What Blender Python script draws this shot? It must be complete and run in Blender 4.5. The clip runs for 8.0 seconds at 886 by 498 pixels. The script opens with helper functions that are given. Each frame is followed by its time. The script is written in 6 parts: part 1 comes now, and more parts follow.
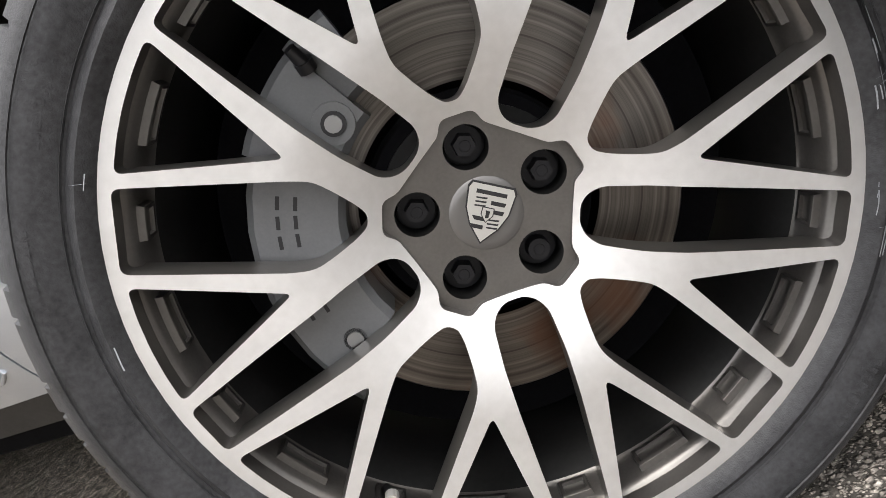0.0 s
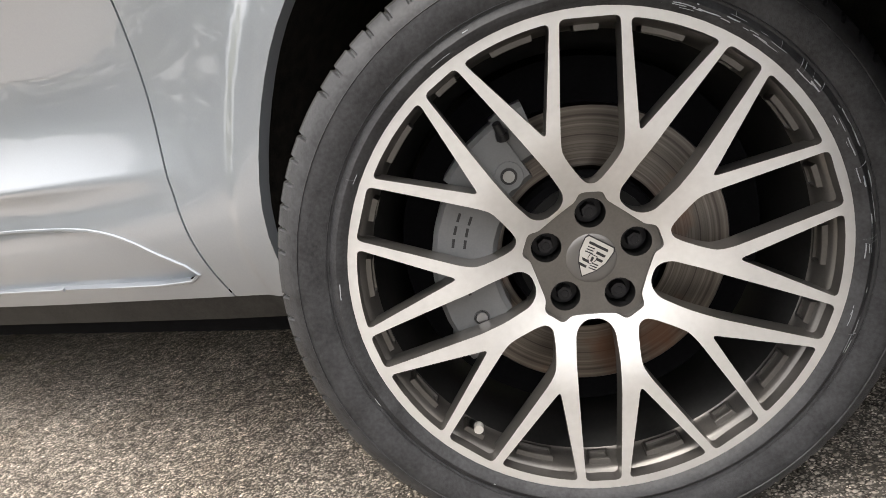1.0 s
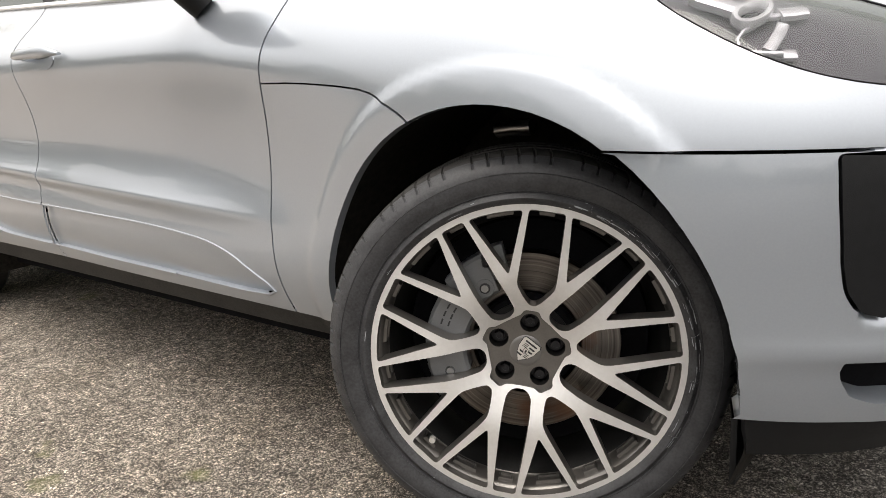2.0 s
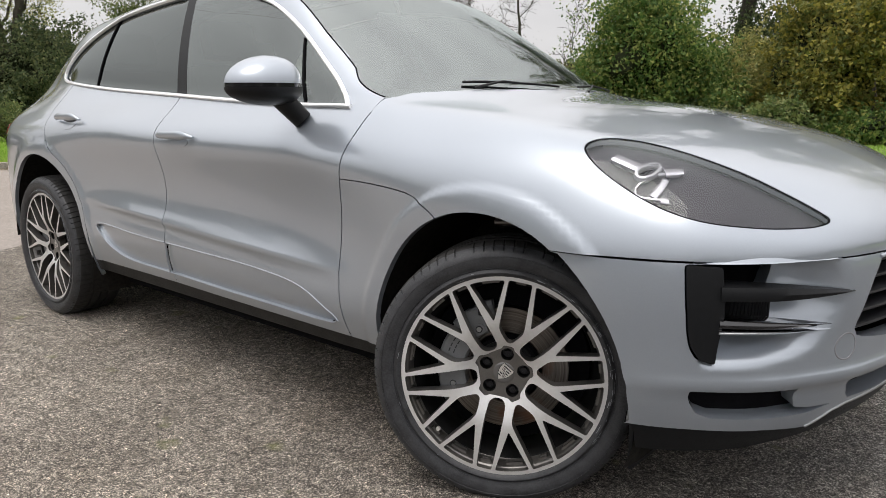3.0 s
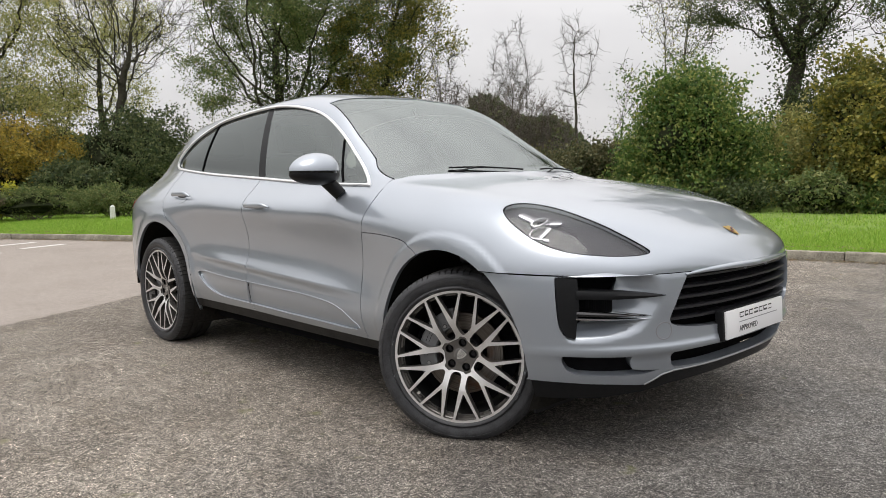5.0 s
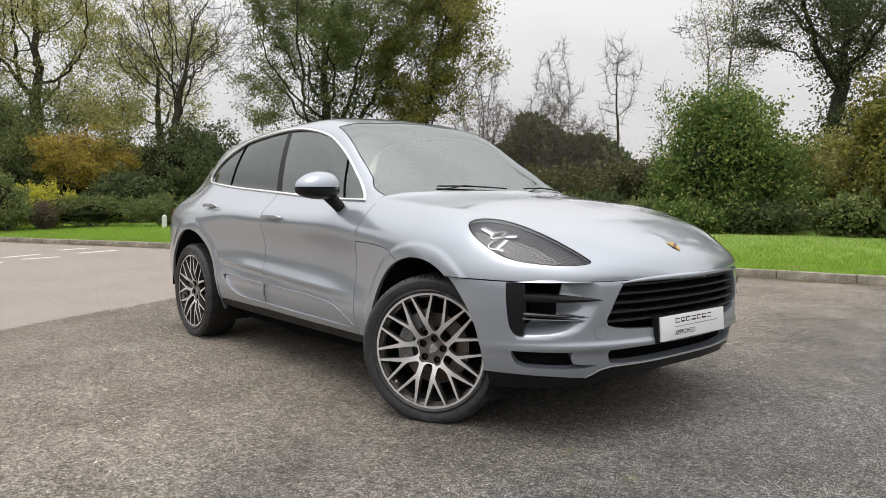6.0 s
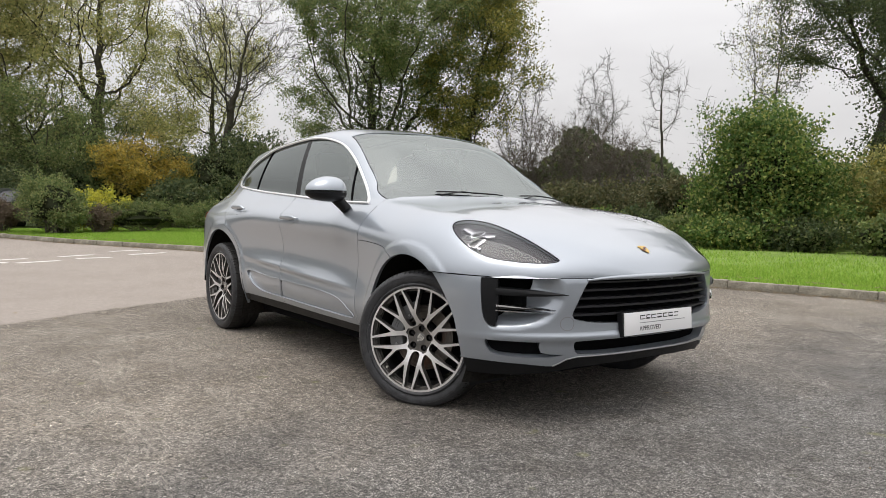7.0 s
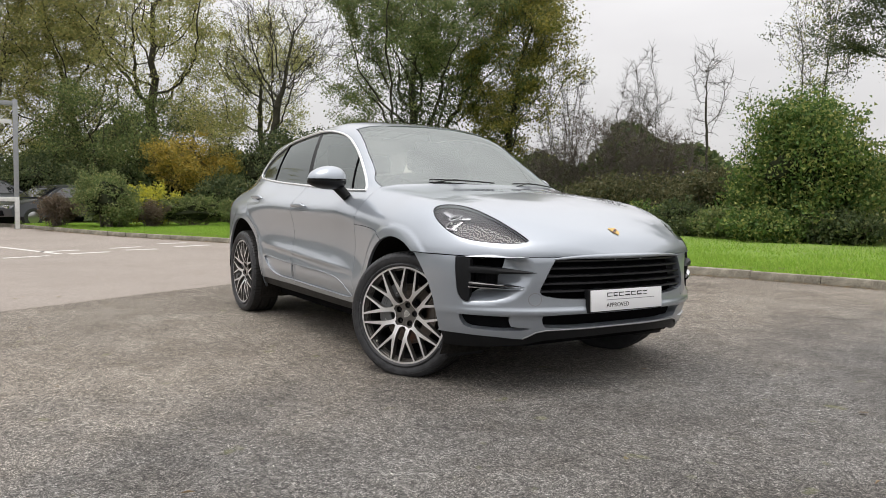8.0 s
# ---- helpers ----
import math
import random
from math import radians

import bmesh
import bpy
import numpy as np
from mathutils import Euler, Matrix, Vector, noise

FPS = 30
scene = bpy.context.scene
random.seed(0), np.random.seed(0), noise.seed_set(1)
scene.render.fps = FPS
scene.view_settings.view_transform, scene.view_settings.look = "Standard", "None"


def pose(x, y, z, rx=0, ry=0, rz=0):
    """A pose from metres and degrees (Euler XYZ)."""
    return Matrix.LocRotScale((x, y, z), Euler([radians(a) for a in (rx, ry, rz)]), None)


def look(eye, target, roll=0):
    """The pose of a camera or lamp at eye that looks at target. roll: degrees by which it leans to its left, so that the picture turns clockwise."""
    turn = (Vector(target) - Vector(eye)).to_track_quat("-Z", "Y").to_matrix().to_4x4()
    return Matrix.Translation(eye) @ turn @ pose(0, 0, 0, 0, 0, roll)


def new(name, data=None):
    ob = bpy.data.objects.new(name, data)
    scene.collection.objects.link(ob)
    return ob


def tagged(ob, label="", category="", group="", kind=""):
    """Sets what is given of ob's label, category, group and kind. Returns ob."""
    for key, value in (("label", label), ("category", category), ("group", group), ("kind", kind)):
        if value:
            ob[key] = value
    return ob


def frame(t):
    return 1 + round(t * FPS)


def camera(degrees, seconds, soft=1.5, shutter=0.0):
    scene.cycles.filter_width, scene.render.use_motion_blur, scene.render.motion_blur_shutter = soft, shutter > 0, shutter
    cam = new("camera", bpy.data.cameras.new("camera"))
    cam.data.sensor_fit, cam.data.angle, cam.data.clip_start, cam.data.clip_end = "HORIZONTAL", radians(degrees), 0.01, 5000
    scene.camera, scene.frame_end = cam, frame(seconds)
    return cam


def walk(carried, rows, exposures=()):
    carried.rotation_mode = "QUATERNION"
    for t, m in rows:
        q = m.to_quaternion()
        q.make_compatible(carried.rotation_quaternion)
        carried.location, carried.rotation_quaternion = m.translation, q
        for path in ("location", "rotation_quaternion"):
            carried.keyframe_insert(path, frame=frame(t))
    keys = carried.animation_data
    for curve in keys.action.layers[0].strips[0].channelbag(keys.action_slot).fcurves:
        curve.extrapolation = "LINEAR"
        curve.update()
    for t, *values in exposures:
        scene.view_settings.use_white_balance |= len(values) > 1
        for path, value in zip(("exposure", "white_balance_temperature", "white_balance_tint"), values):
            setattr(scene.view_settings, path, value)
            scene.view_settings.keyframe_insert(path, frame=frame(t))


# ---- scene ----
cam = camera(61.9, 8.0, soft=0.5)
PATH = [
    (0, (0.318, -1.359, 0.491), (-0.728, 0.257, -0.051), -29.5),
    (0.5, (0.33, -1.486, 0.573), (-0.692, 0.121, -0.038), -23.6),
    (1, (0.385, -1.624, 0.625), (-0.724, -0.047, 0.091), -15.7),
    (1.5, (0.491, -1.765, 0.734), (-0.658, -0.214, 0.21), -8.8),
    (2, (0.72, -1.933, 0.854), (-0.485, -0.413, 0.367), -3.6),
    (2.2, (0.81, -2.02, 0.92), (-0.41, -0.507, 0.448), -2.4),
    (3.3, (1.35, -2.531, 1.07), (0.023, -1.076, 0.724), -0.4),
    (3.5, (1.465, -2.61, 1.065), (0.121, -1.163, 0.75), -0.5),
    (4, (1.724, -2.765, 1.086), (0.346, -1.34, 0.819), -1.0),
    (4.5, (1.95, -2.897, 1.072), (0.539, -1.498, 0.85), -1.3),
    (6, (2.775, -3.056, 1.076), (1.238, -1.785, 0.932), -0.1),
    (6.5, (3.032, -3.065, 1.044), (1.452, -1.845, 0.922), 0.5),
    (7, (3.242, -3.038, 1.026), (1.624, -1.868, 0.917), 1.0),
    (7.5, (3.472, -2.961, 0.988), (1.816, -1.844, 0.879), 1.0),
    (8, (3.694, -2.907, 0.973), (2.001, -1.849, 0.851), 0.8),
]
walk(cam, [(t, look(eye, target, roll)) for t, eye, target, roll in PATH],
     [(0, .98, 6600, 10), (1, 1.06, 6850, 10), (1.5, 1.02, 6950, 10), (2, .64, 7000, 10), (2.2, .46, 6900, 10), (3.3, .08, 6550, 10), (4.5, .08, 6600, 10), (8, .08, 6600, 10)])

# ---- sky and light: an even overcast ----
world = bpy.data.worlds.new("overcast_sky")
scene.world = world
world.use_nodes = True
wn, wl = world.node_tree.nodes, world.node_tree.links
wn.clear()
SUN_UP, SUN_TURN = radians(78), radians(164)
sky = wn.new("ShaderNodeTexSky")
sky.sky_type, sky.sun_disc, sky.sun_elevation, sky.sun_rotation = "NISHITA", False, SUN_UP, SUN_TURN
sky.air_density, sky.dust_density = 1.0, 4.0
coords = wn.new("ShaderNodeTexCoord")
clouds = wn.new("ShaderNodeTexNoise")
clouds.inputs["Scale"].default_value, clouds.inputs["Detail"].default_value = 2.2, 5
cloud_map = wn.new("ShaderNodeMapping")
cloud_map.inputs["Scale"].default_value = (1, 1, 3.5)
wl.new(coords.outputs["Generated"], cloud_map.inputs["Vector"])
wl.new(cloud_map.outputs["Vector"], clouds.inputs["Vector"])
cloud_tone = wn.new("ShaderNodeValToRGB")
cloud_tone.color_ramp.elements[0].position, cloud_tone.color_ramp.elements[0].color = 0.3, (0.69, 0.68, 0.695, 1)
cloud_tone.color_ramp.elements[1].position, cloud_tone.color_ramp.elements[1].color = 0.72, (0.82, 0.815, 0.825, 1)
wl.new(clouds.outputs["Fac"], cloud_tone.inputs["Fac"])
dim = wn.new("ShaderNodeVectorMath")
dim.operation = "SCALE"
dim.inputs["Scale"].default_value = 0.08
wl.new(sky.outputs["Color"], dim.inputs[0])
cover = wn.new("ShaderNodeMixRGB")
cover.inputs["Fac"].default_value = 0.9
wl.new(dim.outputs[0], cover.inputs["Color1"])
wl.new(cloud_tone.outputs["Color"], cover.inputs["Color2"])
back = wn.new("ShaderNodeBackground")
back.inputs["Strength"].default_value = 1.0
# an overcast sky is about three times as bright overhead as at the horizon
split, climb, lift = wn.new("ShaderNodeSeparateXYZ"), wn.new("ShaderNodeMapRange"), wn.new("ShaderNodeVectorMath")
wl.new(coords.outputs["Generated"], split.inputs[0])
wl.new(split.outputs["Z"], climb.inputs["Value"])
climb.inputs["From Min"].default_value, climb.inputs["From Max"].default_value = 0.12, 1.0
climb.inputs["To Min"].default_value, climb.inputs["To Max"].default_value = 1.0, 2.6
lift.operation = "SCALE"
wl.new(cover.outputs["Color"], lift.inputs[0]), wl.new(climb.outputs["Result"], lift.inputs["Scale"])
wl.new(lift.outputs[0], back.inputs["Color"])
wl.new(back.outputs["Background"], wn.new("ShaderNodeOutputWorld").inputs["Surface"])

sun_data = bpy.data.lights.new("veiled_sun", "SUN")
sun_data.energy, sun_data.angle, sun_data.color = 1.4, radians(40), (1.0, 0.97, 0.93)
sun = new("veiled_sun", sun_data)
sun.matrix_world = look((0.5, -1.7, 8.5), (0, 0, 0))

# ---- materials ----
def material(name, base, rough=0.5, metal=0.0, coat=0.0, vary=0.0, scale=20.0, bump=0.0, bump_scale=200.0, tint=None, rough_vary=0.0, coat_rough=0.03, spec=0.5):
    """A principled surface with variation at two scales and fine relief. base, tint: RGB."""
    m = bpy.data.materials.new(name)
    m.use_nodes = True
    n, l = m.node_tree.nodes, m.node_tree.links
    p = n["Principled BSDF"]
    p.inputs["Roughness"].default_value, p.inputs["Metallic"].default_value = rough, metal
    p.inputs["Coat Weight"].default_value, p.inputs["Coat Roughness"].default_value = coat, coat_rough
    p.inputs["Base Color"].default_value = (*base, 1)
    p.inputs["Specular IOR Level"].default_value = spec
    co = n.new("ShaderNodeTexCoord")
    if vary or tint:
        a, b = n.new("ShaderNodeTexNoise"), n.new("ShaderNodeTexNoise")
        for t, s in ((a, scale), (b, scale * 9)):
            t.inputs["Scale"].default_value, t.inputs["Detail"].default_value = s, 6
            l.new(co.outputs["Object"], t.inputs["Vector"])
        mean = n.new("ShaderNodeMath")
        mean.operation = "ADD"
        l.new(a.outputs["Fac"], mean.inputs[0]), l.new(b.outputs["Fac"], mean.inputs[1])
        ramp = n.new("ShaderNodeMapRange")
        ramp.inputs["From Min"].default_value, ramp.inputs["From Max"].default_value = 0.65, 1.35
        l.new(mean.outputs[0], ramp.inputs["Value"])
        mix = n.new("ShaderNodeMixRGB")
        mix.inputs["Color1"].default_value = (*[c * (1 - vary) for c in base], 1)
        mix.inputs["Color2"].default_value = (*(tint or [min(1, c * (1 + vary)) for c in base]), 1)
        l.new(ramp.outputs["Result"], mix.inputs["Fac"])
        l.new(mix.outputs["Color"], p.inputs["Base Color"])
        if rough_vary:
            rr = n.new("ShaderNodeMapRange")
            rr.inputs["From Min"].default_value, rr.inputs["From Max"].default_value = 0.65, 1.35
            rr.inputs["To Min"].default_value, rr.inputs["To Max"].default_value = rough - rough_vary, rough + rough_vary
            l.new(mean.outputs[0], rr.inputs["Value"]), l.new(rr.outputs["Result"], p.inputs["Roughness"])
    if bump:
        t, bu = n.new("ShaderNodeTexNoise"), n.new("ShaderNodeBump")
        t.inputs["Scale"].default_value, t.inputs["Detail"].default_value = bump_scale, 4
        bu.inputs["Strength"].default_value, bu.inputs["Distance"].default_value = bump, 0.002
        l.new(co.outputs["Object"], t.inputs["Vector"])
        l.new(t.outputs["Fac"], bu.inputs["Height"]), l.new(bu.outputs["Normal"], p.inputs["Normal"])
    return m


PAINT = material("silver_paint", (0.345, 0.378, 0.42), 0.31, 0.55, 1.0, vary=0.03, scale=300, coat_rough=0.012)
PAINT.node_tree.nodes["Principled BSDF"].inputs["Coat IOR"].default_value = 1.6
TRIM = material("satin_aluminium", (0.86, 0.86, 0.86), 0.3, 0.7, vary=0.03, scale=60)
CHROME = material("chrome", (0.85, 0.85, 0.86), 0.08, 1.0)
def turned(m, amount):
    """Lathe marks: gloss drawn out round the wheel's axis."""
    n, l = m.node_tree.nodes, m.node_tree.links
    tan = n.new("ShaderNodeTangent")
    tan.direction_type, tan.axis = "RADIAL", "Y"
    n["Principled BSDF"].inputs["Anisotropic"].default_value = amount
    l.new(tan.outputs["Tangent"], n["Principled BSDF"].inputs["Tangent"])
    return m


BLACK = material("black_plastic", (0.009, 0.0095, 0.0105), 0.42, 0, vary=0.2, scale=80, bump=0.15, bump_scale=900, spec=0.2)
GLOSS = material("gloss_black", (0.010, 0.010, 0.012), 0.12, 0, 0.5)
BARBLACK = material("bar_black", (0.020, 0.020, 0.022), 0.30, 0, vary=0.2, scale=80)
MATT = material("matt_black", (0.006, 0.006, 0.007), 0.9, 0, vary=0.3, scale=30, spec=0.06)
RUBBER = material("tyre_rubber", (0.027, 0.0275, 0.030), 0.46, 0, vary=0.35, scale=25, bump=0.25, bump_scale=700, tint=(0.057, 0.058, 0.062), rough_vary=0.12, spec=0.35)
TREAD = material("tread_rubber", (0.030, 0.029, 0.028), 0.8, 0, vary=0.35, scale=40, bump=0.3, bump_scale=500, spec=0.2)
INNER = material("wheel_recess_shade", (0.008, 0.008, 0.008), 0.55, 0, vary=0.4, scale=20, spec=0.25)
FACE = turned(material("turned_alloy", (0.68, 0.67, 0.655), 0.40, 0.55, 0.3, vary=0.04, scale=14, tint=(0.74, 0.73, 0.72), rough_vary=0.04), 0.6)
ALLOY = material("dark_alloy", (0.15, 0.142, 0.133), 0.33, 0.65, 0.4, vary=0.1, scale=40)
LINER = material("arch_liner", (0.012, 0.012, 0.013), 0.85, 0, vary=0.5, scale=60, bump=0.4, bump_scale=300, tint=(0.03, 0.027, 0.023), spec=0.1)
CALIPER = material("caliper_grey", (0.17, 0.175, 0.18), 0.42, 0.2, 0.3, vary=0.08, scale=50)
DISC = turned(material("disc_steel", (0.36, 0.335, 0.31), 0.3, 1.0), 0.85)


def scored(m, light, dark, rust):
    """Rings worn into a disc round its y axis, with rust stains."""
    n, l = m.node_tree.nodes, m.node_tree.links
    co, flat, rad, ring, tone, spot, stain, mix = (n.new("ShaderNode" + k) for k in ("TexCoord", "VectorMath", "VectorMath", "TexNoise", "ValToRGB", "TexNoise", "MapRange", "MixRGB"))
    flat.operation, flat.inputs[1].default_value = "MULTIPLY", (1, 0, 1)
    rad.operation = "LENGTH"
    l.new(co.outputs["Object"], flat.inputs[0]), l.new(flat.outputs[0], rad.inputs[0])
    ring.noise_dimensions = "1D"
    ring.inputs["Scale"].default_value, ring.inputs["Detail"].default_value, ring.inputs["Roughness"].default_value = 160, 5, 0.7
    l.new(rad.outputs["Value"], ring.inputs["W"]), l.new(ring.outputs["Fac"], tone.inputs["Fac"])
    tone.color_ramp.elements[0].position, tone.color_ramp.elements[0].color = 0.3, (*dark, 1)
    tone.color_ramp.elements[1].position, tone.color_ramp.elements[1].color = 0.7, (*light, 1)
    spot.inputs["Scale"].default_value, spot.inputs["Detail"].default_value = 9, 4
    l.new(co.outputs["Object"], spot.inputs["Vector"])
    stain.inputs["From Min"].default_value, stain.inputs["From Max"].default_value, stain.inputs["To Max"].default_value = 0.52, 0.66, 0.75
    l.new(spot.outputs["Fac"], stain.inputs["Value"]), l.new(stain.outputs["Result"], mix.inputs["Fac"])
    l.new(tone.outputs["Color"], mix.inputs["Color1"])
    mix.inputs["Color2"].default_value = (*rust, 1)
    l.new(mix.outputs["Color"], n["Principled BSDF"].inputs["Base Color"])
    return m


scored(DISC, (0.27, 0.245, 0.22), (0.10, 0.088, 0.08), (0.20, 0.105, 0.068))
BOLT = material("bolt_black", (0.02, 0.02, 0.022), 0.35, 0.4, spec=0.3)
STEEL = material("bright_steel", (0.42, 0.42, 0.42), 0.3, 1.0)
CAP = material("cap_grey", (0.16, 0.155, 0.15), 0.34, 0.5, 0.3)
WHITE = material("plate_white", (0.78, 0.78, 0.79), 0.3, 0, 0.3)
INK = material("plate_ink", (0.02, 0.02, 0.022), 0.4)
LINE = material("thin_grey", (0.25, 0.25, 0.26), 0.4)
GOLD = material("badge_gold", (0.62, 0.42, 0.12), 0.3, 0.8)
CREAM = material("badge_silver", (0.62, 0.61, 0.58), 0.35, 0.5)
LEATHER = material("black_leather", (0.02, 0.02, 0.021), 0.5, 0, vary=0.2, scale=60, bump=0.2, bump_scale=400)
SHADEGREY = material("handle_shade_grey", (0.03, 0.031, 0.033), 0.6)
DUSTY = material("dusty_plastic", (0.010, 0.010, 0.0105), 0.55, 0, vary=0.45, scale=14, bump=0.15, bump_scale=600, tint=(0.024, 0.0235, 0.022), spec=.3)
RED = material("tail_red", (0.25, 0.01, 0.01), 0.1, 0, 1.0)


def glazing(name, tint, ior=1.62, gloss=1.0):
    """A tinted pane: what lies behind it shows through, and it mirrors by its angle."""
    m = bpy.data.materials.new(name)
    m.use_nodes = True
    n, l = m.node_tree.nodes, m.node_tree.links
    n.remove(n["Principled BSDF"])
    see, shine, fres, mix = n.new("ShaderNodeBsdfTransparent"), n.new("ShaderNodeBsdfGlossy"), n.new("ShaderNodeFresnel"), n.new("ShaderNodeMixShader")
    see.inputs["Color"].default_value = (*tint, 1)
    shine.inputs["Roughness"].default_value, shine.inputs["Color"].default_value = 0.015, (gloss * .94, gloss, gloss * .975, 1)
    fres.inputs["IOR"].default_value = ior
    l.new(fres.outputs["Fac"], mix.inputs["Fac"]), l.new(see.outputs[0], mix.inputs[1]), l.new(shine.outputs[0], mix.inputs[2])
    l.new(mix.outputs[0], n["Material Output"].inputs["Surface"])
    return m


SCREEN = glazing("windscreen_glass", (0.62, 0.66, 0.64), 2.9)
DOOR_GLASS = glazing("side_glass", (0.28, 0.35, 0.34), 2.25)
PRIVACY = glazing("privacy_glass", (0.04, 0.04, 0.045), 1.8)
LENS = glazing("lamp_lens", (0.80, 0.79, 0.82), 1.4)
LAMPGREY = material("lamp_grey", (0.070, 0.066, 0.076), 0.5, 0.1, vary=.15, scale=6)
REFLECTOR = material("lamp_reflector", (0.74, 0.74, 0.75), 0.22, 0.6)
BADGERED = material("badge_red", (0.16, 0.03, 0.02), 0.3)


# ---- the body's form: cross-sections from sill to centre line, lofted along the car ----
def pchip(xs, ys, q):
    """Monotone cubic through keys."""
    xs, ys, q = np.asarray(xs, float), np.asarray(ys, float), np.asarray(q, float)
    h, d = np.diff(xs), np.diff(ys) / np.diff(xs)
    m = np.zeros_like(ys)
    m[0], m[-1] = d[0], d[-1]
    for i in range(1, len(xs) - 1):
        if d[i - 1] * d[i] > 0:
            w1, w2 = 2 * h[i] + h[i - 1], h[i] + 2 * h[i - 1]
            m[i] = (w1 + w2) / (w1 / d[i - 1] + w2 / d[i])
    i = np.clip(np.searchsorted(xs, q) - 1, 0, len(xs) - 2)
    t = np.clip((q - xs[i]) / h[i], 0, 1)
    return ((2 * t**3 - 3 * t**2 + 1) * ys[i] + (t**3 - 2 * t**2 + t) * h[i] * m[i]
            + (3 * t**2 - 2 * t**3) * ys[i + 1] + (t**3 - t**2) * h[i] * m[i + 1])


def spline(ts, vs, q):
    """Natural cubic spline."""
    n, h = len(ts), np.diff(ts)
    a, b = np.eye(n), np.zeros(n)
    for i in range(1, n - 1):
        a[i, i - 1 : i + 2] = h[i - 1], 2 * (h[i - 1] + h[i]), h[i]
        b[i] = 6 * ((vs[i + 1] - vs[i]) / h[i] - (vs[i] - vs[i - 1]) / h[i - 1])
    m = np.linalg.solve(a, b)
    i = np.clip(np.searchsorted(ts, q) - 1, 0, n - 2)
    l, r = q - ts[i], ts[i + 1] - q
    return (m[i] * r**3 + m[i + 1] * l**3) / (6 * h[i]) + (vs[i] / h[i] - m[i] * h[i] / 6) * r + (vs[i + 1] / h[i] - m[i + 1] * h[i] / 6) * l


SECTIONS = {}


def section(x, ys, zs):
    """Half widths and heights of one cross-section, from the sill up to the centre line."""
    SECTIONS[x] = (ys, zs)


section(-3.74, (.50, .55, .58, .60, .60, .58, .52, .45, .38, .25, 0), (.30, .40, .50, .62, .75, .85, .92, .97, 1.00, 1.03, 1.04))
section(-3.62, (.70, .76, .79, .79, .785, .755, .66, .57, .45, .28, 0), (.28, .38, .48, .62, .78, .92, 1.01, 1.05, 1.09, 1.13, 1.15))
section(-3.45, (.80, .86, .875, .88, .875, .845, .71, .60, .49, .34, 0), (.27, .36, .47, .62, .80, .95, 1.07, 1.16, 1.28, 1.35, 1.38))
section(-3.20, (.86, .905, .925, .93, .925, .895, .715, .635, .53, .38, 0), (.26, .35, .46, .62, .80, .975, 1.12, 1.24, 1.38, 1.45, 1.47))
section(-2.81, (.88, .92, .945, .952, .952, .92, .745, .70, .625, .43, 0), (.25, .34, .46, .62, .80, .97, 1.175, 1.28, 1.43, 1.525, 1.545))
section(-2.20, (.86, .905, .935, .915, .93, .925, .765, .71, .615, .44, 0), (.22, .33, .50, .68, .85, .97, 1.128, 1.30, 1.495, 1.575, 1.60))
section(-1.60, (.86, .905, .938, .905, .922, .925, .785, .72, .61, .45, 0), (.22, .33, .49, .66, .84, .95, 1.095, 1.30, 1.52, 1.59, 1.612))
section(-1.20, (.86, .905, .938, .905, .92, .925, .79, .72, .63, .45, 0), (.22, .33, .47, .65, .83, .945, 1.078, 1.26, 1.455, 1.53, 1.56))
section(-0.80, (.86, .905, .937, .905, .92, .925, .795, .75, .69, .45, 0), (.22, .33, .46, .63, .82, .94, 1.065, 1.14, 1.225, 1.325, 1.36))
section(-0.60, (.86, .905, .935, .91, .92, .92, .80, .765, .73, .45, 0), (.22, .33, .45, .62, .81, .92, 1.052, 1.082, 1.11, 1.20, 1.235))
section(-0.45, (.86, .905, .935, .92, .925, .915, .81, .76, .70, .42, 0), (.22, .33, .45, .62, .80, .91, 1.03, 1.058, 1.072, 1.115, 1.135))
section(-0.20, (.86, .915, .94, .945, .945, .92, .82, .75, .66, .40, 0), (.22, .33, .45, .62, .79, .90, 1.00, 1.035, 1.045, 1.065, 1.075))
section(0.00, (.88, .925, .95, .957, .957, .93, .83, .75, .64, .38, 0), (.22, .33, .45, .62, .78, .885, .985, 1.015, 1.025, 1.045, 1.055))
section(0.25, (.88, .93, .95, .955, .952, .91, .82, .72, .60, .36, 0), (.22, .33, .45, .60, .735, .85, .945, .975, .985, 1.005, 1.015))
section(0.50, (.80, .85, .875, .88, .877, .845, .765, .68, .56, .32, 0), (.22, .33, .45, .60, .72, .79, .86, .90, .925, .95, .96))
section(0.70, (.60, .66, .70, .705, .703, .675, .61, .52, .42, .25, 0), (.22, .33, .45, .60, .72, .76, .80, .83, .855, .873, .882))
section(0.80, (.45, .50, .54, .548, .548, .53, .48, .40, .31, .18, 0), (.22, .33, .45, .60, .718, .745, .772, .795, .812, .828, .834))
section(0.87, (.25, .28, .30, .31, .31, .30, .27, .22, .17, .10, 0), (.22, .33, .45, .60, .715, .732, .75, .763, .772, .778, .78))
section(0.905, (.09, .10, .10, .10, .10, .09, .08, .06, .04, .02, 0), (.22, .33, .45, .60, .706, .708, .710, .711, .712, .7125, .713))

ARCHES = ((0.03, 0.36, 0.405, 0.428), (-2.807, 0.365, 0.46, 0.46))
NX, NV = 420, 161
GX = np.linspace(-3.74, 0.905, NX)
GV = np.linspace(0, 10, NV)


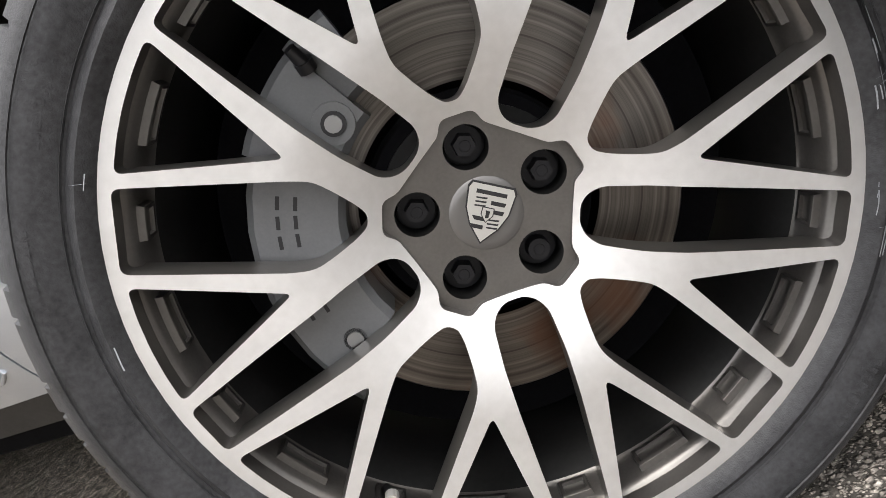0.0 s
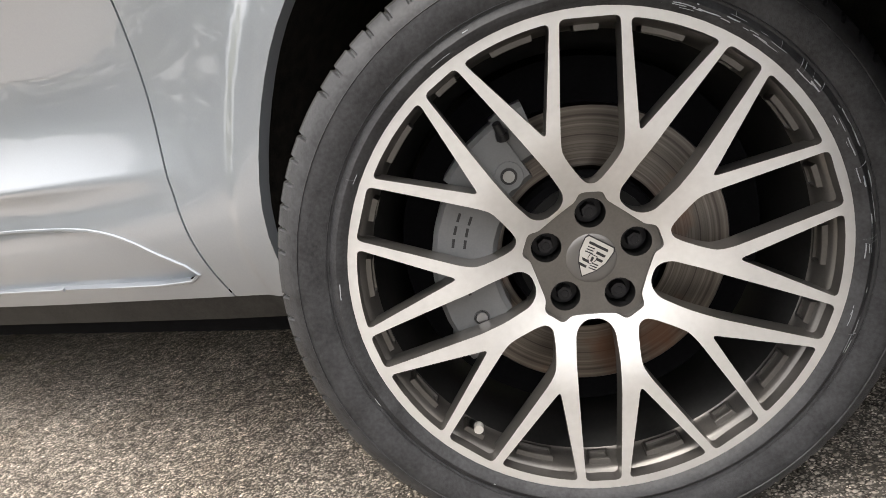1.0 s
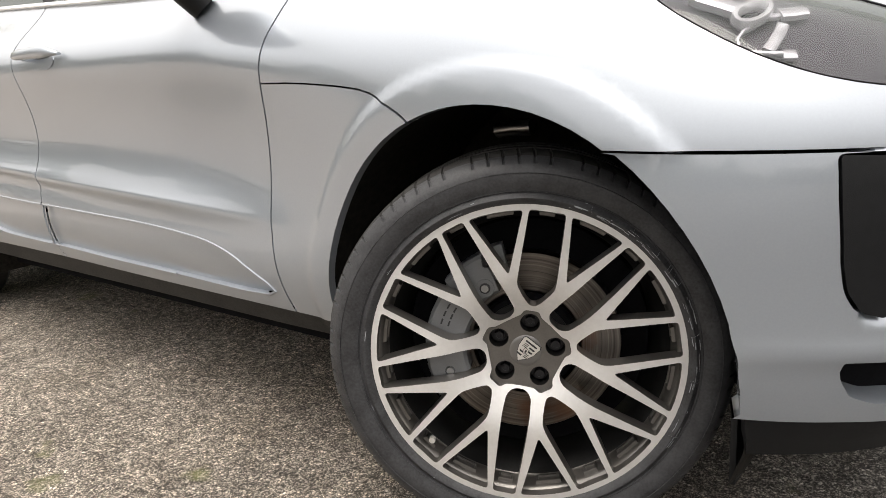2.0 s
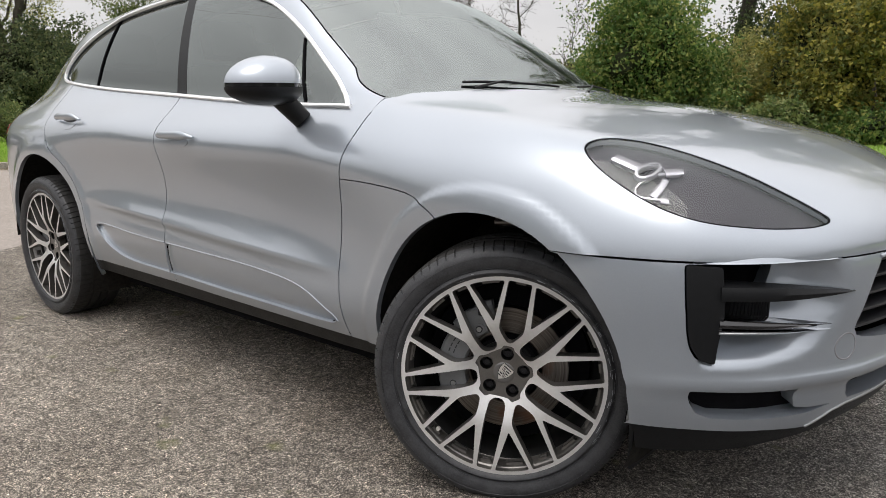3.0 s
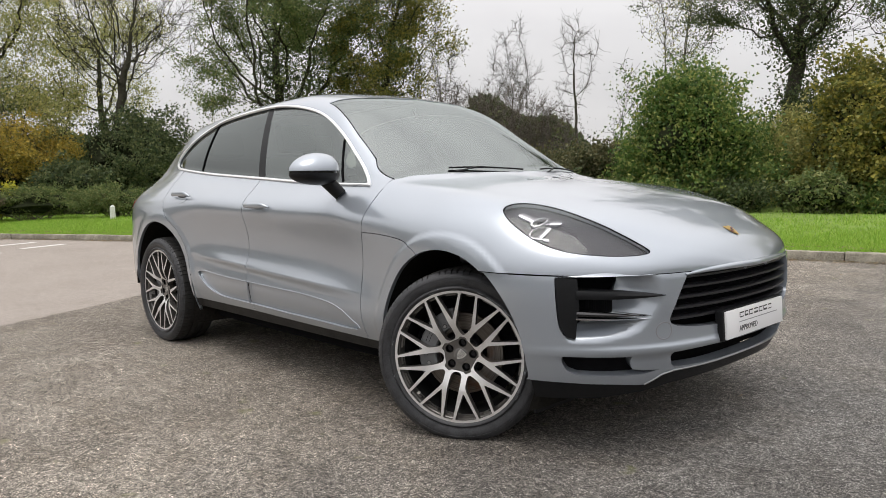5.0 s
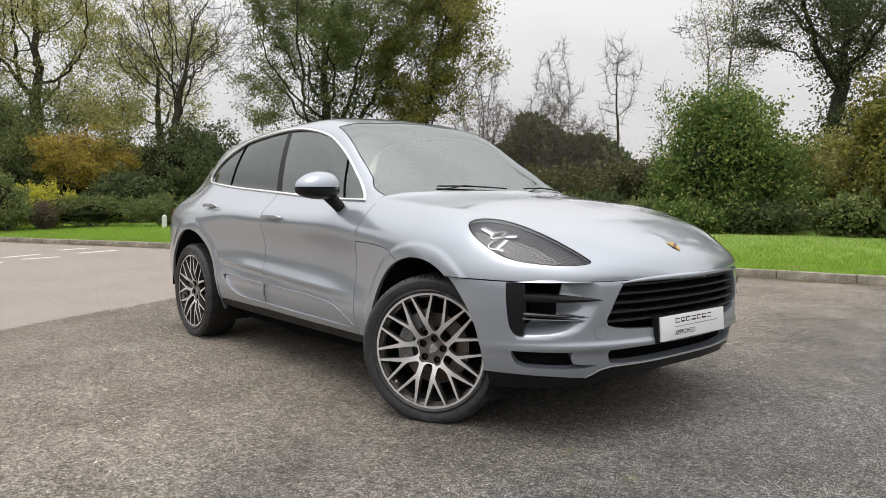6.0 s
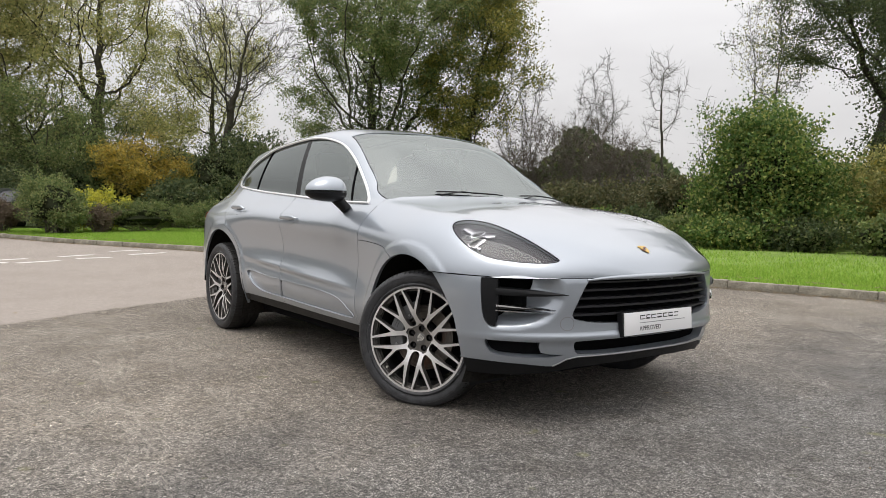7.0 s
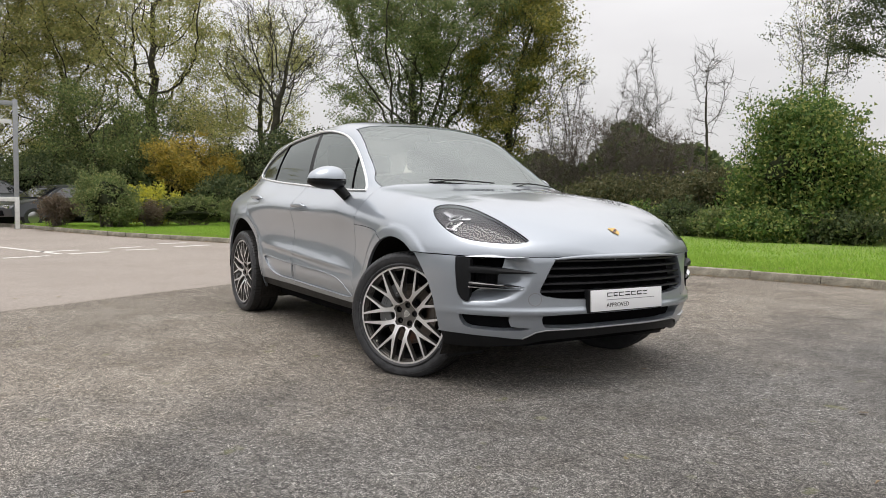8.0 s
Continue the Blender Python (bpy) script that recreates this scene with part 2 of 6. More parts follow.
def body_grid():
    keys = sorted(SECTIONS)
    raw = np.array([[pchip(keys, [SECTIONS[k][c][j] for k in keys], GX) for j in range(11)] for c in range(2)])
    reach = np.arange(-12, 13)
    bell = np.exp(-((reach / 4.5) ** 2))
    bell /= bell.sum()
    padded = np.pad(raw, ((0, 0), (0, 0), (12, 12)), mode="reflect", reflect_type="odd")
    raw = np.stack([[np.convolve(row, bell, "valid") for row in block] for block in padded])
    grid = np.zeros((NX, NV, 3))
    for i, x in enumerate(GX):
        y, z = raw[0, :, i], raw[1, :, i]
        k = np.r_[0, np.cumsum(np.hypot(np.diff(y), np.diff(z)) ** 0.5)]
        q = np.interp(GV, np.arange(11), k)
        grid[i] = np.stack([np.full(NV, x), spline(k, y, q), spline(k, z, q)], -1)
    for ax, az, rx, rz in ARCHES:
        r = np.hypot((grid[..., 0] - ax) / rx, (grid[..., 2] - az) / rz)
        lip = np.clip((1.175 - r) / 0.05, 0, 1)
        fade = np.clip((1.0 - grid[..., 2]) / 0.15, 0, 1)
        grid[..., 1] += 0.0075 * lip * lip * (3 - 2 * lip) * fade
    # side glass stands nearly flat above the waist
    for i in range(NX):
        k = np.clip((-.62 - GX[i]) / .25, 0, 1) * np.clip((GX[i] + 3.15) / .25, 0, 1)
        v6, v8 = int(6 * (NV - 1) / 10), int(8 * (NV - 1) / 10)
        z = grid[i, v6 : v8 + 1, 2]
        t = (z - z[0]) / (z[-1] - z[0])
        straight = grid[i, v6, 1] + (grid[i, v8, 1] - grid[i, v6, 1]) * t + .016 * 4 * t * (1 - t)
        grid[i, v6 : v8 + 1, 1] += k * (straight - grid[i, v6 : v8 + 1, 1])
    # the crease low on the doors, sharp below and easy above
    x, z = grid[..., 0], grid[..., 2]
    above = z - (.548 + (x + .75) * -.052)
    fade = np.clip((x + 2.5) / .6, 0, 1) * np.clip((-.50 - x) / .40, 0, 1)
    grid[..., 1] += .021 * np.clip((above + .022) / .022, 0, 1) * np.exp(-np.maximum(above, 0) / .075) * fade
    return grid


BODY = body_grid()


def bilinear(grid, a, b):
    """Value of a grid at fractional indices."""
    i, j = np.clip(np.floor(a).astype(int), 0, grid.shape[0] - 2), np.clip(np.floor(b).astype(int), 0, grid.shape[1] - 2)
    s, t = (a - i)[..., None], (b - j)[..., None]
    return (grid[i, j] * (1 - s) + grid[i + 1, j] * s) * (1 - t) + (grid[i, j + 1] * (1 - s) + grid[i + 1, j + 1] * s) * t


def grid_normals(grid):
    n = np.cross(np.gradient(grid, axis=0), np.gradient(grid, axis=1))
    return n / np.maximum(np.linalg.norm(n, axis=-1, keepdims=True), 1e-9)


# ---- the front bumper's form: one plan curve, drawn in and out with height ----
PLAN_X = (.892, .879, .841, .806, .745, .68, .575, .46, .33, .22)
PLAN_Y = (0, .26, .45, .55, .66, .75, .84, .905, .945, .957)
NOSE_Z = (.18, .24, .28, .33, .37, .395, .418, .432, .455, .50, .60, .68, .73, .80)
NOSE_X = (.79, .825, .852, .874, .884, .890, .916, .920, .909, .907, .915, .914, .902, .845)
NU, NZ = 140, 120
BZ = np.linspace(.18, .80, NZ)


def bumper_grid():
    k = np.r_[0, np.cumsum(np.hypot(np.diff(PLAN_X), np.diff(PLAN_Y)) ** 0.7)]
    q = np.linspace(0, k[-1], NU)
    px, py = spline(k, np.array(PLAN_X), q), spline(k, np.array(PLAN_Y), q)
    nose = pchip(NOSE_Z, NOSE_X, BZ)
    width = pchip((.18, .30, .42, .60, .80), (.93, .97, .995, 1.0, .98), BZ)
    x = .22 + (px[:, None] - .22) * (nose[None] - .22) / .695
    y = py[:, None] * width[None]
    return np.stack([x, y, np.broadcast_to(BZ, x.shape)], -1)


BUMPER = bumper_grid()
# the side intakes' inner and outer edges by height; the skin dips from one to the other
SCOOP_Z = (.462, .470, .488, .515, .555, .60, .65, .685, .720)
SCOOP_IN = (.80, .72, .645, .600, .572, .556, .556, .566, .585)
SCOOP_OUT = (.846, .840, .822, .775, .705, .660, .638, .628, .622)


def dished(grid):
    out = grid.copy()
    y, z = grid[..., 1], grid[..., 2]
    y_in, y_out = np.interp(z, SCOOP_Z, SCOOP_IN), np.interp(z, SCOOP_Z, SCOOP_OUT)
    e = np.clip((y - y_in) / (y_out - y_in), 0, 1)
    rise = np.clip((z - .464) / .075, 0, 1)
    roof = np.clip((.7065 - z) / .007, 0, 1)
    out[..., 0] -= .115 * e * e * (3 - 2 * e) * rise * rise * (3 - 2 * rise) * roof * np.clip((.838 - y) / .016, 0, 1)
    return out


DISHED = dished(BUMPER)

# ---- building helpers ----
from mathutils.geometry import delaunay_2d_cdt


def part(name, bm, mats, parent, label="", smooth=True):
    """Links a bmesh as one mesh object, under its thing or part where one is given."""
    me = bpy.data.meshes.new(name)
    bmesh.ops.recalc_face_normals(bm, faces=bm.faces)
    bm.to_mesh(me)
    bm.free()
    for m in mats if isinstance(mats, (list, tuple)) else [mats]:
        me.materials.append(m)
    if smooth:
        me.shade_smooth()
        me.set_sharp_from_angle(angle=radians(38))
    ob = new(name, me)
    ob.parent = parent
    return tagged(ob, label)


def root(name, m, label, category, group="", kind=""):
    ob = new(name)
    ob.empty_display_size = 0.1
    ob.matrix_world = m
    return tagged(ob, label, category, group, kind)


def box(bm, lo, hi, bevel=0.0, m=None, mat=0):
    """Adds a box with rounded edges."""
    made = bmesh.ops.create_cube(bm, size=1)["verts"]
    size, mid = [b - a for a, b in zip(lo, hi)], [(a + b) / 2 for a, b in zip(lo, hi)]
    for v in made:
        v.co = Vector([c * s + o for c, s, o in zip(v.co, size, mid)])
    faces = list({f for v in made for f in v.link_faces})
    if bevel:
        edges = list({e for v in made for e in v.link_edges})
        got = bmesh.ops.bevel(bm, geom=edges, offset=bevel, segments=2, affect="EDGES", profile=0.6)
        faces = list({f for f in got["faces"]} | {f for f in faces if f.is_valid})
        made = list({v for f in faces for v in f.verts})
    for f in faces:
        f.material_index = mat
    if m is not None:
        bmesh.ops.transform(bm, matrix=m, verts=made)
    return made


def cylinder(bm, r0, r1, p0, p1, seg=24, mat=0, caps=True):
    """Adds a cone or cylinder from p0 to p1."""
    p0, p1 = Vector(p0), Vector(p1)
    turn = (p1 - p0).to_track_quat("Z", "Y").to_matrix().to_4x4()
    made = bmesh.ops.create_cone(bm, cap_ends=caps, segments=seg, radius1=r0, radius2=r1, depth=(p1 - p0).length,
                                 matrix=Matrix.Translation((p0 + p1) / 2) @ turn)["verts"]
    for f in {f for v in made for f in v.link_faces}:
        f.material_index = mat
    return made


def lathe(bm, profile, seg=96, mat=0, closed=False):
    """Adds a surface turned round the y axis from (radius, y) pairs."""
    rows = []
    for r, y in profile:
        rows.append([bm.verts.new((r * math.cos(2 * math.pi * k / seg), y, r * math.sin(2 * math.pi * k / seg))) for k in range(seg)])
    pairs = list(zip(rows, rows[1:])) + ([(rows[-1], rows[0])] if closed else [])
    for a, b in pairs:
        for k in range(seg):
            f = bm.faces.new((a[k], a[(k + 1) % seg], b[(k + 1) % seg], b[k]))
            f.material_index = mat
    return rows


def sweep(bm, path, ups, half, high, mat=0, closed=False):
    """Adds a flat bar of that half width and height along a path; ups: the surface's normals."""
    path, ups, rings = [Vector(p) for p in path], [Vector(u).normalized() for u in ups], []
    n = len(path)
    for i in range(n):
        a, b = path[(i - 1) % n if closed else max(i - 1, 0)], path[(i + 1) % n if closed else min(i + 1, n - 1)]
        along = (b - a).normalized()
        out = along.cross(ups[i]).normalized()
        rings.append([bm.verts.new(path[i] + out * s * half + ups[i] * h) for s, h in ((-1, -high), (-1, high * .6), (-.6, high), (.6, high), (1, high * .6), (1, -high))])
    for i in range(n if closed else n - 1):
        a, b = rings[i], rings[(i + 1) % n]
        for k in range(6):
            bm.faces.new((a[k], a[(k + 1) % 6], b[(k + 1) % 6], b[k])).material_index = mat
    if not closed:
        bm.faces.new(rings[0]).material_index = mat
        bm.faces.new(rings[-1][::-1]).material_index = mat


def tube(bm, path, radii, seg=8, mat=0):
    """Adds a round tube along a path."""
    rings = []
    for i, p in enumerate(path):
        along = (Vector(path[min(i + 1, len(path) - 1)]) - Vector(path[max(i - 1, 0)])).normalized()
        side = along.orthogonal().normalized() if i == 0 else (rings[-1][1] - along * along.dot(rings[-1][1])).normalized()
        up, r = along.cross(side), radii[i] if isinstance(radii, (list, tuple)) else radii
        rings.append(([bm.verts.new(Vector(p) + r * (math.cos(a) * side + math.sin(a) * up)) for a in (2 * math.pi * k / seg for k in range(seg))], side))
    for (a, _), (b, _) in zip(rings, rings[1:]):
        for k in range(seg):
            bm.faces.new((a[k], a[(k + 1) % seg], b[(k + 1) % seg], b[k])).material_index = mat
    for ring in (rings[0][0], rings[-1][0]):
        bm.faces.new(ring).material_index = mat


def rounded(points, per=6, closed=True):
    """A smooth curve through points."""
    p, out = np.array(points, float), []
    n = len(p)
    for i in range(n if closed else n - 1):
        a, b, c, d = (p[(i + k) % n] if closed else p[min(max(i + k, 0), n - 1)] for k in (-1, 0, 1, 2))
        for t in np.arange(per) / per:
            out.append(0.5 * (2 * b + (c - a) * t + (2 * a - 5 * b + 4 * c - d) * t**2 + (3 * b - a - 3 * c + d) * t**3))
    if not closed:
        out.append(p[-1])
    return np.array(out)


def chamfered(points, cut=0.01, per=4):
    """A closed outline with its corners rounded."""
    p, out = np.array(points, float), []
    for i in range(len(p)):
        a, b, c = p[i - 1], p[i], p[(i + 1) % len(p)]
        u, w = a - b, c - b
        lu, lw = np.linalg.norm(u), np.linalg.norm(w)
        k = min(cut, lu * .45, lw * .45)
        s, e = b + u / lu * k, b + w / lw * k
        for t in np.linspace(0, 1, per + 1):
            out.append((1 - t) ** 2 * s + 2 * t * (1 - t) * b + t**2 * e)
    return np.array(out)


def denser(points, step, closed=True):
    p, out = np.array(points, float), []
    for i in range(len(p) if closed else len(p) - 1):
        a, b = p[i], p[(i + 1) % len(p)]
        k = max(1, int(np.ceil(np.linalg.norm(b - a) / step)))
        out += [a + (b - a) * t / k for t in range(k)]
    return np.array(out if closed else out + [p[-1]])


def inside(poly, pts):
    poly, pts = np.asarray(poly), np.asarray(pts)
    x, y, hit = pts[:, 0], pts[:, 1], np.zeros(len(pts), bool)
    for (x0, y0), (x1, y1) in zip(poly, np.roll(poly, -1, 0)):
        with np.errstate(divide="ignore", invalid="ignore"):
            hit ^= ((y0 > y) != (y1 > y)) & (x < (x1 - x0) * (y - y0) / (y1 - y0) + x0)
    return hit


def tiling(outer, holes, step):
    """Triangles that fill an outline less its holes, with even points within."""
    loops = [denser(l, step * .8) for l in (outer, *holes)]
    lo, hi = loops[0].min(0), loops[0].max(0)
    gx, gy = np.meshgrid(np.arange(lo[0], hi[0], step), np.arange(lo[1], hi[1], step * .866))
    gx[1::2] += step / 2
    grid = np.stack([gx.ravel(), gy.ravel()], -1)
    keep = inside(outer, grid)
    for h in holes:
        keep &= ~inside(h, grid)
    grid = grid[keep]
    rim = np.concatenate(loops)
    if len(grid):
        near = np.concatenate([((g[:, None] - rim[None]) ** 2).sum(-1).min(1) for g in np.array_split(grid, max(1, len(grid) // 400))])
        grid = grid[near > (step * .45) ** 2]
    pts, edges, at = [], [], 0
    for l in loops:
        edges += [(at + i, at + (i + 1) % len(l)) for i in range(len(l))]
        pts += list(l)
        at += len(l)
    pts += list(grid)
    co, _, tris, *_ = delaunay_2d_cdt([Vector(p) for p in pts], edges, [], 0, 1e-5)
    co = np.array([tuple(v) for v in co])
    tris = np.array([t for t in tris if len(t) == 3])
    mid = co[tris].mean(1)
    keep = inside(outer, mid)
    for h in holes:
        keep &= ~inside(h, mid)
    tris = tris[keep]
    # slivers that a gap has cut off are left out
    lead = np.arange(len(co))
    for _ in range(400):
        low = lead[tris].min(1)
        new_lead = lead.copy()
        for k in range(3):
            np.minimum.at(new_lead, tris[:, k], low)
        new_lead = new_lead[new_lead]
        if (new_lead == lead).all():
            break
        lead = new_lead
    ids, sizes = np.unique(lead[tris[:, 0]], return_counts=True)
    tris = tris[np.isin(lead[tris[:, 0]], ids[sizes > .02 * len(tris)])]
    used, flat = np.unique(tris, return_inverse=True)
    return co[used], flat.reshape(-1, 3)


VK = 0.14  # metres to a unit of a section's own measure
BODY_N, BUMPER_N, DISHED_N = -grid_normals(BODY), grid_normals(BUMPER), grid_normals(DISHED)
UK = 1.35 / NU


def body_at(d):
    """Places and normals on the body (left half) from (x, v * VK)."""
    a, b = (d[:, 0] - GX[0]) / (GX[1] - GX[0]), d[:, 1] / VK * (NV - 1) / 10
    return bilinear(BODY, a, b), bilinear(BODY_N, a, b)


def bumper_at(d):
    a, b = d[:, 0] / UK, (d[:, 1] - BZ[0]) / (BZ[1] - BZ[0])
    return bilinear(BUMPER, a, b), bilinear(BUMPER_N, a, b)


def dished_at(d):
    a, b = d[:, 0] / UK, (d[:, 1] - BZ[0]) / (BZ[1] - BZ[0])
    return bilinear(DISHED, a, b), bilinear(DISHED_N, a, b)


def by_height(points):
    """(x, z) of the side view to the body's own measure."""
    out = []
    for x, z in points:
        col = bilinear(BODY, np.full(NV, (x - GX[0]) / (GX[1] - GX[0])), np.arange(NV, dtype=float))
        out.append((x, np.interp(z, np.maximum.accumulate(col[:, 2]), GV) * VK))
    return np.array(out)


def by_width(points):
    """(x, y) of the top view to the body's own measure; y as a half width."""
    out = []
    for x, y in points:
        col = bilinear(BODY, np.full(NV, (x - GX[0]) / (GX[1] - GX[0])), np.arange(NV, dtype=float))
        k = np.argmax(GV >= 5.2)
        out.append((x, np.interp(-y, -col[k:, 1], GV[k:]) * VK))
    return np.array(out)


def by_front(points):
    """(half width, z) of the front view to the bumper's own measure."""
    out = []
    for y, z in points:
        row = bilinear(BUMPER, np.arange(NU, dtype=float), np.full(NU, (z - BZ[0]) / (BZ[1] - BZ[0])))
        out.append((np.interp(y, row[:, 1], np.arange(NU)) * UK, z))
    return np.array(out)


def by_flank(points):
    """(x, z) of the side view to the bumper's own measure."""
    out = []
    for x, z in points:
        row = bilinear(BUMPER, np.arange(NU, dtype=float), np.full(NU, (z - BZ[0]) / (BZ[1] - BZ[0])))
        out.append((np.interp(-x, -row[:, 0], np.arange(NU)) * UK, z))
    return np.array(out)


def seam(line, width=0.0045):
    """The outline of a thin gap along a line."""
    p = denser(line, 0.03, False)
    d = np.gradient(p, axis=0)
    n = np.stack([-d[:, 1], d[:, 0]], -1) / np.linalg.norm(d, axis=1, keepdims=True) * width / 2
    return np.concatenate([p + n, (p - n)[::-1]])


def skin(name, at, outer, holes, mat, parent, side, label="", depth=0.018, lift=0.0, step=0.03):
    """A panel of the body's form with a turned-in edge. side: -1 right, 1 left, 0 both halves in one."""
    d, tris = tiling(outer, holes, step)
    co, no = at(d)
    no = no / np.linalg.norm(no, axis=1, keepdims=True)
    co = co + no * lift
    flat = np.abs(co[:, 1]) < 0.004 if side == 0 else np.zeros(len(co), bool)
    co[flat, 1], no[flat, 1] = 0, 0
    count = {}
    for t in tris:
        for i in range(3):
            e = tuple(sorted((t[i], t[(i + 1) % 3])))
            count[e] = count.get(e, 0) + 1
    rims = [e for e, c in count.items() if c == 1 and not (flat[e[0]] and flat[e[1]])]
    verts, norms, faces = [], [], []
    for s in ((-1, 1) if side == 0 else (side,)):
        k = len(verts)
        m = np.array([1, s, 1])
        verts += list(co * m)
        norms += list(no * m)
        for t in tris:
            n = np.cross(co[t[1]] - co[t[0]], co[t[2]] - co[t[0]])
            t = t if (n @ no[t[0]] > 0) == (s > 0) else t[::-1]
            faces.append([int(i) + k for i in t])
        turned, sums = {}, {}
        for a, b in rims:
            pts = [co[a] * m, co[b] * m, (co[b] - no[b] * depth) * m, (co[a] - no[a] * depth) * m]
            fn = np.cross(pts[1] - pts[0], pts[3] - pts[0])
            fn = fn / max(np.linalg.norm(fn), 1e-9)
            for i, top_p, low_p in ((a, pts[0], pts[3]), (b, pts[1], pts[2])):
                if i not in turned:
                    turned[i] = len(verts)
                    verts += [top_p, low_p]
                    norms += [fn, fn]
                elif fn @ norms[turned[i]] > 0:
                    norms[turned[i]] = norms[turned[i] + 1] = (norms[turned[i]] + fn) / max(np.linalg.norm(norms[turned[i]] + fn), 1e-9)
            faces.append([turned[a], turned[b], turned[b] + 1, turned[a] + 1])
    me = bpy.data.meshes.new(name)
    me.from_pydata([tuple(v) for v in verts], [], faces)
    me.materials.append(mat)
    me.shade_smooth()
    me.normals_split_custom_set_from_vertices([tuple(n) for n in norms])
    ob = new(name, me)
    ob.parent = parent
    return tagged(ob, label)


def trim_line(bm, at, line, side, half, high, closed=False, mat=0, step=0.02, lift=0.0):
    """A raised bar that follows a line on the form."""
    d = denser(line, step, closed)
    co, no = at(d)
    m = np.array([1, side, 1])
    sweep(bm, (co + no * lift) * m, no * m, half, high, mat, closed)

# ---- ground: coarse asphalt, smoother road, kerb and verge ----
def paving(name, stones, binder, size, rough, stain, relief, moss=None, clumps=(), worn=None):
    """Rolled stone chips in binder, with stains and damp patches of their own shape."""
    m = bpy.data.materials.new(name)
    m.use_nodes = True
    n, l = m.node_tree.nodes, m.node_tree.links
    p, co = n["Principled BSDF"], n.new("ShaderNodeTexCoord")
    warp = n.new("ShaderNodeTexNoise")
    warp.inputs["Scale"].default_value = size * 0.6
    l.new(co.outputs["Object"], warp.inputs["Vector"])
    shift = n.new("ShaderNodeVectorMath")
    shift.operation = "MULTIPLY_ADD"
    shift.inputs[1].default_value = (0.9 / size,) * 3
    l.new(warp.outputs["Color"], shift.inputs[0]), l.new(co.outputs["Object"], shift.inputs[2])
    heights, col = [], None
    for k, (scale, lo, hi) in enumerate(((size, .30, .52), (size * 2.1, .30, .50))):
        cell = n.new("ShaderNodeTexVoronoi")
        cell.inputs["Scale"].default_value = scale
        l.new(shift.outputs[0], cell.inputs["Vector"])
        pick, tone, body, mix = n.new("ShaderNodeSeparateColor"), n.new("ShaderNodeValToRGB"), n.new("ShaderNodeMapRange"), n.new("ShaderNodeMixRGB")
        l.new(cell.outputs["Color"], pick.inputs[0])
        tone.color_ramp.elements[0].color, tone.color_ramp.elements[1].color = (*stones[0], 1), (*stones[-1], 1)
        for j, c in enumerate(stones[1:-1]):
            tone.color_ramp.elements.new((j + 1) / (len(stones) - 1) * .94).color = (*c, 1)
        l.new(pick.outputs[0], tone.inputs["Fac"])
        body.inputs["From Min"].default_value, body.inputs["From Max"].default_value = hi, lo
        l.new(cell.outputs["Distance"], body.inputs["Value"])
        if k == 0:
            gate = n.new("ShaderNodeMath")
            gate.operation = "MULTIPLY"
            some = n.new("ShaderNodeMath")
            some.operation = "GREATER_THAN"
            some.inputs[1].default_value = .35
            l.new(pick.outputs[1], some.inputs[0])
            l.new(body.outputs["Result"], gate.inputs[0]), l.new(some.outputs[0], gate.inputs[1])
            heights.append(gate.outputs[0]), heights.append(tone.outputs["Color"])
        else:
            mix.inputs["Color1"].default_value = (*binder, 1)
            l.new(body.outputs["Result"], mix.inputs["Fac"]), l.new(tone.outputs["Color"], mix.inputs["Color2"])
            both, gap = n.new("ShaderNodeMixRGB"), n.new("ShaderNodeMath")
            l.new(heights[0], both.inputs["Fac"]), l.new(mix.outputs["Color"], both.inputs["Color1"]), l.new(heights[1], both.inputs["Color2"])
            gap.operation = "MULTIPLY_ADD"
            gap.inputs[1].default_value = .6
            l.new(body.outputs["Result"], gap.inputs[0]), l.new(heights[0], gap.inputs[2])
            mix = both
    col = mix.outputs["Color"]
    for scale, lo, hi, depth, tint in ((0.55, 0.42, 0.68, stain, (0.62, 0.60, 0.58)), (3.5, 0.48, 0.72, stain * .7, (0.66, 0.63, 0.58)), (11.0, 0.56, 0.70, stain, (0.45, 0.44, 0.42))):
        t, r, mul = n.new("ShaderNodeTexNoise"), n.new("ShaderNodeMapRange"), n.new("ShaderNodeMixRGB")
        t.inputs["Scale"].default_value, t.inputs["Detail"].default_value, t.inputs["Roughness"].default_value = scale, 5, 0.62
        l.new(co.outputs["Object"], t.inputs["Vector"])
        r.inputs["From Min"].default_value, r.inputs["From Max"].default_value, r.inputs["To Max"].default_value = lo, hi, depth
        l.new(t.outputs["Fac"], r.inputs["Value"])
        mul.blend_type = "MULTIPLY"
        mul.inputs["Color2"].default_value = (*tint, 1)
        l.new(r.outputs["Result"], mul.inputs["Fac"]), l.new(col, mul.inputs["Color1"])
        col = mul.outputs["Color"]
    for scale, lo, hi, dark, light in clumps:
        t, r, mul = n.new("ShaderNodeTexNoise"), n.new("ShaderNodeMapRange"), n.new("ShaderNodeVectorMath")
        t.inputs["Scale"].default_value, t.inputs["Detail"].default_value, t.inputs["Roughness"].default_value = scale, 3, 0.7
        l.new(co.outputs["Object"], t.inputs["Vector"])
        r.inputs["From Min"].default_value, r.inputs["From Max"].default_value, r.inputs["To Min"].default_value, r.inputs["To Max"].default_value = lo, hi, dark, light
        l.new(t.outputs["Fac"], r.inputs["Value"])
        mul.operation = "SCALE"
        l.new(col, mul.inputs[0]), l.new(r.outputs["Result"], mul.inputs["Scale"])
        col = mul.outputs[0]
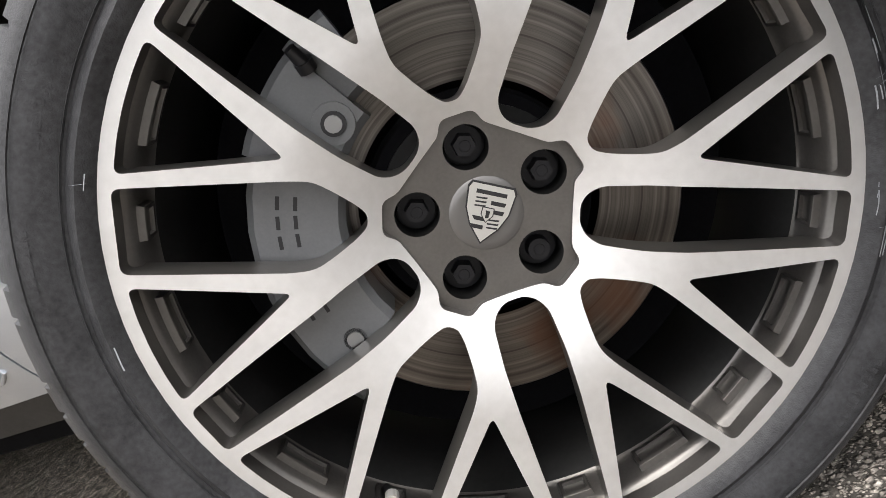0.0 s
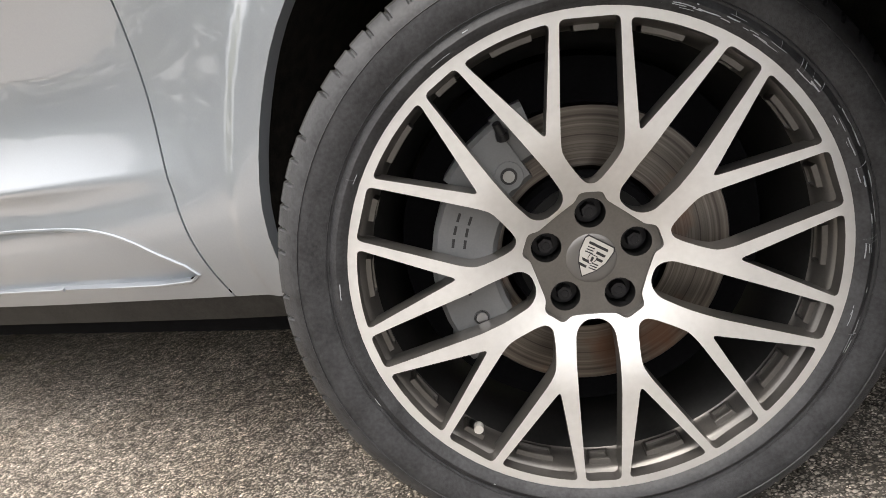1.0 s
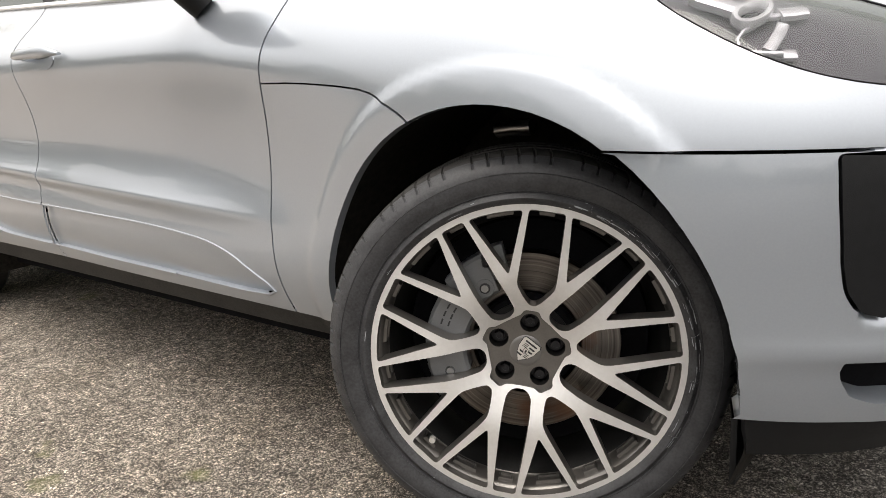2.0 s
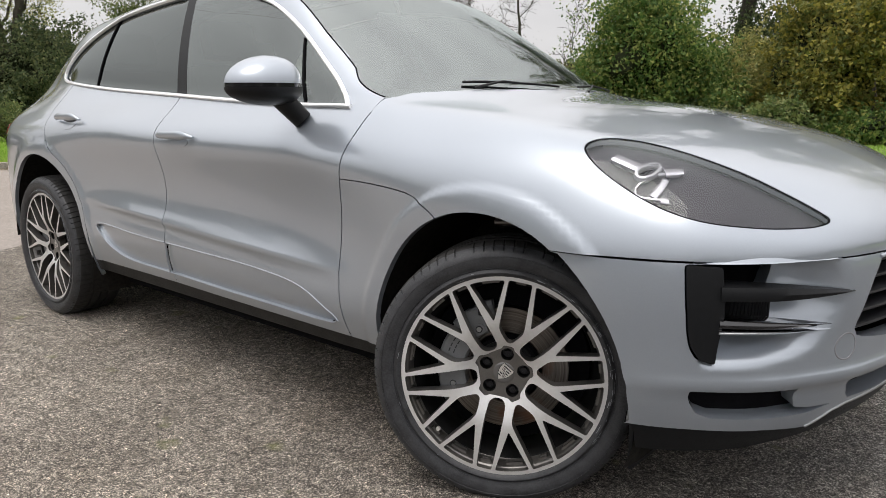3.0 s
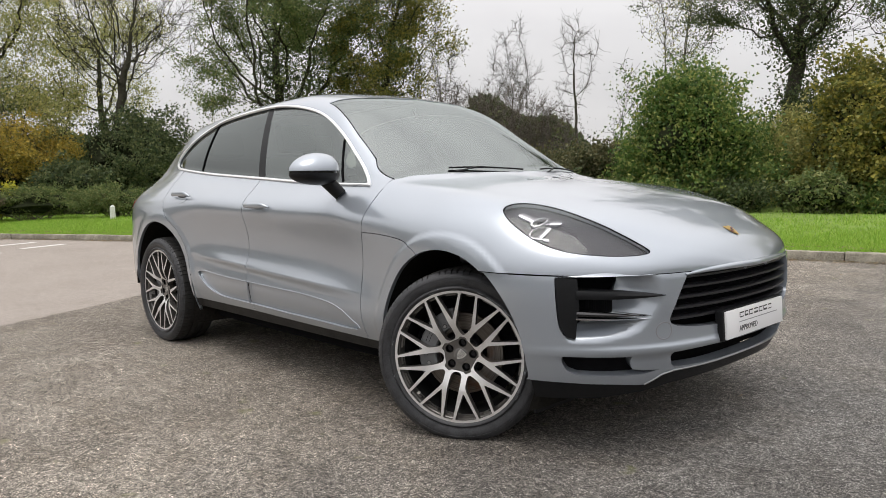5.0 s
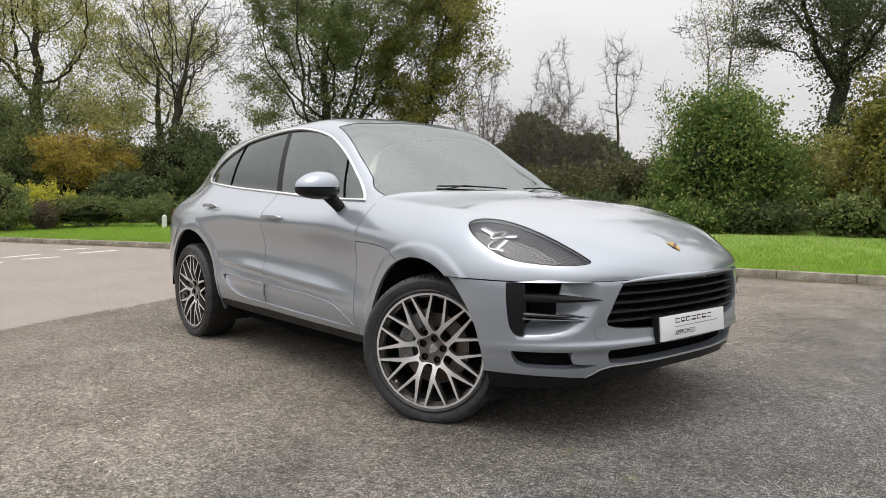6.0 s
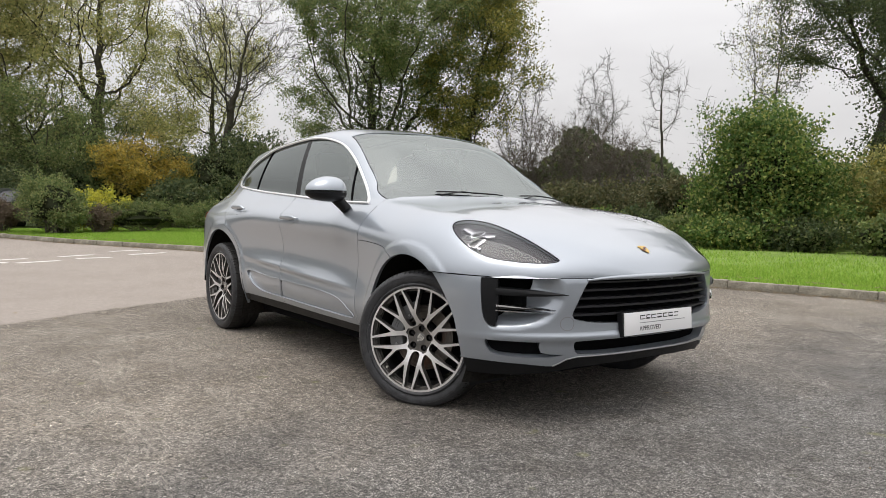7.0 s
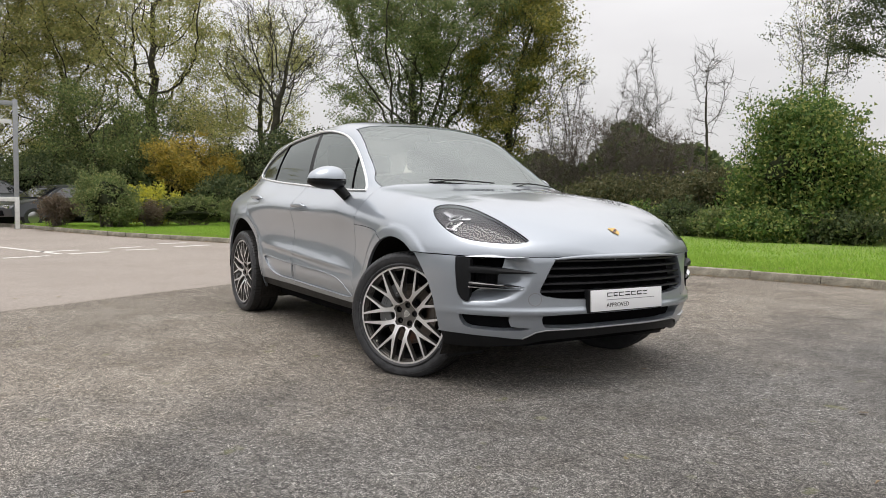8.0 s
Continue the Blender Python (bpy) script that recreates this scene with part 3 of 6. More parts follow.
    if worn:
        # an older, paler stretch with a ragged border
        x0, x1, tone = worn
        t, r, add, spl, mul = n.new("ShaderNodeTexNoise"), n.new("ShaderNodeMapRange"), n.new("ShaderNodeMath"), n.new("ShaderNodeSeparateXYZ"), n.new("ShaderNodeMixRGB")
        t.inputs["Scale"].default_value, t.inputs["Detail"].default_value, t.inputs["Roughness"].default_value = 1.1, 6, 0.65
        l.new(co.outputs["Object"], t.inputs["Vector"]), l.new(co.outputs["Object"], spl.inputs[0])
        add.operation = "MULTIPLY_ADD"
        add.inputs[1].default_value = 3.0
        l.new(t.outputs["Fac"], add.inputs[0]), l.new(spl.outputs["X"], add.inputs[2])
        r.inputs["From Min"].default_value, r.inputs["From Max"].default_value = x0 + 1.5, x1 + 1.5
        l.new(add.outputs[0], r.inputs["Value"])
        mul.blend_type = "MULTIPLY"
        mul.inputs["Color2"].default_value = (*tone, 1)
        l.new(r.outputs["Result"], mul.inputs["Fac"]), l.new(col, mul.inputs["Color1"])
        col = mul.outputs["Color"]
    if moss:
        t, r, mm = n.new("ShaderNodeTexNoise"), n.new("ShaderNodeMapRange"), n.new("ShaderNodeMixRGB")
        t.inputs["Scale"].default_value, t.inputs["Detail"].default_value = 5.0, 6
        l.new(co.outputs["Object"], t.inputs["Vector"])
        r.inputs["From Min"].default_value, r.inputs["From Max"].default_value, r.inputs["To Max"].default_value = 0.66, 0.74, 0.5
        l.new(t.outputs["Fac"], r.inputs["Value"])
        mm.inputs["Color2"].default_value = (*moss, 1)
        l.new(r.outputs["Result"], mm.inputs["Fac"]), l.new(col, mm.inputs["Color1"])
        col = mm.outputs["Color"]
    l.new(col, p.inputs["Base Color"])
    p.inputs["Roughness"].default_value = rough
    p.inputs["Specular IOR Level"].default_value = 0.3
    grain, add, bu = n.new("ShaderNodeTexNoise"), n.new("ShaderNodeMath"), n.new("ShaderNodeBump")
    grain.inputs["Scale"].default_value = size * 3
    l.new(co.outputs["Object"], grain.inputs["Vector"])
    add.operation = "MULTIPLY_ADD"
    add.inputs[1].default_value = 0.25
    l.new(grain.outputs["Fac"], add.inputs[0]), l.new(gap.outputs[0], add.inputs[2])
    bu.inputs["Strength"].default_value, bu.inputs["Distance"].default_value = relief, 0.004
    l.new(add.outputs[0], bu.inputs["Height"]), l.new(bu.outputs["Normal"], p.inputs["Normal"])
    return m


ASPHALT = paving("coarse_asphalt", [(0.225, 0.216, 0.204), (0.32, 0.306, 0.288), (0.39, 0.373, 0.35), (0.45, 0.431, 0.405), (0.72, 0.70, 0.67)], (0.075, 0.072, 0.067), 135, 0.84, 0.85, 1.0, (0.20, 0.21, 0.065), ((60, .36, .64, .50, 1.38), (22, .38, .62, .70, 1.30), (1.6, .36, .64, .88, 1.10)), (1.0, -.8, (1.58, 1.46, 1.32)))
ROAD = paving("smooth_tarmac", [(0.28, 0.245, 0.215), (0.34, 0.30, 0.265), (0.39, 0.345, 0.31), (0.46, 0.415, 0.375)], (0.245, 0.215, 0.19), 150, 0.8, 0.3, 0.4, None, ((30, .35, .65, .85, 1.15),))
KERBSTONE = material("weathered_concrete", (0.16, 0.145, 0.115), 0.92, vary=0.45, scale=6, bump=1.0, bump_scale=60, tint=(0.40, 0.37, 0.30), spec=0.2)
SOIL = material("mossy_soil", (0.14, 0.225, 0.040), 0.95, vary=0.35, scale=3, bump=0.5, bump_scale=60, tint=(0.23, 0.33, 0.065))
MARKING = material("worn_road_paint", (0.62, 0.61, 0.58), 0.8, vary=0.15, scale=18, bump=0.2, bump_scale=200)


def sheet(name, outline, z, mat, label, category, parent=None):
    bm = bmesh.new()
    bm.faces.new([bm.verts.new((x, y, z)) for x, y in outline])
    ob = part(name, bm, mat, parent, smooth=False)
    return tagged(ob, label, category, "", "structure") if label else ob


bm = bmesh.new()
bmesh.ops.create_grid(bm, x_segments=20, y_segments=20, size=400)
ground = part("ground", bm, ASPHALT, None)
tagged(ground, "coarse worn grey asphalt with damp stains", "ground", "", "structure")

KERB_X = (-70, -24.1, -17.4, -13.2, -8.0, -3.4, -1.0, 3.0, 10.0, 30.0)
KERB_Y = (-21, -1.95, .05, 1.95, 4.0, 5.78, 6.38, 7.15, 8.1, 9.5)


def kerb_y(x):
    return float(pchip(KERB_X, KERB_Y, np.array([x]))[0])


seam_line = rounded([(-1.2, -9.0), (-2.6, -5.2), (-3.62, -2.8), (-4.40, -1.43), (-4.98, -.35), (-5.80, .75), (-7.0, 2.4), (-8.2, 3.92)], 4, False)
road_edge = [(x, kerb_y(x)) for x in np.linspace(-8.2, -70, 40)]
ragged = random.Random(4)
seam_line = [(p[0] + ragged.gauss(0, .013), p[1] + ragged.gauss(0, .013)) for p in denser(seam_line, .035, False)]
road = sheet("road", [tuple(p) for p in seam_line] + road_edge + [(-70, -70), (-1.2, -70)], .0015, ROAD, "smoother pinkish grey tarmac road surface", "road")

for k, ((x0, y0), (x1, y1), w) in enumerate([((-12.69, 1.30), (-12.30, .50), .16), ((-13.71, 1.05), (-13.43, .38), .16), ((-11.66, .04), (-11.50, -.59), .15), ((-12.50, -.13), (-12.12, -.77), .15), ((-11.10, -.92), (-10.76, -1.62), .15),
                                           ((-11.80, -1.35), (-11.45, -2.05), .15), ((-10.40, -1.95), (-10.05, -2.65), .14), ((-10.80, -1.75), (-13.6, -2.75), .12)]):
    d = Vector((x1 - x0, y1 - y0)).normalized()
    nx, ny = -d.y * w / 2, d.x * w / 2
    line = sheet("road_marking", [(x0 + nx, y0 + ny), (x1 + nx, y1 + ny), (x1 - nx, y1 - ny), (x0 - nx, y0 - ny)], .0055, MARKING, "", "")
    line.parent = road

# kerb: stones end to end
stone_mesh = {}
kerb = root("kerb", pose(0, 0, 0), "weathered concrete kerb with moss along the verge", "kerb", "", "structure")
x = -34.0
k = 0
rng = random.Random(3)
while x < 14:
    y = kerb_y(x)
    slope = math.atan2(kerb_y(x + .4) - y, .4)
    length = .905
    if k % 3 not in stone_mesh:
        bm = bmesh.new()
        box(bm, (0.004, 0, -.05), (length - .004, .13, .115), .012)
        for v in bm.verts:
            v.co += Vector((0, rng.uniform(-.003, .003), rng.uniform(-.004, .004)))
        st = part("kerbstone", bm, KERBSTONE, kerb)
        stone_mesh[k % 3] = st.data
    else:
        st = new("kerbstone", stone_mesh[k % 3])
        st.parent = kerb
    st.matrix_local = pose(x, y, rng.uniform(-.006, .004), 0, 0, math.degrees(slope) + rng.uniform(-.5, .5))
    x += length * math.cos(slope)
    k += 1


def verge_z(x, y):
    """Height of the grass: level with the kerb, then gently up to the hedge."""
    d = max(0, (y - kerb_y(min(max(x, -70), 30)) - .13) * .9)
    return .098 + .02 * min(d, 9) * .5 + .03 * noise.noise((x * .35, y * .35, 0)) * min(1, d)


bm = bmesh.new()
cols = []
xs = np.concatenate([np.linspace(-110, -36, 14), np.linspace(-34, 14, 90), np.linspace(16, 90, 14)])
offs = [.10, .3, .6, 1, 1.6, 2.4, 3.4, 4.6, 6, 8, 11, 16, 24, 40, 90]
for x in xs:
    y0 = kerb_y(min(max(x, -70), 30)) + (x - 30 if x > 30 else 0) * .05
    cols.append([bm.verts.new((x, y0 + o, verge_z(x, y0 + o) if abs(x) < 70 else .12)) for o in offs])
for a, b in zip(cols, cols[1:]):
    for j in range(len(offs) - 1):
        bm.faces.new((a[j], b[j], b[j + 1], a[j + 1]))
verge = part("verge", bm, SOIL, None)
tagged(verge, "mossy grass verge beyond the kerb", "verge", "", "structure")

# ---- wheels: turned alloy faces on dark castings ----
def on_axis(deg, pairs):
    """Outline points from (along, across) pairs on a radius."""
    c, s = math.cos(radians(deg)), math.sin(radians(deg))
    return np.array([(a * c - b * s, a * s + b * c) for a, b in pairs])


def mirrored(pairs):
    return pairs + [(a, -b) for a, b in reversed(pairs)]


NUT_WINDOW = [(.094, .005), (.102, .013), (.118, .0245), (.133, .0335), (.150, .0347), (.20, .0336), (.2735, .0318)]
MID_WINDOW = [(.0735, .008), (.0785, .0175), (.088, .0235), (.12, .0260), (.16, .0256), (.21, .0240), (.2735, .0216)]


def dish(r):
    """How far the face lies behind the rim's edge: flat outside, drawn in towards the hub."""
    return .004 + .004 * (.268 - min(r, .268)) / .108 + .030 * max(0, (.158 - r) / .09) ** 1.5


def wheel_windows(phase):
    out = []
    for k in range(5):
        nut, mid = phase + 72 * k, phase + 72 * k + 36
        out.append(chamfered(on_axis(nut, mirrored(NUT_WINDOW)), .007))
        out.append(chamfered(on_axis(mid, mirrored(MID_WINDOW)), .007))
        for s in (1, -1):
            a0, a1 = nut + s * 8.85, nut + s * 29.4
            fork = nut + s * 18.6
            pts = [(.1590 * math.cos(radians(fork)), .1590 * math.sin(radians(fork)))]
            pts += [(.2735 * math.cos(radians(a)), .2735 * math.sin(radians(a))) for a in np.linspace(a0, a1, 5)]
            out.append(chamfered(pts, .007))
    return out


def hub_outline(phase):
    pts = []
    for k in range(5):
        for a, b in [(.0655, -.026), (.071, -.0185), (.083, -.0135), (.083, .0135), (.071, .0185), (.0655, .026)]:
            pts.append(on_axis(phase + 72 * k, [(a, b)])[0])
    return chamfered(pts, .006)


def plate(bm, outer, holes, front, thick, step, top, wall):
    """A cast plate from an outline less its holes: the face follows front(r), its walls go thick deep."""
    d, tris = tiling(outer, holes, step)
    def row(extra, shrink=0.0):
        return [bm.verts.new((p[0], front(np.hypot(*p)) + extra, p[1])) for p in d]
    face, count = row(0), {}
    for t in tris:
        bm.faces.new([face[i] for i in t]).material_index = top
        for i in range(3):
            e = tuple(sorted((t[i], t[(i + 1) % 3])))
            count[e] = count.get(e, 0) + 1
    deep = {}
    for (a, b), c in count.items():
        if c == 1:
            for i in (a, b):
                if i not in deep:
                    v = face[i].co
                    deep[i] = [bm.verts.new(v + Vector((0, .0015, 0))), bm.verts.new(v + Vector((0, thick, 0)))]
            bm.faces.new((face[a], face[b], deep[b][0], deep[a][0])).material_index = wall
            bm.faces.new((deep[a][0], deep[b][0], deep[b][1], deep[a][1])).material_index = wall


def build_wheel(name, parent, m, phase, seed):
    """A wheel whose outer side faces -y, with what sits in it."""
    bm = bmesh.new()
    ring = [(.2855 * math.cos(a), .2855 * math.sin(a)) for a in np.linspace(0, 2 * math.pi, 140)[:-1]]
    plate(bm, ring, wheel_windows(phase) + [hub_outline(phase)], dish, .034, .016, 0, 1)
    # barrel with its inner step
    lathe(bm, [(.2855, .0055), (.2855, .012), (.280, .016), (.2715, .024), (.2672, .030), (.2668, .056), (.262, .062)], 120, 1)
    # deeper barrel turns near-black: the shade behind the spokes put into its colour
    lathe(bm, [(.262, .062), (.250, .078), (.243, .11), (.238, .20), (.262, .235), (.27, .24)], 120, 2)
    # hub with its bolt pockets
    star = hub_outline(phase) * 1.03
    pockets = [np.array([np.array((math.cos(radians(phase + 72 * k)), math.sin(radians(phase + 72 * k)))) * .0555 + .0182 * np.array((math.cos(a), math.sin(a))) for a in np.linspace(0, 2 * math.pi, 29)[:-1]]) for k in range(5)]
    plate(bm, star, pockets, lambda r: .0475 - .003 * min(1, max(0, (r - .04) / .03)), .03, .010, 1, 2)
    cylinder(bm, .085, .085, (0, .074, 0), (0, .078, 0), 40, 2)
    wheel = part(name, bm, [FACE, ALLOY, INNER], parent, "alloy wheel with ten machined Y-spokes and dark grey inner walls")
    wheel.matrix_local = m @ Matrix.Diagonal((.9707, .9707, .9707, 1))
    floor = -(m.translation.z - .001) / .9707
    # raised pads on the inner step, each with a sunk middle
    for k in range(20):
        deg, half = phase + 18 * k, 3.0 if k % 2 == 0 else 5.2
        bm = bmesh.new()
        loops = []
        for r, w, y0, y1 in ((.2670, half, .0315, .0565), (.2610, half - .15, .0320, .0560), (.2603, half - .35, .0330, .0550), (.2603, half - .85, .0365, .0515), (.2635, half - 1.0, .0372, .0508)):
            ring_pts = [(-1, y0), (-.5, y0), (0, y0), (.5, y0), (1, y0), (1, y1), (.5, y1), (0, y1), (-.5, y1), (-1, y1)]
            loops.append([bm.verts.new((r * math.cos(radians(deg + t * w)), y, r * math.sin(radians(deg + t * w)))) for t, y in ring_pts])
        for p, q in zip(loops, loops[1:]):
            for i in range(10):
                bm.faces.new((p[i], p[(i + 1) % 10], q[(i + 1) % 10], q[i]))
        bm.faces.new(loops[-1])
        part("balance_pad", bm, ALLOY, wheel)

    # tyre
    bm = bmesh.new()
    prof = [(.279, .010), (.286, .002), (.2905, -.004), (.296, -.006), (.301, -.003), (.3045, .001), (.315, -.004), (.330, -.008), (.345, -.006), (.354, .001), (.361, .008), (.3665, .016), (.3695, .026), (.371, .045)]
    tread = [(.3715, .070), (.3715, .078), (.3635, .080), (.3635, .090), (.3720, .092), (.3722, .118), (.3640, .120), (.3640, .132), (.3722, .134), (.3720, .160), (.3635, .162), (.3635, .172), (.3715, .174)]
    back_side = [(.370, .205), (.3665, .230), (.360, .240), (.33, .250), (.30, .247), (.272, .238)]
    per, count = 4, 84
    seg = per * count
    rows = []
    full = prof + tread + back_side
    for j, (r, y) in enumerate(full):
        line = []
        for k in range(seg):
            pitch, slot = divmod(k, per)
            a = 2 * math.pi * (pitch + (0, .78, .84, .93)[slot]) / count
            lag = 0.018 * max(0, (y - .01)) / .07
            cut = 0
            if slot >= 2 and .3600 <= r and 9 <= j <= 14 and (pitch % 7 != 3):
                cut = .0036
            line.append(bm.verts.new(((r - cut) * math.cos(a + lag), y + (cut * .6 if j < 12 else 0), (r - cut) * math.sin(a + lag))))
        rows.append(line)
    for v in bm.verts:
        v.co.z = max(v.co.z, floor)
    for j, (a, b) in enumerate(zip(rows, rows[1:])):
        for k in range(seg):
            f = bm.faces.new((a[k], a[(k + 1) % seg], b[(k + 1) % seg], b[k]))
            f.material_index = 1 if 11 <= j <= len(prof) + len(tread) else 0
    # moulded ribs and blurred sidewall marks
    for r, y, w in ((.3075, -.0012, .0009), (.3395, -.0085, .0007)):
        lathe(bm, [(r - w, y + .0006), (r, y - .0008), (r + w, y + .0004)], 160, 0)
    rng = random.Random(seed)
    for start, n, r, h in ((52, 9, .327, .010), (118, 15, .322, .005), (150, 10, .331, .004), (200, 8, .326, .006), (236, 16, .318, .004), (300, 10, .326, .009), (345, 12, .320, .005)):
        a = start
        for _ in range(n):
            w = rng.uniform(.25, .55)
            if rng.random() < .86:
                c, s = math.cos(radians(a)), math.sin(radians(a))
                q = []
                for da, dr in ((-w, -h / 2), (w, -h / 2), (w * .8, h / 2), (-w * .8, h / 2)):
                    rr = r + dr
                    y = float(np.interp(rr, [p[0] for p in prof[5:10]], [p[1] for p in prof[5:10]])) - .0009
                    q.append(bm.verts.new((rr * math.cos(radians(a + da)), y, rr * math.sin(radians(a + da)))))
                bm.faces.new(q).material_index = 0
            a += 1.25 + (1.6 if rng.random() < .15 else 0)
    part("tyre", bm, [RUBBER, TREAD], wheel, "black low-profile tyre with scuffed sidewall")

    # pale scuffs on the rim guard
    bm = bmesh.new()
    for k in range(70):
        a, r = rng.uniform(-35, 70) if k < 58 else rng.uniform(0, 360), rng.uniform(.289, .304)
        w = rng.uniform(.0002, .0007)
        L = rng.uniform(.5, 5)
        pts = []
        for t in np.linspace(0, L, 5):
            rr = r + w * .6 * math.sin(t + k)
            y = float(np.interp(rr, [p[0] for p in prof[:7]], [p[1] for p in prof[:7]])) - .0012
            pts.append((rr, y, a + t))
        if k % 6 == 0:
            pts = [(r0, float(np.interp(r0, [p[0] for p in prof[:7]], [p[1] for p in prof[:7]])) - .0012, a + (r0 - .289) * 40) for r0 in np.linspace(.289, .304, 5)]
        for (r0, y0, a0), (r1, y1, a1) in zip(pts, pts[1:]):
            q = [bm.verts.new((rr * math.cos(radians(aa)), yy, rr * math.sin(radians(aa)))) for rr, yy, aa in ((r0 - w, y0, a0), (r0 + w, y0, a0), (r1 + w, y1, a1), (r1 - w, y1, a1))]
            bm.faces.new(q)
    tagged(part("rim_guard_scuffs", bm, SCUFF, wheel, "pale scuff marks on the rubber rim guard"), kind="stuff")

    # centre cap with a plain shield
    bm = bmesh.new()
    lathe(bm, [(.0001, .0455), (.022, .0457), (.0285, .0462), (.0305, .0478), (.031, .052)], 48, 0)
    tilt = -41
    def quad(pts, y, mat):
        bm.faces.new([bm.verts.new((q[0], y, q[1])) for q in on_axis(tilt, pts)]).material_index = mat
    shield = [(-.0145, .022), (.0145, .022), (.0165, .018), (.015, .002), (.010, -.010), (0, -.0225), (-.010, -.010), (-.015, .002), (-.0165, .018)]
    def up(pts):
        return [(x, z) for x, z in pts]
    shield = [(x * 1.22, z * 1.12) for x, z in shield]
    quad(up(shield), .0447, 2)
    quad(up([(x * .93, z * .93) for x, z in shield]), .0444, 1)
    quad(up([(-.0125, .0185), (.0125, .0185), (.0125, .0152), (-.0125, .0152)]), .0442, 2)
    for z in (.011, .004):
        quad(up([(.001, z), (.0133, z), (.0125, z - .0033), (.001, z - .0033)]), .0442, 2)
    for z in (-.003, -.0098):
        quad(up([(-.001, z), (-.0118, z), (-.009, z - .0033), (-.001, z - .0033)]), .0442, 2)
    for x0, z0 in ((-.0118, .0122), (-.0118, .009), (-.0118, .0058), (.0015, -.004), (.0015, -.0072), (.0015, -.0104)):
        quad(up([(x0, z0), (x0 + .0095, z0 + .0008), (x0 + .009, z0 - .0008), (x0 + .0005, z0 - .0012)]), .0442, 2)
    small = [(-.005, .0055), (.005, .0055), (.0052, -.001), (0, -.0075), (-.0052, -.001)]
    quad(up(small), .0439, 2)
    quad(up([(x * .85, z * .85) for x, z in small]), .0437, 1)
    quad(up([(-.0018, .003), (.002, .0025), (.0016, -.003), (-.001, -.0035), (-.0012, 0)]), .0435, 2)
    part("centre_cap", bm, [CAP, CREAM, INK], wheel, "grey hub cap with a black and silver shield")

    for k in range(5):
        bm = bmesh.new()
        c = np.array((math.cos(radians(phase + 72 * k)), math.sin(radians(phase + 72 * k)))) * .0555
        cylinder(bm, .0155, .0155, (c[0], .066, c[1]), (c[0], .074, c[1]), 20)
        cylinder(bm, .0092, .0105, (c[0], .054, c[1]), (c[0], .067, c[1]), 6 if k != 3 else 12)
        cylinder(bm, .0045, .0055, (c[0], .0535, c[1]), (c[0], .055, c[1]), 12)
        part("wheel_bolt", bm, BOLT, wheel)

    bm = bmesh.new()
    a = radians(222.8)
    base = Vector((.262 * math.cos(a), .052, .262 * math.sin(a)))
    tip = Vector((.247 * math.cos(a), .020, .247 * math.sin(a)))
    cylinder(bm, .0045, .0045, base, tip, 14)
    cylinder(bm, .0062, .0058, tip, tip + Vector((0, -.010, 0)), 14, 1)
    part("valve", bm, [BOLT, CREAM], wheel, "tyre valve with a pale cap")

    # brake
    bm = bmesh.new()
    lathe(bm, [(.098, .098), (.104, .092), (.176, .092), (.1775, .094), (.1775, .124), (.10, .124)], 110)
    lathe(bm, [(.001, .079), (.075, .079), (.094, .082), (.098, .098)], 60, 1)
    part("brake_disc", bm, [DISC, MATT], wheel, "worn steel brake disc with rusty streaks")
    bm = bmesh.new()
    def block(r0, r1, a0, a1, y0, y1, mat=0, bev=.006):
        n = 8
        vs = [[bm.verts.new((r * math.cos(radians(aa)), y, r * math.sin(radians(aa)))) for r, y in ((r0, y0 + bev), (r0 + bev, y0), (r1 - bev, y0), (r1, y0 + bev), (r1, y1), (r0, y1))] for aa in np.linspace(a0, a1, n)]
        for p, q in zip(vs, vs[1:]):
            for i in range(6):
                bm.faces.new((p[i], p[(i + 1) % 6], q[(i + 1) % 6], q[i])).material_index = mat
        bm.faces.new(vs[0]).material_index = mat
        bm.faces.new(vs[-1][::-1]).material_index = mat
    block(.112, .190, 138, 200, .048, .092)
    block(.118, .198, 112, 138, .058, .098)
    block(.135, .202, 101, 113, .066, .10)
    block(.150, .196, 198, 210, .056, .10)
    for rr, aa, h in ((.1385, 121, .052), (.150, 196, .046)):
        p = Vector((rr * math.cos(radians(aa)), 0, rr * math.sin(radians(aa))))
        cylinder(bm, .019, .017, p + Vector((0, .07, 0)), p + Vector((0, h + .004, 0)), 20)
        cylinder(bm, .0105, .010, p + Vector((0, .06, 0)), p + Vector((0, h + .002, 0)), 18, 2)
        cylinder(bm, .0075, .0070, p + Vector((0, .06, 0)), p + Vector((0, h, 0)), 12, 1)
    for k in range(7):
        if k == 3:
            continue
        aa = 148 + k * 5.6
        c = Vector((.158 * math.cos(radians(aa)), .0475, .158 * math.sin(radians(aa))))
        radial, along = Vector((math.cos(radians(aa)), 0, math.sin(radians(aa)))), Vector((-math.sin(radians(aa)), 0, math.cos(radians(aa))))
        for dr in (-.007, .007):
            q = [c + radial * (dr + e) + along * s for e, s in ((-.0016, -.0055), (.0016, -.0055), (.0016, .0055), (-.0016, .0055))]
            bm.faces.new([bm.verts.new(v) for v in q]).material_index = 2
    p = Vector((.180 * math.cos(radians(112)), .056, .180 * math.sin(radians(112))))
    cylinder(bm, .0065, .005, p, p + Vector((-.004, -.006, .016)), 12, 2)
    cylinder(bm, .008, .008, p + Vector((0, .003, -.004)), p + Vector((0, -.001, .004)), 12, 2)
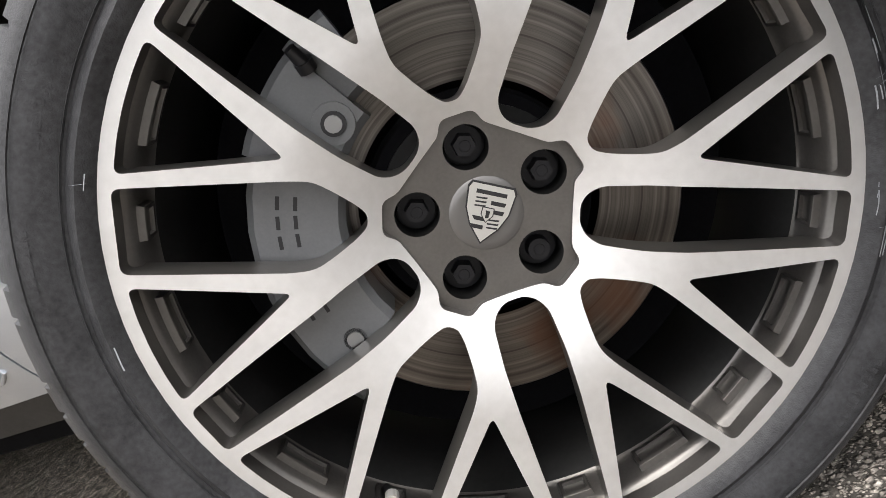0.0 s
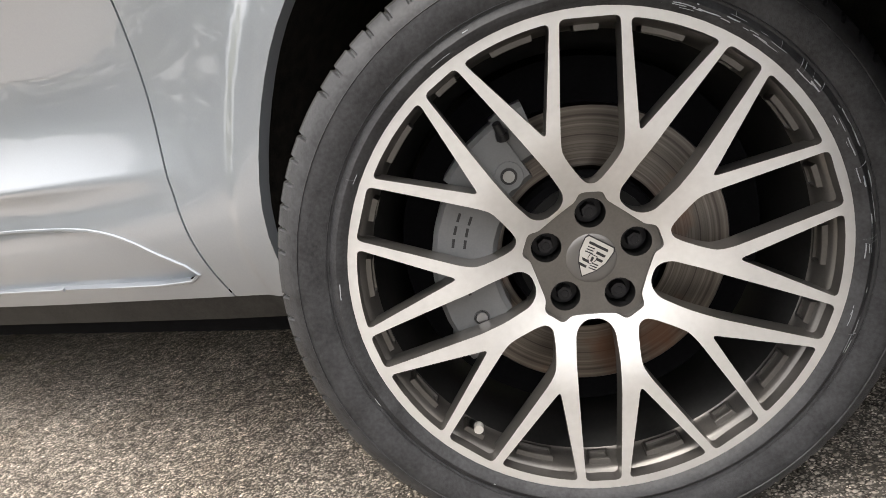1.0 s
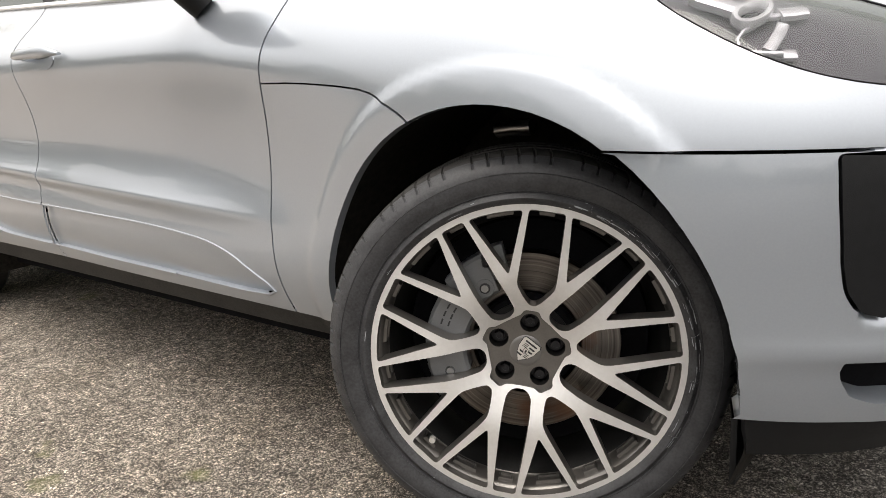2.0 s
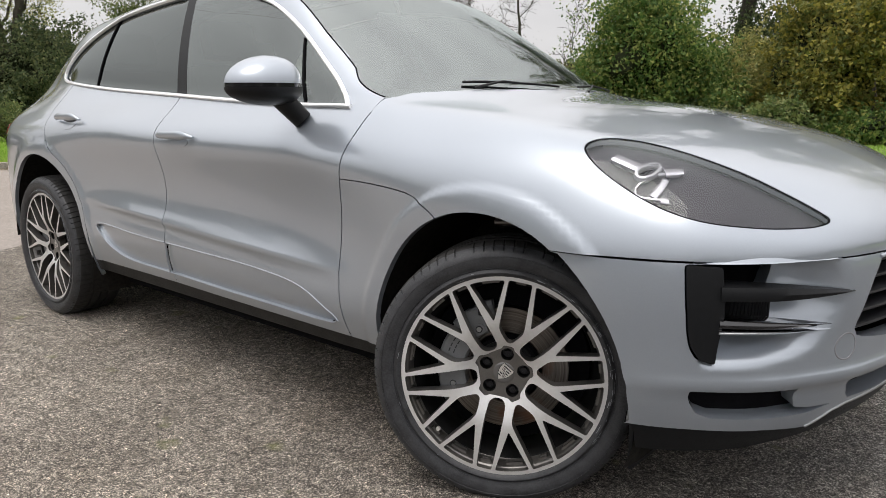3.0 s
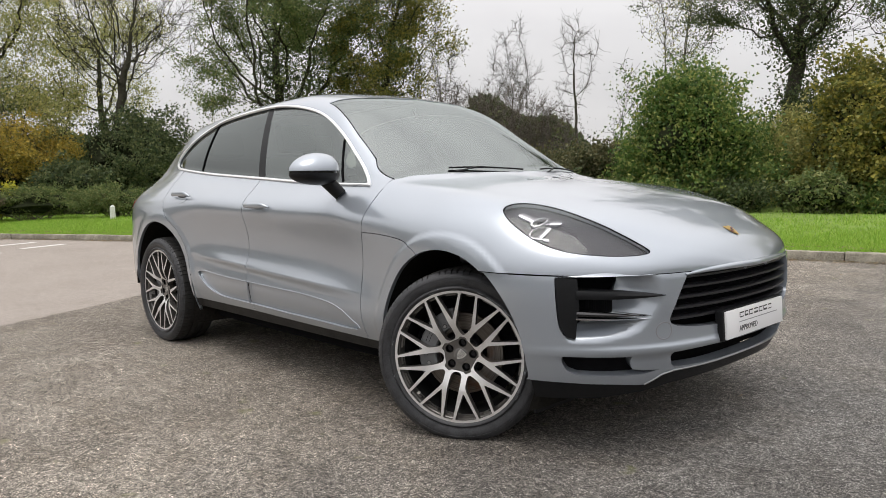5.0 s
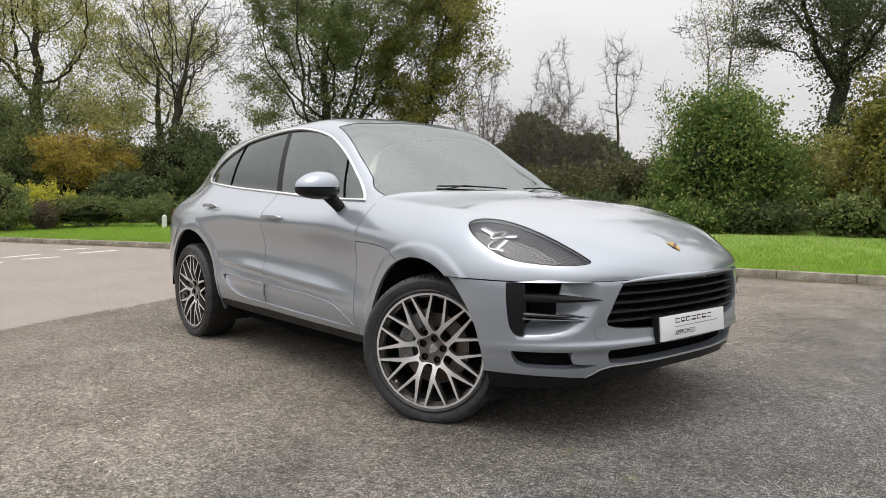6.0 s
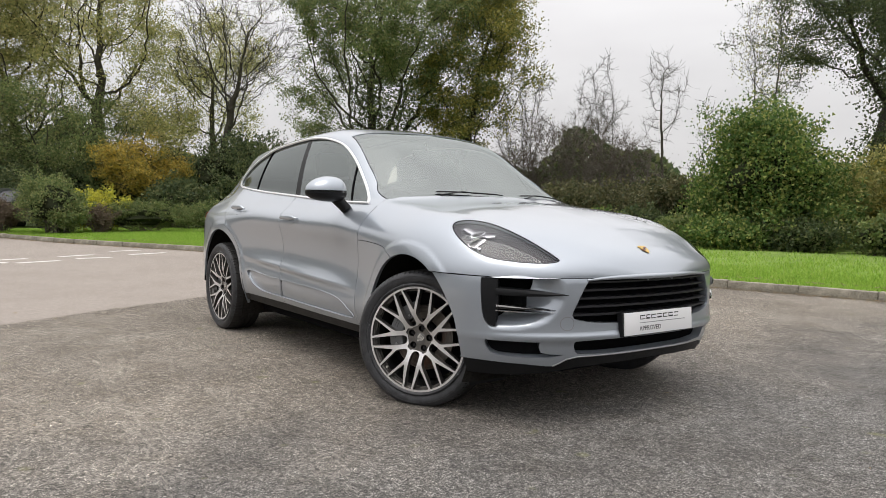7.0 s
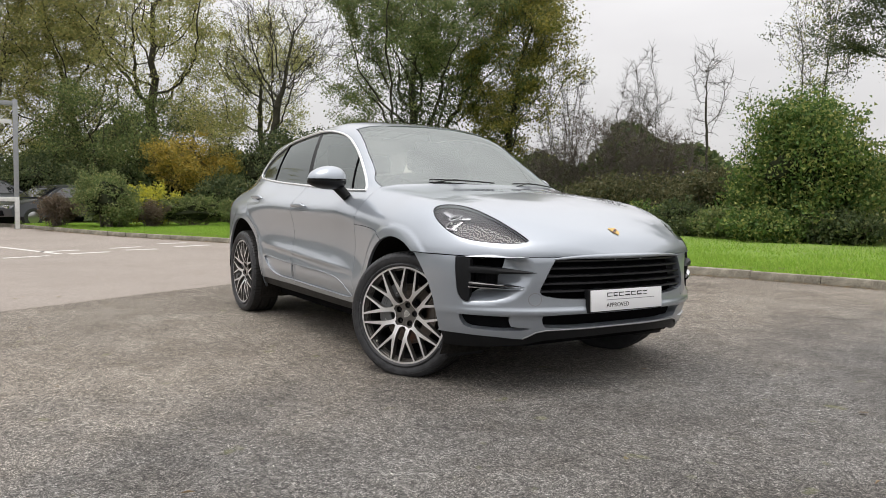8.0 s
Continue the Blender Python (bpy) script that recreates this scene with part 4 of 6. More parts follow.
    part("brake_caliper", bm, [CALIPER, STEEL, INK], wheel, "grey brake caliper with dark raised marks")
    # matt disc fills the wheel, its black painted for the shade behind the brake
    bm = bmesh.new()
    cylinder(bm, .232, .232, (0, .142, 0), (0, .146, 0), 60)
    part("backing_shade_disc", bm, MATT, wheel)
    return wheel


SCUFF = material("rubber_scuff", (0.34, 0.36, 0.38), 0.7, vary=0.4, scale=150)

# ---- the car: x ahead from the front axle, y to its left ----
car = root("car", pose(0, 0, 0), "silver grey metallic five-door SUV parked on tarmac", "car")


def arch(ax, az, rx, rz, grow=1.0, n=72):
    a = np.linspace(0, 2 * math.pi, n + 1)[:-1]
    return np.stack([ax + rx * grow * np.cos(a), az + rz * grow * np.sin(a)], -1)


def arch_hole(k, grow=1.0):
    pts = arch(*ARCHES[k], grow)
    pts[:, 1] = np.maximum(pts[:, 1], 0.215)
    return by_height(pts)


FRONT_HOLE, REAR_HOLE = arch_hole(0), arch_hole(1)

DOOR_FRONT_GAP = [(-.505, 1.035), (-.508, .97), (-.519, .917), (-.532, .835), (-.549, .634), (-.548, .531), (-.533, .40), (-.520, .325)]
DOOR_MID_GAP = [(-1.668, 1.10), (-1.645, .95), (-1.620, .78), (-1.622, .60), (-1.615, .52), (-1.590, .41), (-1.570, .325)]
DOOR_REAR_GAP = [(-2.76, 1.17), (-2.735, .98), (-2.66, .87), (-2.50, .775), (-2.375, .62), (-2.32, .45), (-2.315, .33)]
BONNET_SIDE = [(-.532, .836), (-.40, .832), (-.24, .817), (-.174, .793), (-.125, .768), (-.08, .73)]
BONNET_FRONT = [(.20, .719), (.30, .717), (.45, .715), (.60, .712)]
SILL_TOP = [(-2.33, .347), (-1.6, .347), (-1.0, .338), (-.53, .335), (-.33, .335)]
BELT = [(-.60, 1.047), (-.80, 1.052), (-1.35, 1.078), (-1.69, 1.098), (-2.30, 1.132), (-2.72, 1.165), (-2.90, 1.195)]
DLO = [(-.632, 1.0502), (-.620, 1.0498), (-.628, 1.057), (-.716, 1.131), (-.837, 1.213), (-1.033, 1.346), (-1.222, 1.439), (-1.456, 1.495), (-1.695, 1.521), (-1.94, 1.524), (-2.194, 1.507), (-2.46, 1.470),
       (-2.709, 1.384), (-2.87, 1.275), (-2.905, 1.222), (-2.87, 1.187), (-2.715, 1.165), (-2.304, 1.132), (-1.689, 1.098), (-1.352, 1.078), (-.95, 1.058)]
dlo_xz = rounded(DLO, 4)
dlo = by_height(dlo_xz)
SCREEN_EDGE = [(-.518, .737), (-.70, .692), (-.90, .646), (-1.10, .604), (-1.251, .573)]
SCREEN_FOOT = [(-.335, 0), (-.345, .15), (-.37, .33), (-.415, .51), (-.47, .65), (-.518, .737)]
SCREEN_TOP = [(-1.251, .573), (-1.235, .45), (-1.205, .25), (-1.19, 0)]
foot, edge, top = by_width(SCREEN_FOOT), by_width(SCREEN_EDGE), by_width(SCREEN_TOP)
foot[0, 1] = top[-1, 1] = 10 * VK
screen = np.concatenate([rounded(foot, 4, False), rounded(edge, 3, False)[1:], rounded(top, 4, False)[1:]])

front_gap, mid_gap, rear_gap = (by_height(rounded(g, 3, False)) for g in (DOOR_FRONT_GAP, DOOR_MID_GAP, DOOR_REAR_GAP))
belt_gap = by_height(rounded(BELT, 3, False))
side_line, front_line = by_height(rounded(BONNET_SIDE, 3, False)), by_height(rounded(BONNET_FRONT, 3, False))
sill_line = by_height(SILL_TOP)
GAPS = [seam(g) for g in (front_gap, mid_gap, rear_gap)] + [seam(side_line, .0042)]
LAMP_TOP = [(.242, .797), (.249, .755), (.278, .70), (.342, .655), (.444, .630), (.56, .606), (.657, .572), (.730, .550)]
LAMP_LOW = [(.746, .787), (.741, .780), (.719, .776), (.670, .777), (.610, .784), (.544, .796), (.456, .825), (.373, .866), (.305, .906), (.258, .939)]
lamp_keys = np.concatenate([by_width(LAMP_TOP), by_height(LAMP_LOW)])
lamp = rounded(lamp_keys, 3)

# bonnet: one clamshell with the lamps let into it
low = np.concatenate([by_height(BONNET_SIDE[:-1]), by_height([(-.08, .69), (.10, .69)]), front_line, by_height([(.70, .7125), (.80, .7105), (.87, .7085), (.9049, .706)])])
rear = np.concatenate([[(-.345 - .012, 10 * VK)], by_width([(-.357, .15), (-.382, .33), (-.427, .51), (-.482, .65), (-.512, .745)]), by_height([(-.506, 1.035), (-.508, .97), (-.519, .917)])])
bonnet_line = np.concatenate([low, [(.9049, 10 * VK)], rear])
skin("bonnet", body_at, bonnet_line, [FRONT_HOLE, lamp, *GAPS, seam(front_line, .0034)], PAINT, car, 0, "long smooth silver bonnet reaching down to the wheel arches", step=.016)

wing_poly = np.concatenate([side_line[::-1], by_height([(-.549, .634), (-.548, .531), (-.533, .40), (-.522, .335), (-.345, .335), (-.05, .335), (-.05, .73)])])
front_door_line = np.concatenate([by_height([(-.505, 1.035), (-.55, 1.043)]), by_height(BELT[:3]), by_height([(-1.668, 1.098)]), mid_gap[1:-1], by_height([(-1.575, .347), (-1.0, .338), (-.522, .335)]), front_gap[::-1][3:-1]])
rear_door_line = np.concatenate([by_height([(-1.668, 1.098), (-2.30, 1.132), (-2.76, 1.17)]), rear_gap[1:-1], by_height([(-2.315, .347), (-1.575, .347)]), mid_gap[::-1][1:-1]])
BLADE = [(-.590, .370), (-.652, .434), (-.751, .472), (-.92, .492), (-1.168, .503), (-1.578, .512), (-1.894, .520), (-2.22, .531), (-2.17, .462), (-2.06, .416), (-1.911, .392), (-1.577, .386), (-1.096, .375)]
blade = rounded(by_height(BLADE), 4)
# quarter panel, pillars and roof in one pressing
shell_line = np.concatenate([by_height([(-.53, .99), (-.506, 1.037)]), by_width([(-.516, .745)]), rounded(edge, 3, False), rounded(top, 4, False)[1:], [(-3.739, 10 * VK), (-3.739, .03)], by_height([(-2.33, .26), (-2.33, .5)]),
                             by_height([(-2.33, 1.05), (-1.668, 1.05), (-1.0, 1.02)])])
shell_cut = np.concatenate([by_height([(-.54, 1.0), (-.50, 1.0)]), by_height([(-.505, 1.035), (-.55, 1.043)]), by_height(BELT[:5]), by_height([(-2.76, 1.17)]), rear_gap[1:], by_height([(-2.20, .25), (-2.20, 1.0)])])
def clip(poly, keep):
    """Outline points on one side of a slanted line (x at belt, x at rail)."""
    out = []
    n = len(poly)
    for i in range(n):
        a, b = poly[i], poly[(i + 1) % n]
        da, db = keep(a), keep(b)
        if da >= 0:
            out.append(a)
        if da * db < 0:
            out.append(a + (b - a) * da / (da - db))
    return np.array(out)


for s, where in ((-1, "right"), (1, "left")):
    skin("front_wing", body_at, wing_poly, [FRONT_HOLE, *GAPS], PAINT, car, s, "silver panel behind the front wheel", step=.014)
    shell = skin("body_shell", body_at, shell_line, [dlo, shell_cut, REAR_HOLE, *GAPS], PAINT, car, s, "silver roof side, pillars and rear quarter")
    door_f = skin("front_door", body_at, front_door_line, [dlo, *GAPS, blade], PAINT, car, s, "closed silver front door", step=.02)
    door_r = skin("rear_door", body_at, rear_door_line, [dlo, REAR_HOLE, *GAPS, blade], PAINT, car, s, "closed silver rear door", step=.02)
    # side blades, their light edge and the chrome round the windows
    for door, keep in ((door_f, lambda p: p[0] + 1.606), (door_r, lambda p: -1.618 - p[0])):
        panel = clip(blade, keep)
        side_blade = skin("side_blade", body_at, panel, [], PAINT, door, s, "sunk lower side trim panel", depth=.004, lift=-.012, step=.03)
        k = int(np.argmax(np.linalg.norm(np.roll(panel, -1, 0) - panel, axis=1)))
        bm = bmesh.new()
        trim_line(bm, body_at, np.roll(panel, -k - 1, 0), s, .0028, .0028)
        part("side_blade_edge", bm, PAINT, side_blade, "fine raised edge of the lower side trim")
    bm = bmesh.new()
    trim_line(bm, body_at, dlo, s, .0072, .006, True, lift=.004)
    part("window_surround", bm, TRIM, shell, "bright satin trim round the side windows")

    def slant(x0, z0, x1, z1, sign):
        return lambda p: sign * (p[0] - (x0 + (x1 - x0) * (p[1] - z0) / (z1 - z0)))

    b_front, b_rear = (-1.633, 1.10, -1.790, 1.515), (-1.715, 1.11, -1.856, 1.52)
    q_front, q_mid = (-.848, 1.06, -.966, 1.29), (-2.489, 1.145, -2.473, 1.48)
    panes = (("quarter_pane", [slant(*q_front, 1)], DOOR_GLASS, door_f), ("door_window", [slant(*q_front, -1), slant(*b_front, 1)], DOOR_GLASS, door_f),
             ("pillar_cover", [slant(*b_front, -1), slant(*b_rear, 1)], BLACK, door_r), ("rear_door_window", [slant(*b_rear, -1), slant(*q_mid, 1)], PRIVACY, door_r),
             ("rear_quarter_pane", [slant(*q_mid, -1)], PRIVACY, shell))
    for name, cuts, mat, owner in panes:
        poly = dlo_xz
        for c in cuts:
            poly = clip(poly, c)
        mid = poly.mean(0)
        skin(name, body_at, by_height(denser(poly, .025)), [], mat, owner, s, "", depth=.004, lift=-.007, step=.05)
    for x0, z0, x1, z1, w in ((*q_front, .0042), (*q_mid, .0042)):
        bm = bmesh.new()
        trim_line(bm, body_at, by_height([(x0 + (x1 - x0) * t, z0 + (z1 - z0) * t) for t in np.linspace(-.02, 1.0, 9)]), s, w, .004, lift=-.004)
        part("window_seal", bm, MATT, shell)

    # handles
    for door, hx, hz in ((door_f, -1.465, .934), (door_r, -2.470, .986)):
        co, no = body_at(by_height([(hx + dx, hz + dz) for dx in np.linspace(-.125, .125, 15) for dz in (0,)]))
        bm = bmesh.new()
        m = np.array([1, s, 1])
        t = np.linspace(-1, 1, 15)
        out = .012 + .026 * np.sqrt(np.clip(1 - t**4, 0, 1))
        path = (co + no * out[:, None]) * m + np.array([0, 0, .004])
        rings = []
        for i, p in enumerate(path):
            w = .0155 * max(.25, (1 - abs(t[i]) ** 6)) * (1.0 + .12 * t[i])
            rings.append([bm.verts.new(Vector(p) + Vector((0, s * (-.006 + .006 * math.cos(a) * 1.2), w * math.sin(a)))) for a in np.linspace(0, 2 * math.pi, 13)[:-1]])
        for a, b in zip(rings, rings[1:]):
            for k in range(12):
                bm.faces.new((a[k], a[(k + 1) % 12], b[(k + 1) % 12], b[k]))
        bm.faces.new(rings[0]), bm.faces.new(rings[-1])
        handle = part("door_handle", bm, PAINT, door, "silver pull handle")
        cup = [(hx + .085 * math.cos(a), hz - .008 + .027 * math.sin(a)) for a in np.linspace(0, 2 * math.pi, 25)[:-1]]
        skin("handle_recess", body_at, by_height(cup), [], PAINT, door, s, "shallow hollow behind the handle", depth=.004, lift=.0012, step=.03)
        # dark oval laid on the door, painted for the shade over the handle
        gap = [(hx + .070 * math.cos(a), hz + .012 + .013 * math.sin(a)) for a in np.linspace(0, 2 * math.pi, 21)[:-1]]
        skin("handle_shade", body_at, by_height(gap), [], SHADEGREY, door, s, "dark patch painted for the shade above the handle", depth=.002, lift=.0045, step=.03)

    # sill
    sill = np.concatenate([by_height([(-2.36, .345), (-1.6, .344), (-1.0, .335), (-.53, .332), (-.33, .332)]), by_height([(-.33, .287), (-.6, .283), (-2.36, .292)])])
    skin("sill", body_at, sill, [FRONT_HOLE, REAR_HOLE], DUSTY, car, s, "dirty black plastic sill below the doors", lift=-.006, depth=.10)

    # lamps
    lens = skin("headlamp", body_at, lamp, [], LENS, car, s, "swept headlamp under a smoked clear cover", depth=.003, lift=-.002, step=.03)
    lens.visible_shadow = False
    c = lamp_keys.mean(0)
    skin("lamp_bowl", body_at, rounded(c + (lamp_keys - c) * 1.03, 3), [], LAMPGREY, lens, s, "grey lamp housing", depth=.004, lift=-.026, step=.03)
    bm = bmesh.new()
    trim_line(bm, body_at, lamp, s, .0045, .002, True, lift=-.003)
    part("lamp_seal", bm, MATT, lens)

    def inlaid(points, lift=-.014):
        co, no = body_at(by_height(points))
        m = np.array([1, s, 1])
        return [Vector(p) for p in (co + no * lift) * m], [Vector(q) for q in no * m]

    def bright(name, points, half, high, lift=-.014, closed=False, label=""):
        bm = bmesh.new()
        p, q = inlaid(points, lift)
        sweep(bm, p, q, half, high, 0, closed)
        return part(name, bm, REFLECTOR, lens, label)

    bright("reflector_bar", [(.318, .938), (.336, .931), (.355, .924), (.380, .914)], .0155, .007, label="bright reflector tube")
    bright("lamp_ring", [(.400 + .0185 * math.cos(a), .906 + .015 * math.sin(a)) for a in np.linspace(0, 2 * math.pi, 23)[:-1]], .0050, .007, -.012, True, "bright ring round the lamp module")
    bm = bmesh.new()
    p, q = inlaid([(.400 + .014 * math.cos(a), .906 + .0115 * math.sin(a)) for a in np.linspace(0, 2 * math.pi, 15)[:-1]], -.022)
    bm.faces.new([bm.verts.new(v) for v in p])
    part("lamp_module", bm, GLOSS, lens)
    bright("reflector_neck", [(.417, .902), (.424, .901), (.432, .902)], .0045, .004)
    bright("reflector_arm", [(.430, .905), (.442, .905), (.455, .907), (.460, .906)], .0125, .005, label="bright reflector block")
    bright("bracket_hoop", [(.411, .892), (.400, .884), (.3965, .872), (.402, .860), (.412, .853)], .0026, .004, -.018)
    bright("bracket_plate", [(.442, .892), (.443, .880), (.441, .868), (.437, .855)], .0085, .003, -.018)
    bright("reflector_foot", [(.386, .858), (.402, .853), (.422, .850), (.446, .847), (.462, .847)], .0034, .004)
    bright("reflector_knob", [(.455, .846), (.464, .845), (.470, .845)], .0080, .004)
    tail = by_height([(-3.70, .86), (-3.70, .93), (-3.50, .965), (-3.44, .95), (-3.50, .90)])
    skin("tail_lamp", body_at, rounded(tail, 4), [], RED, car, s, "red tail lamp", lift=.004)

    # wing mirror: the far one is folded back
    place = Matrix.Translation((-.80, -1.0, 1.112)) if s < 0 else Matrix.Translation((-1.03, .925, 1.085)) @ Matrix.Rotation(radians(80), 4, "Z")
    far = -s

    def shell_half(lower):
        bm = bmesh.new()
        for v in bmesh.ops.create_uvsphere(bm, u_segments=40, v_segments=24, radius=1)["verts"]:
            x, y, z = v.co
            out = y * far * -1
            y = math.copysign(abs(y) ** .8, y)
            z = math.copysign(abs(z) ** .8, z) * (1.0 if z > 0 else .56)
            x *= 1.0 if x > 0 else .30
            tall = 1 + .10 * out * s * far - .16 * max(0, -y * far)
            v.co = Vector((x * .108, y * .132, z * .098 * tall))
        cut = bmesh.ops.bisect_plane(bm, geom=bm.verts[:] + bm.edges[:] + bm.faces[:], plane_co=(0, 0, .012 if not lower else .000), plane_no=(0, 0, 1), clear_inner=not lower, clear_outer=lower)
        bmesh.ops.edgeloop_fill(bm, edges=[e for e in cut["geom_cut"] if isinstance(e, bmesh.types.BMEdge)])
        bmesh.ops.transform(bm, matrix=place, verts=bm.verts)
        return bm

    mirror = part("wing_mirror", shell_half(False), PAINT, car, "silver wing mirror with black lower shell")
    part("mirror_shell", shell_half(True), BLACK, mirror, "black lower mirror shell")
    bm = bmesh.new()
    arc = np.linspace(0, 2 * math.pi, 41)[:-1]
    rows = [[bm.verts.new(place @ Vector(((.1045 if math.cos(a) > 0 else .031) * k * math.copysign(abs(math.cos(a)) ** .9, math.cos(a)), .129 * k * math.copysign(abs(math.sin(a)) ** .85, math.sin(a)), z))) for a in arc] for z, k in ((.013, .95), (.0115, 1.0), (.0005, 1.0), (-.001, .95))]
    for a, b in zip(rows, rows[1:]):
        for k in range(40):
            bm.faces.new((a[k], a[(k + 1) % 40], b[(k + 1) % 40], b[k]))
    bm.faces.new(rows[0]), bm.faces.new(rows[-1])
    part("mirror_indicator", bm, GLOSS, mirror, "dark strip with the indicator lens")
    bm = bmesh.new()
    if s < 0:
        tube(bm, [place @ Vector((.0, .070, -.030)), place @ Vector((.012, .105, -.068)), place @ Vector((.03, .135, -.105))], [.036, .034, .032], 14)
    else:
        tube(bm, [place @ Vector((.02, .02, -.030)), place @ Vector((.05, .05, -.05)), Vector((-.86, .86, 1.02))], [.036, .034, .032], 14)
    part("mirror_arm", bm, BLACK, mirror, "black angled mirror foot")
    bm = bmesh.new()
    box(bm, (-.034, -.085, -.034), (-.026, .085, .052), .002, place)
    part("mirror_glass", bm, CHROME, mirror)

# windscreen, roof glass, wipers
pane = skin("windscreen", body_at, screen, [], SCREEN, car, 0, "raked windscreen mirroring a pale sky", depth=.004, lift=-.003, step=.05)
pane.visible_shadow = False
for s in (-1, 1):
    bm = bmesh.new()
    trim_line(bm, body_at, by_width(SCREEN_EDGE), s, .0024, .0015, lift=.0)
    part("windscreen_seal", bm, MATT, pane)
for a, b in (((-.485, -.42), (-.395, .04)), ((-.41, .20), (-.50, .62))):
    bm = bmesh.new()
    pts = []
    for t in np.linspace(0, 1, 12):
        x, y = a[0] + (b[0] - a[0]) * t, a[1] + (b[1] - a[1]) * t
        co, no = body_at(by_width([(x + .02, abs(y))]))
        pts.append(Vector((co[0][0], y, co[0][2])) + Vector((0, 0, .006 + .002 * math.sin(t * 3.1))))
    sweep(bm, pts, [Vector((.5, 0, .85))] * 12, .003, .0035)
    tube(bm, [pts[0] + Vector((.05, 0, -.02)), pts[4] + Vector((.012, 0, .003)), pts[7]], [.005, .0035, .0025], 8)
    part("wiper", bm, BLACK, car, "black wiper arm and blade")
roof_glass = by_width([(-1.40, .40), (-2.55, .40)])
skin("roof_glass", body_at, np.concatenate([roof_glass, [(-2.62, 10 * VK), (-1.36, 10 * VK)]]), [], GLOSS, car, 0, "dark glass roof panel", lift=.001, depth=.004, step=.06)
cowl = np.concatenate([by_width([(-.50, .72), (-.44, .62), (-.40, .5), (-.35, .3), (-.335, .1)]), [(-.33, 10 * VK), (-.42, 10 * VK)], by_width([(-.45, .3), (-.50, .5), (-.56, .70)])])
skin("cowl", body_at, cowl, [], MATT, car, 0, "", lift=-.016, step=.05)

# front bumper
GRILLE = [(.0, .735), (.285, .735), (.420, .722), (.446, .702), (.470, .665), (.496, .615), (.522, .555), (.526, .537), (.515, .520), (.490, .511), (.407, .498), (.287, .4915), (0, .490)]
grille = by_front(GRILLE)
grille[0, 0] = grille[-1, 0] = -.01
INTAKE = [(.858, .708), (.861, .66), (.858, .56), (.852, .518), (.842, .490), (.828, .486)] + [(float(np.interp(z, SCOOP_Z, SCOOP_OUT)), z) for z in (.50, .515, .535, .555, .58, .60, .625, .65, .685, .708)]
intake = chamfered(by_front(INTAKE), .012)
LOWER = [(.0, .418), (.25, .418), (.40, .416), (.505, .412), (.500, .390), (.489, .362), (.473, .347), (.327, .3405), (0, .3415)]
lower = by_front(LOWER)
lower[0, 0] = lower[-1, 0] = -.01
FOG = [(.846, .414), (.836, .382), (.822, .355), (.797, .340), (.70, .332), (.60, .331), (.535, .345), (.60, .348), (.640, .356), (.652, .380), (.656, .408), (.75, .412)]
fog = chamfered(by_front(FOG), .006)
CHIN = [(.89, .314), (.817, .309), (.692, .299), (.60, .288), (.575, .287), (.545, .305), (.52, .322), (.47, .332), (.30, .333), (0, .335)]
chin = by_front(CHIN)
chin[-1, 0] = 0
ahead_arch = arch(*ARCHES[0])
ahead_arch = by_flank([p for p in ahead_arch if p[0] > .225 and p[1] > .2])
ahead_arch = ahead_arch[np.argsort(-ahead_arch[:, 1])]
top_edge = by_flank([(.60, .7085), (.45, .711), (.30, .713), (.24, .714)])
bumper_line = np.concatenate([[(0, .7085)], by_front([(.3, .7085), (.6, .7085)]), top_edge, [p for p in ahead_arch if .318 < p[1] < .712], chin])
bumper = skin("front_bumper", dished_at, bumper_line, [grille, intake, lower, fog], PAINT, car, 0, "silver front bumper with large black side intakes", depth=.045, step=.018)
splitter = np.concatenate([chin + (0, -.004), [(0, .285)], by_front([(.3, .280), (.46, .272), (.56, .25), (.70, .238), (.80, .236)]), by_flank([(.437, .238), (.439, .31)])])
skin("chin_spoiler", bumper_at, splitter, [], BLACK, bumper, 0, "black lower lip of the bumper", depth=.05, lift=-.006)
bm = bmesh.new()
for s in (-1, 1):
    trim_line(bm, bumper_at, by_front(CHIN[4:]), s, .003, .003)
part("chin_trim", bm, STEEL, bumper, "thin satin line along the lower lip")


def behind(name, outline, lift, mat, owner, label="", depth=.01):
    o = by_front(outline)
    c = o.mean(0)
    o = c + (o - c) * 1.08
    o[:, 1] = np.clip(o[:, 1], .19, .79)
    for s in (-1, 1):
        skin(name, bumper_at, o, [], mat, owner, s, label, depth=depth, lift=lift, step=.04)


behind("grille_backing", [(max(y, .001), z) for y, z in GRILLE], -.085, MATT, bumper)
behind("intake_backing", INTAKE, -.15, MATT, bumper)
behind("lower_backing", [(max(y, .001), z) for y, z in LOWER], -.075, MATT, bumper)
behind("fog_backing", FOG, -.04, MATT, bumper)
bm = bmesh.new()
box(bm, (.42, -.53, .325), (.755, .53, .45), .01)
part("lower_duct", bm, MATT, bumper)


bm = bmesh.new()
ys = np.linspace(-.455, .455, 61)
co, no = bumper_at(by_front([(abs(y), .7135 - .012 * (abs(y) / .455) ** 4) for y in ys]))
path = [Vector((c[0] + .001 + .017 * max(0, 1 - abs(y) / .32), y, c[2] - .001)) for c, y in zip(co, ys)]
tube(bm, path, [float(.0135 - .009 * (abs(y) / .455) ** 2) for y in ys], 14)
part("bonnet_lip", bm, PAINT, bumper, "rounded silver edge above the grille")


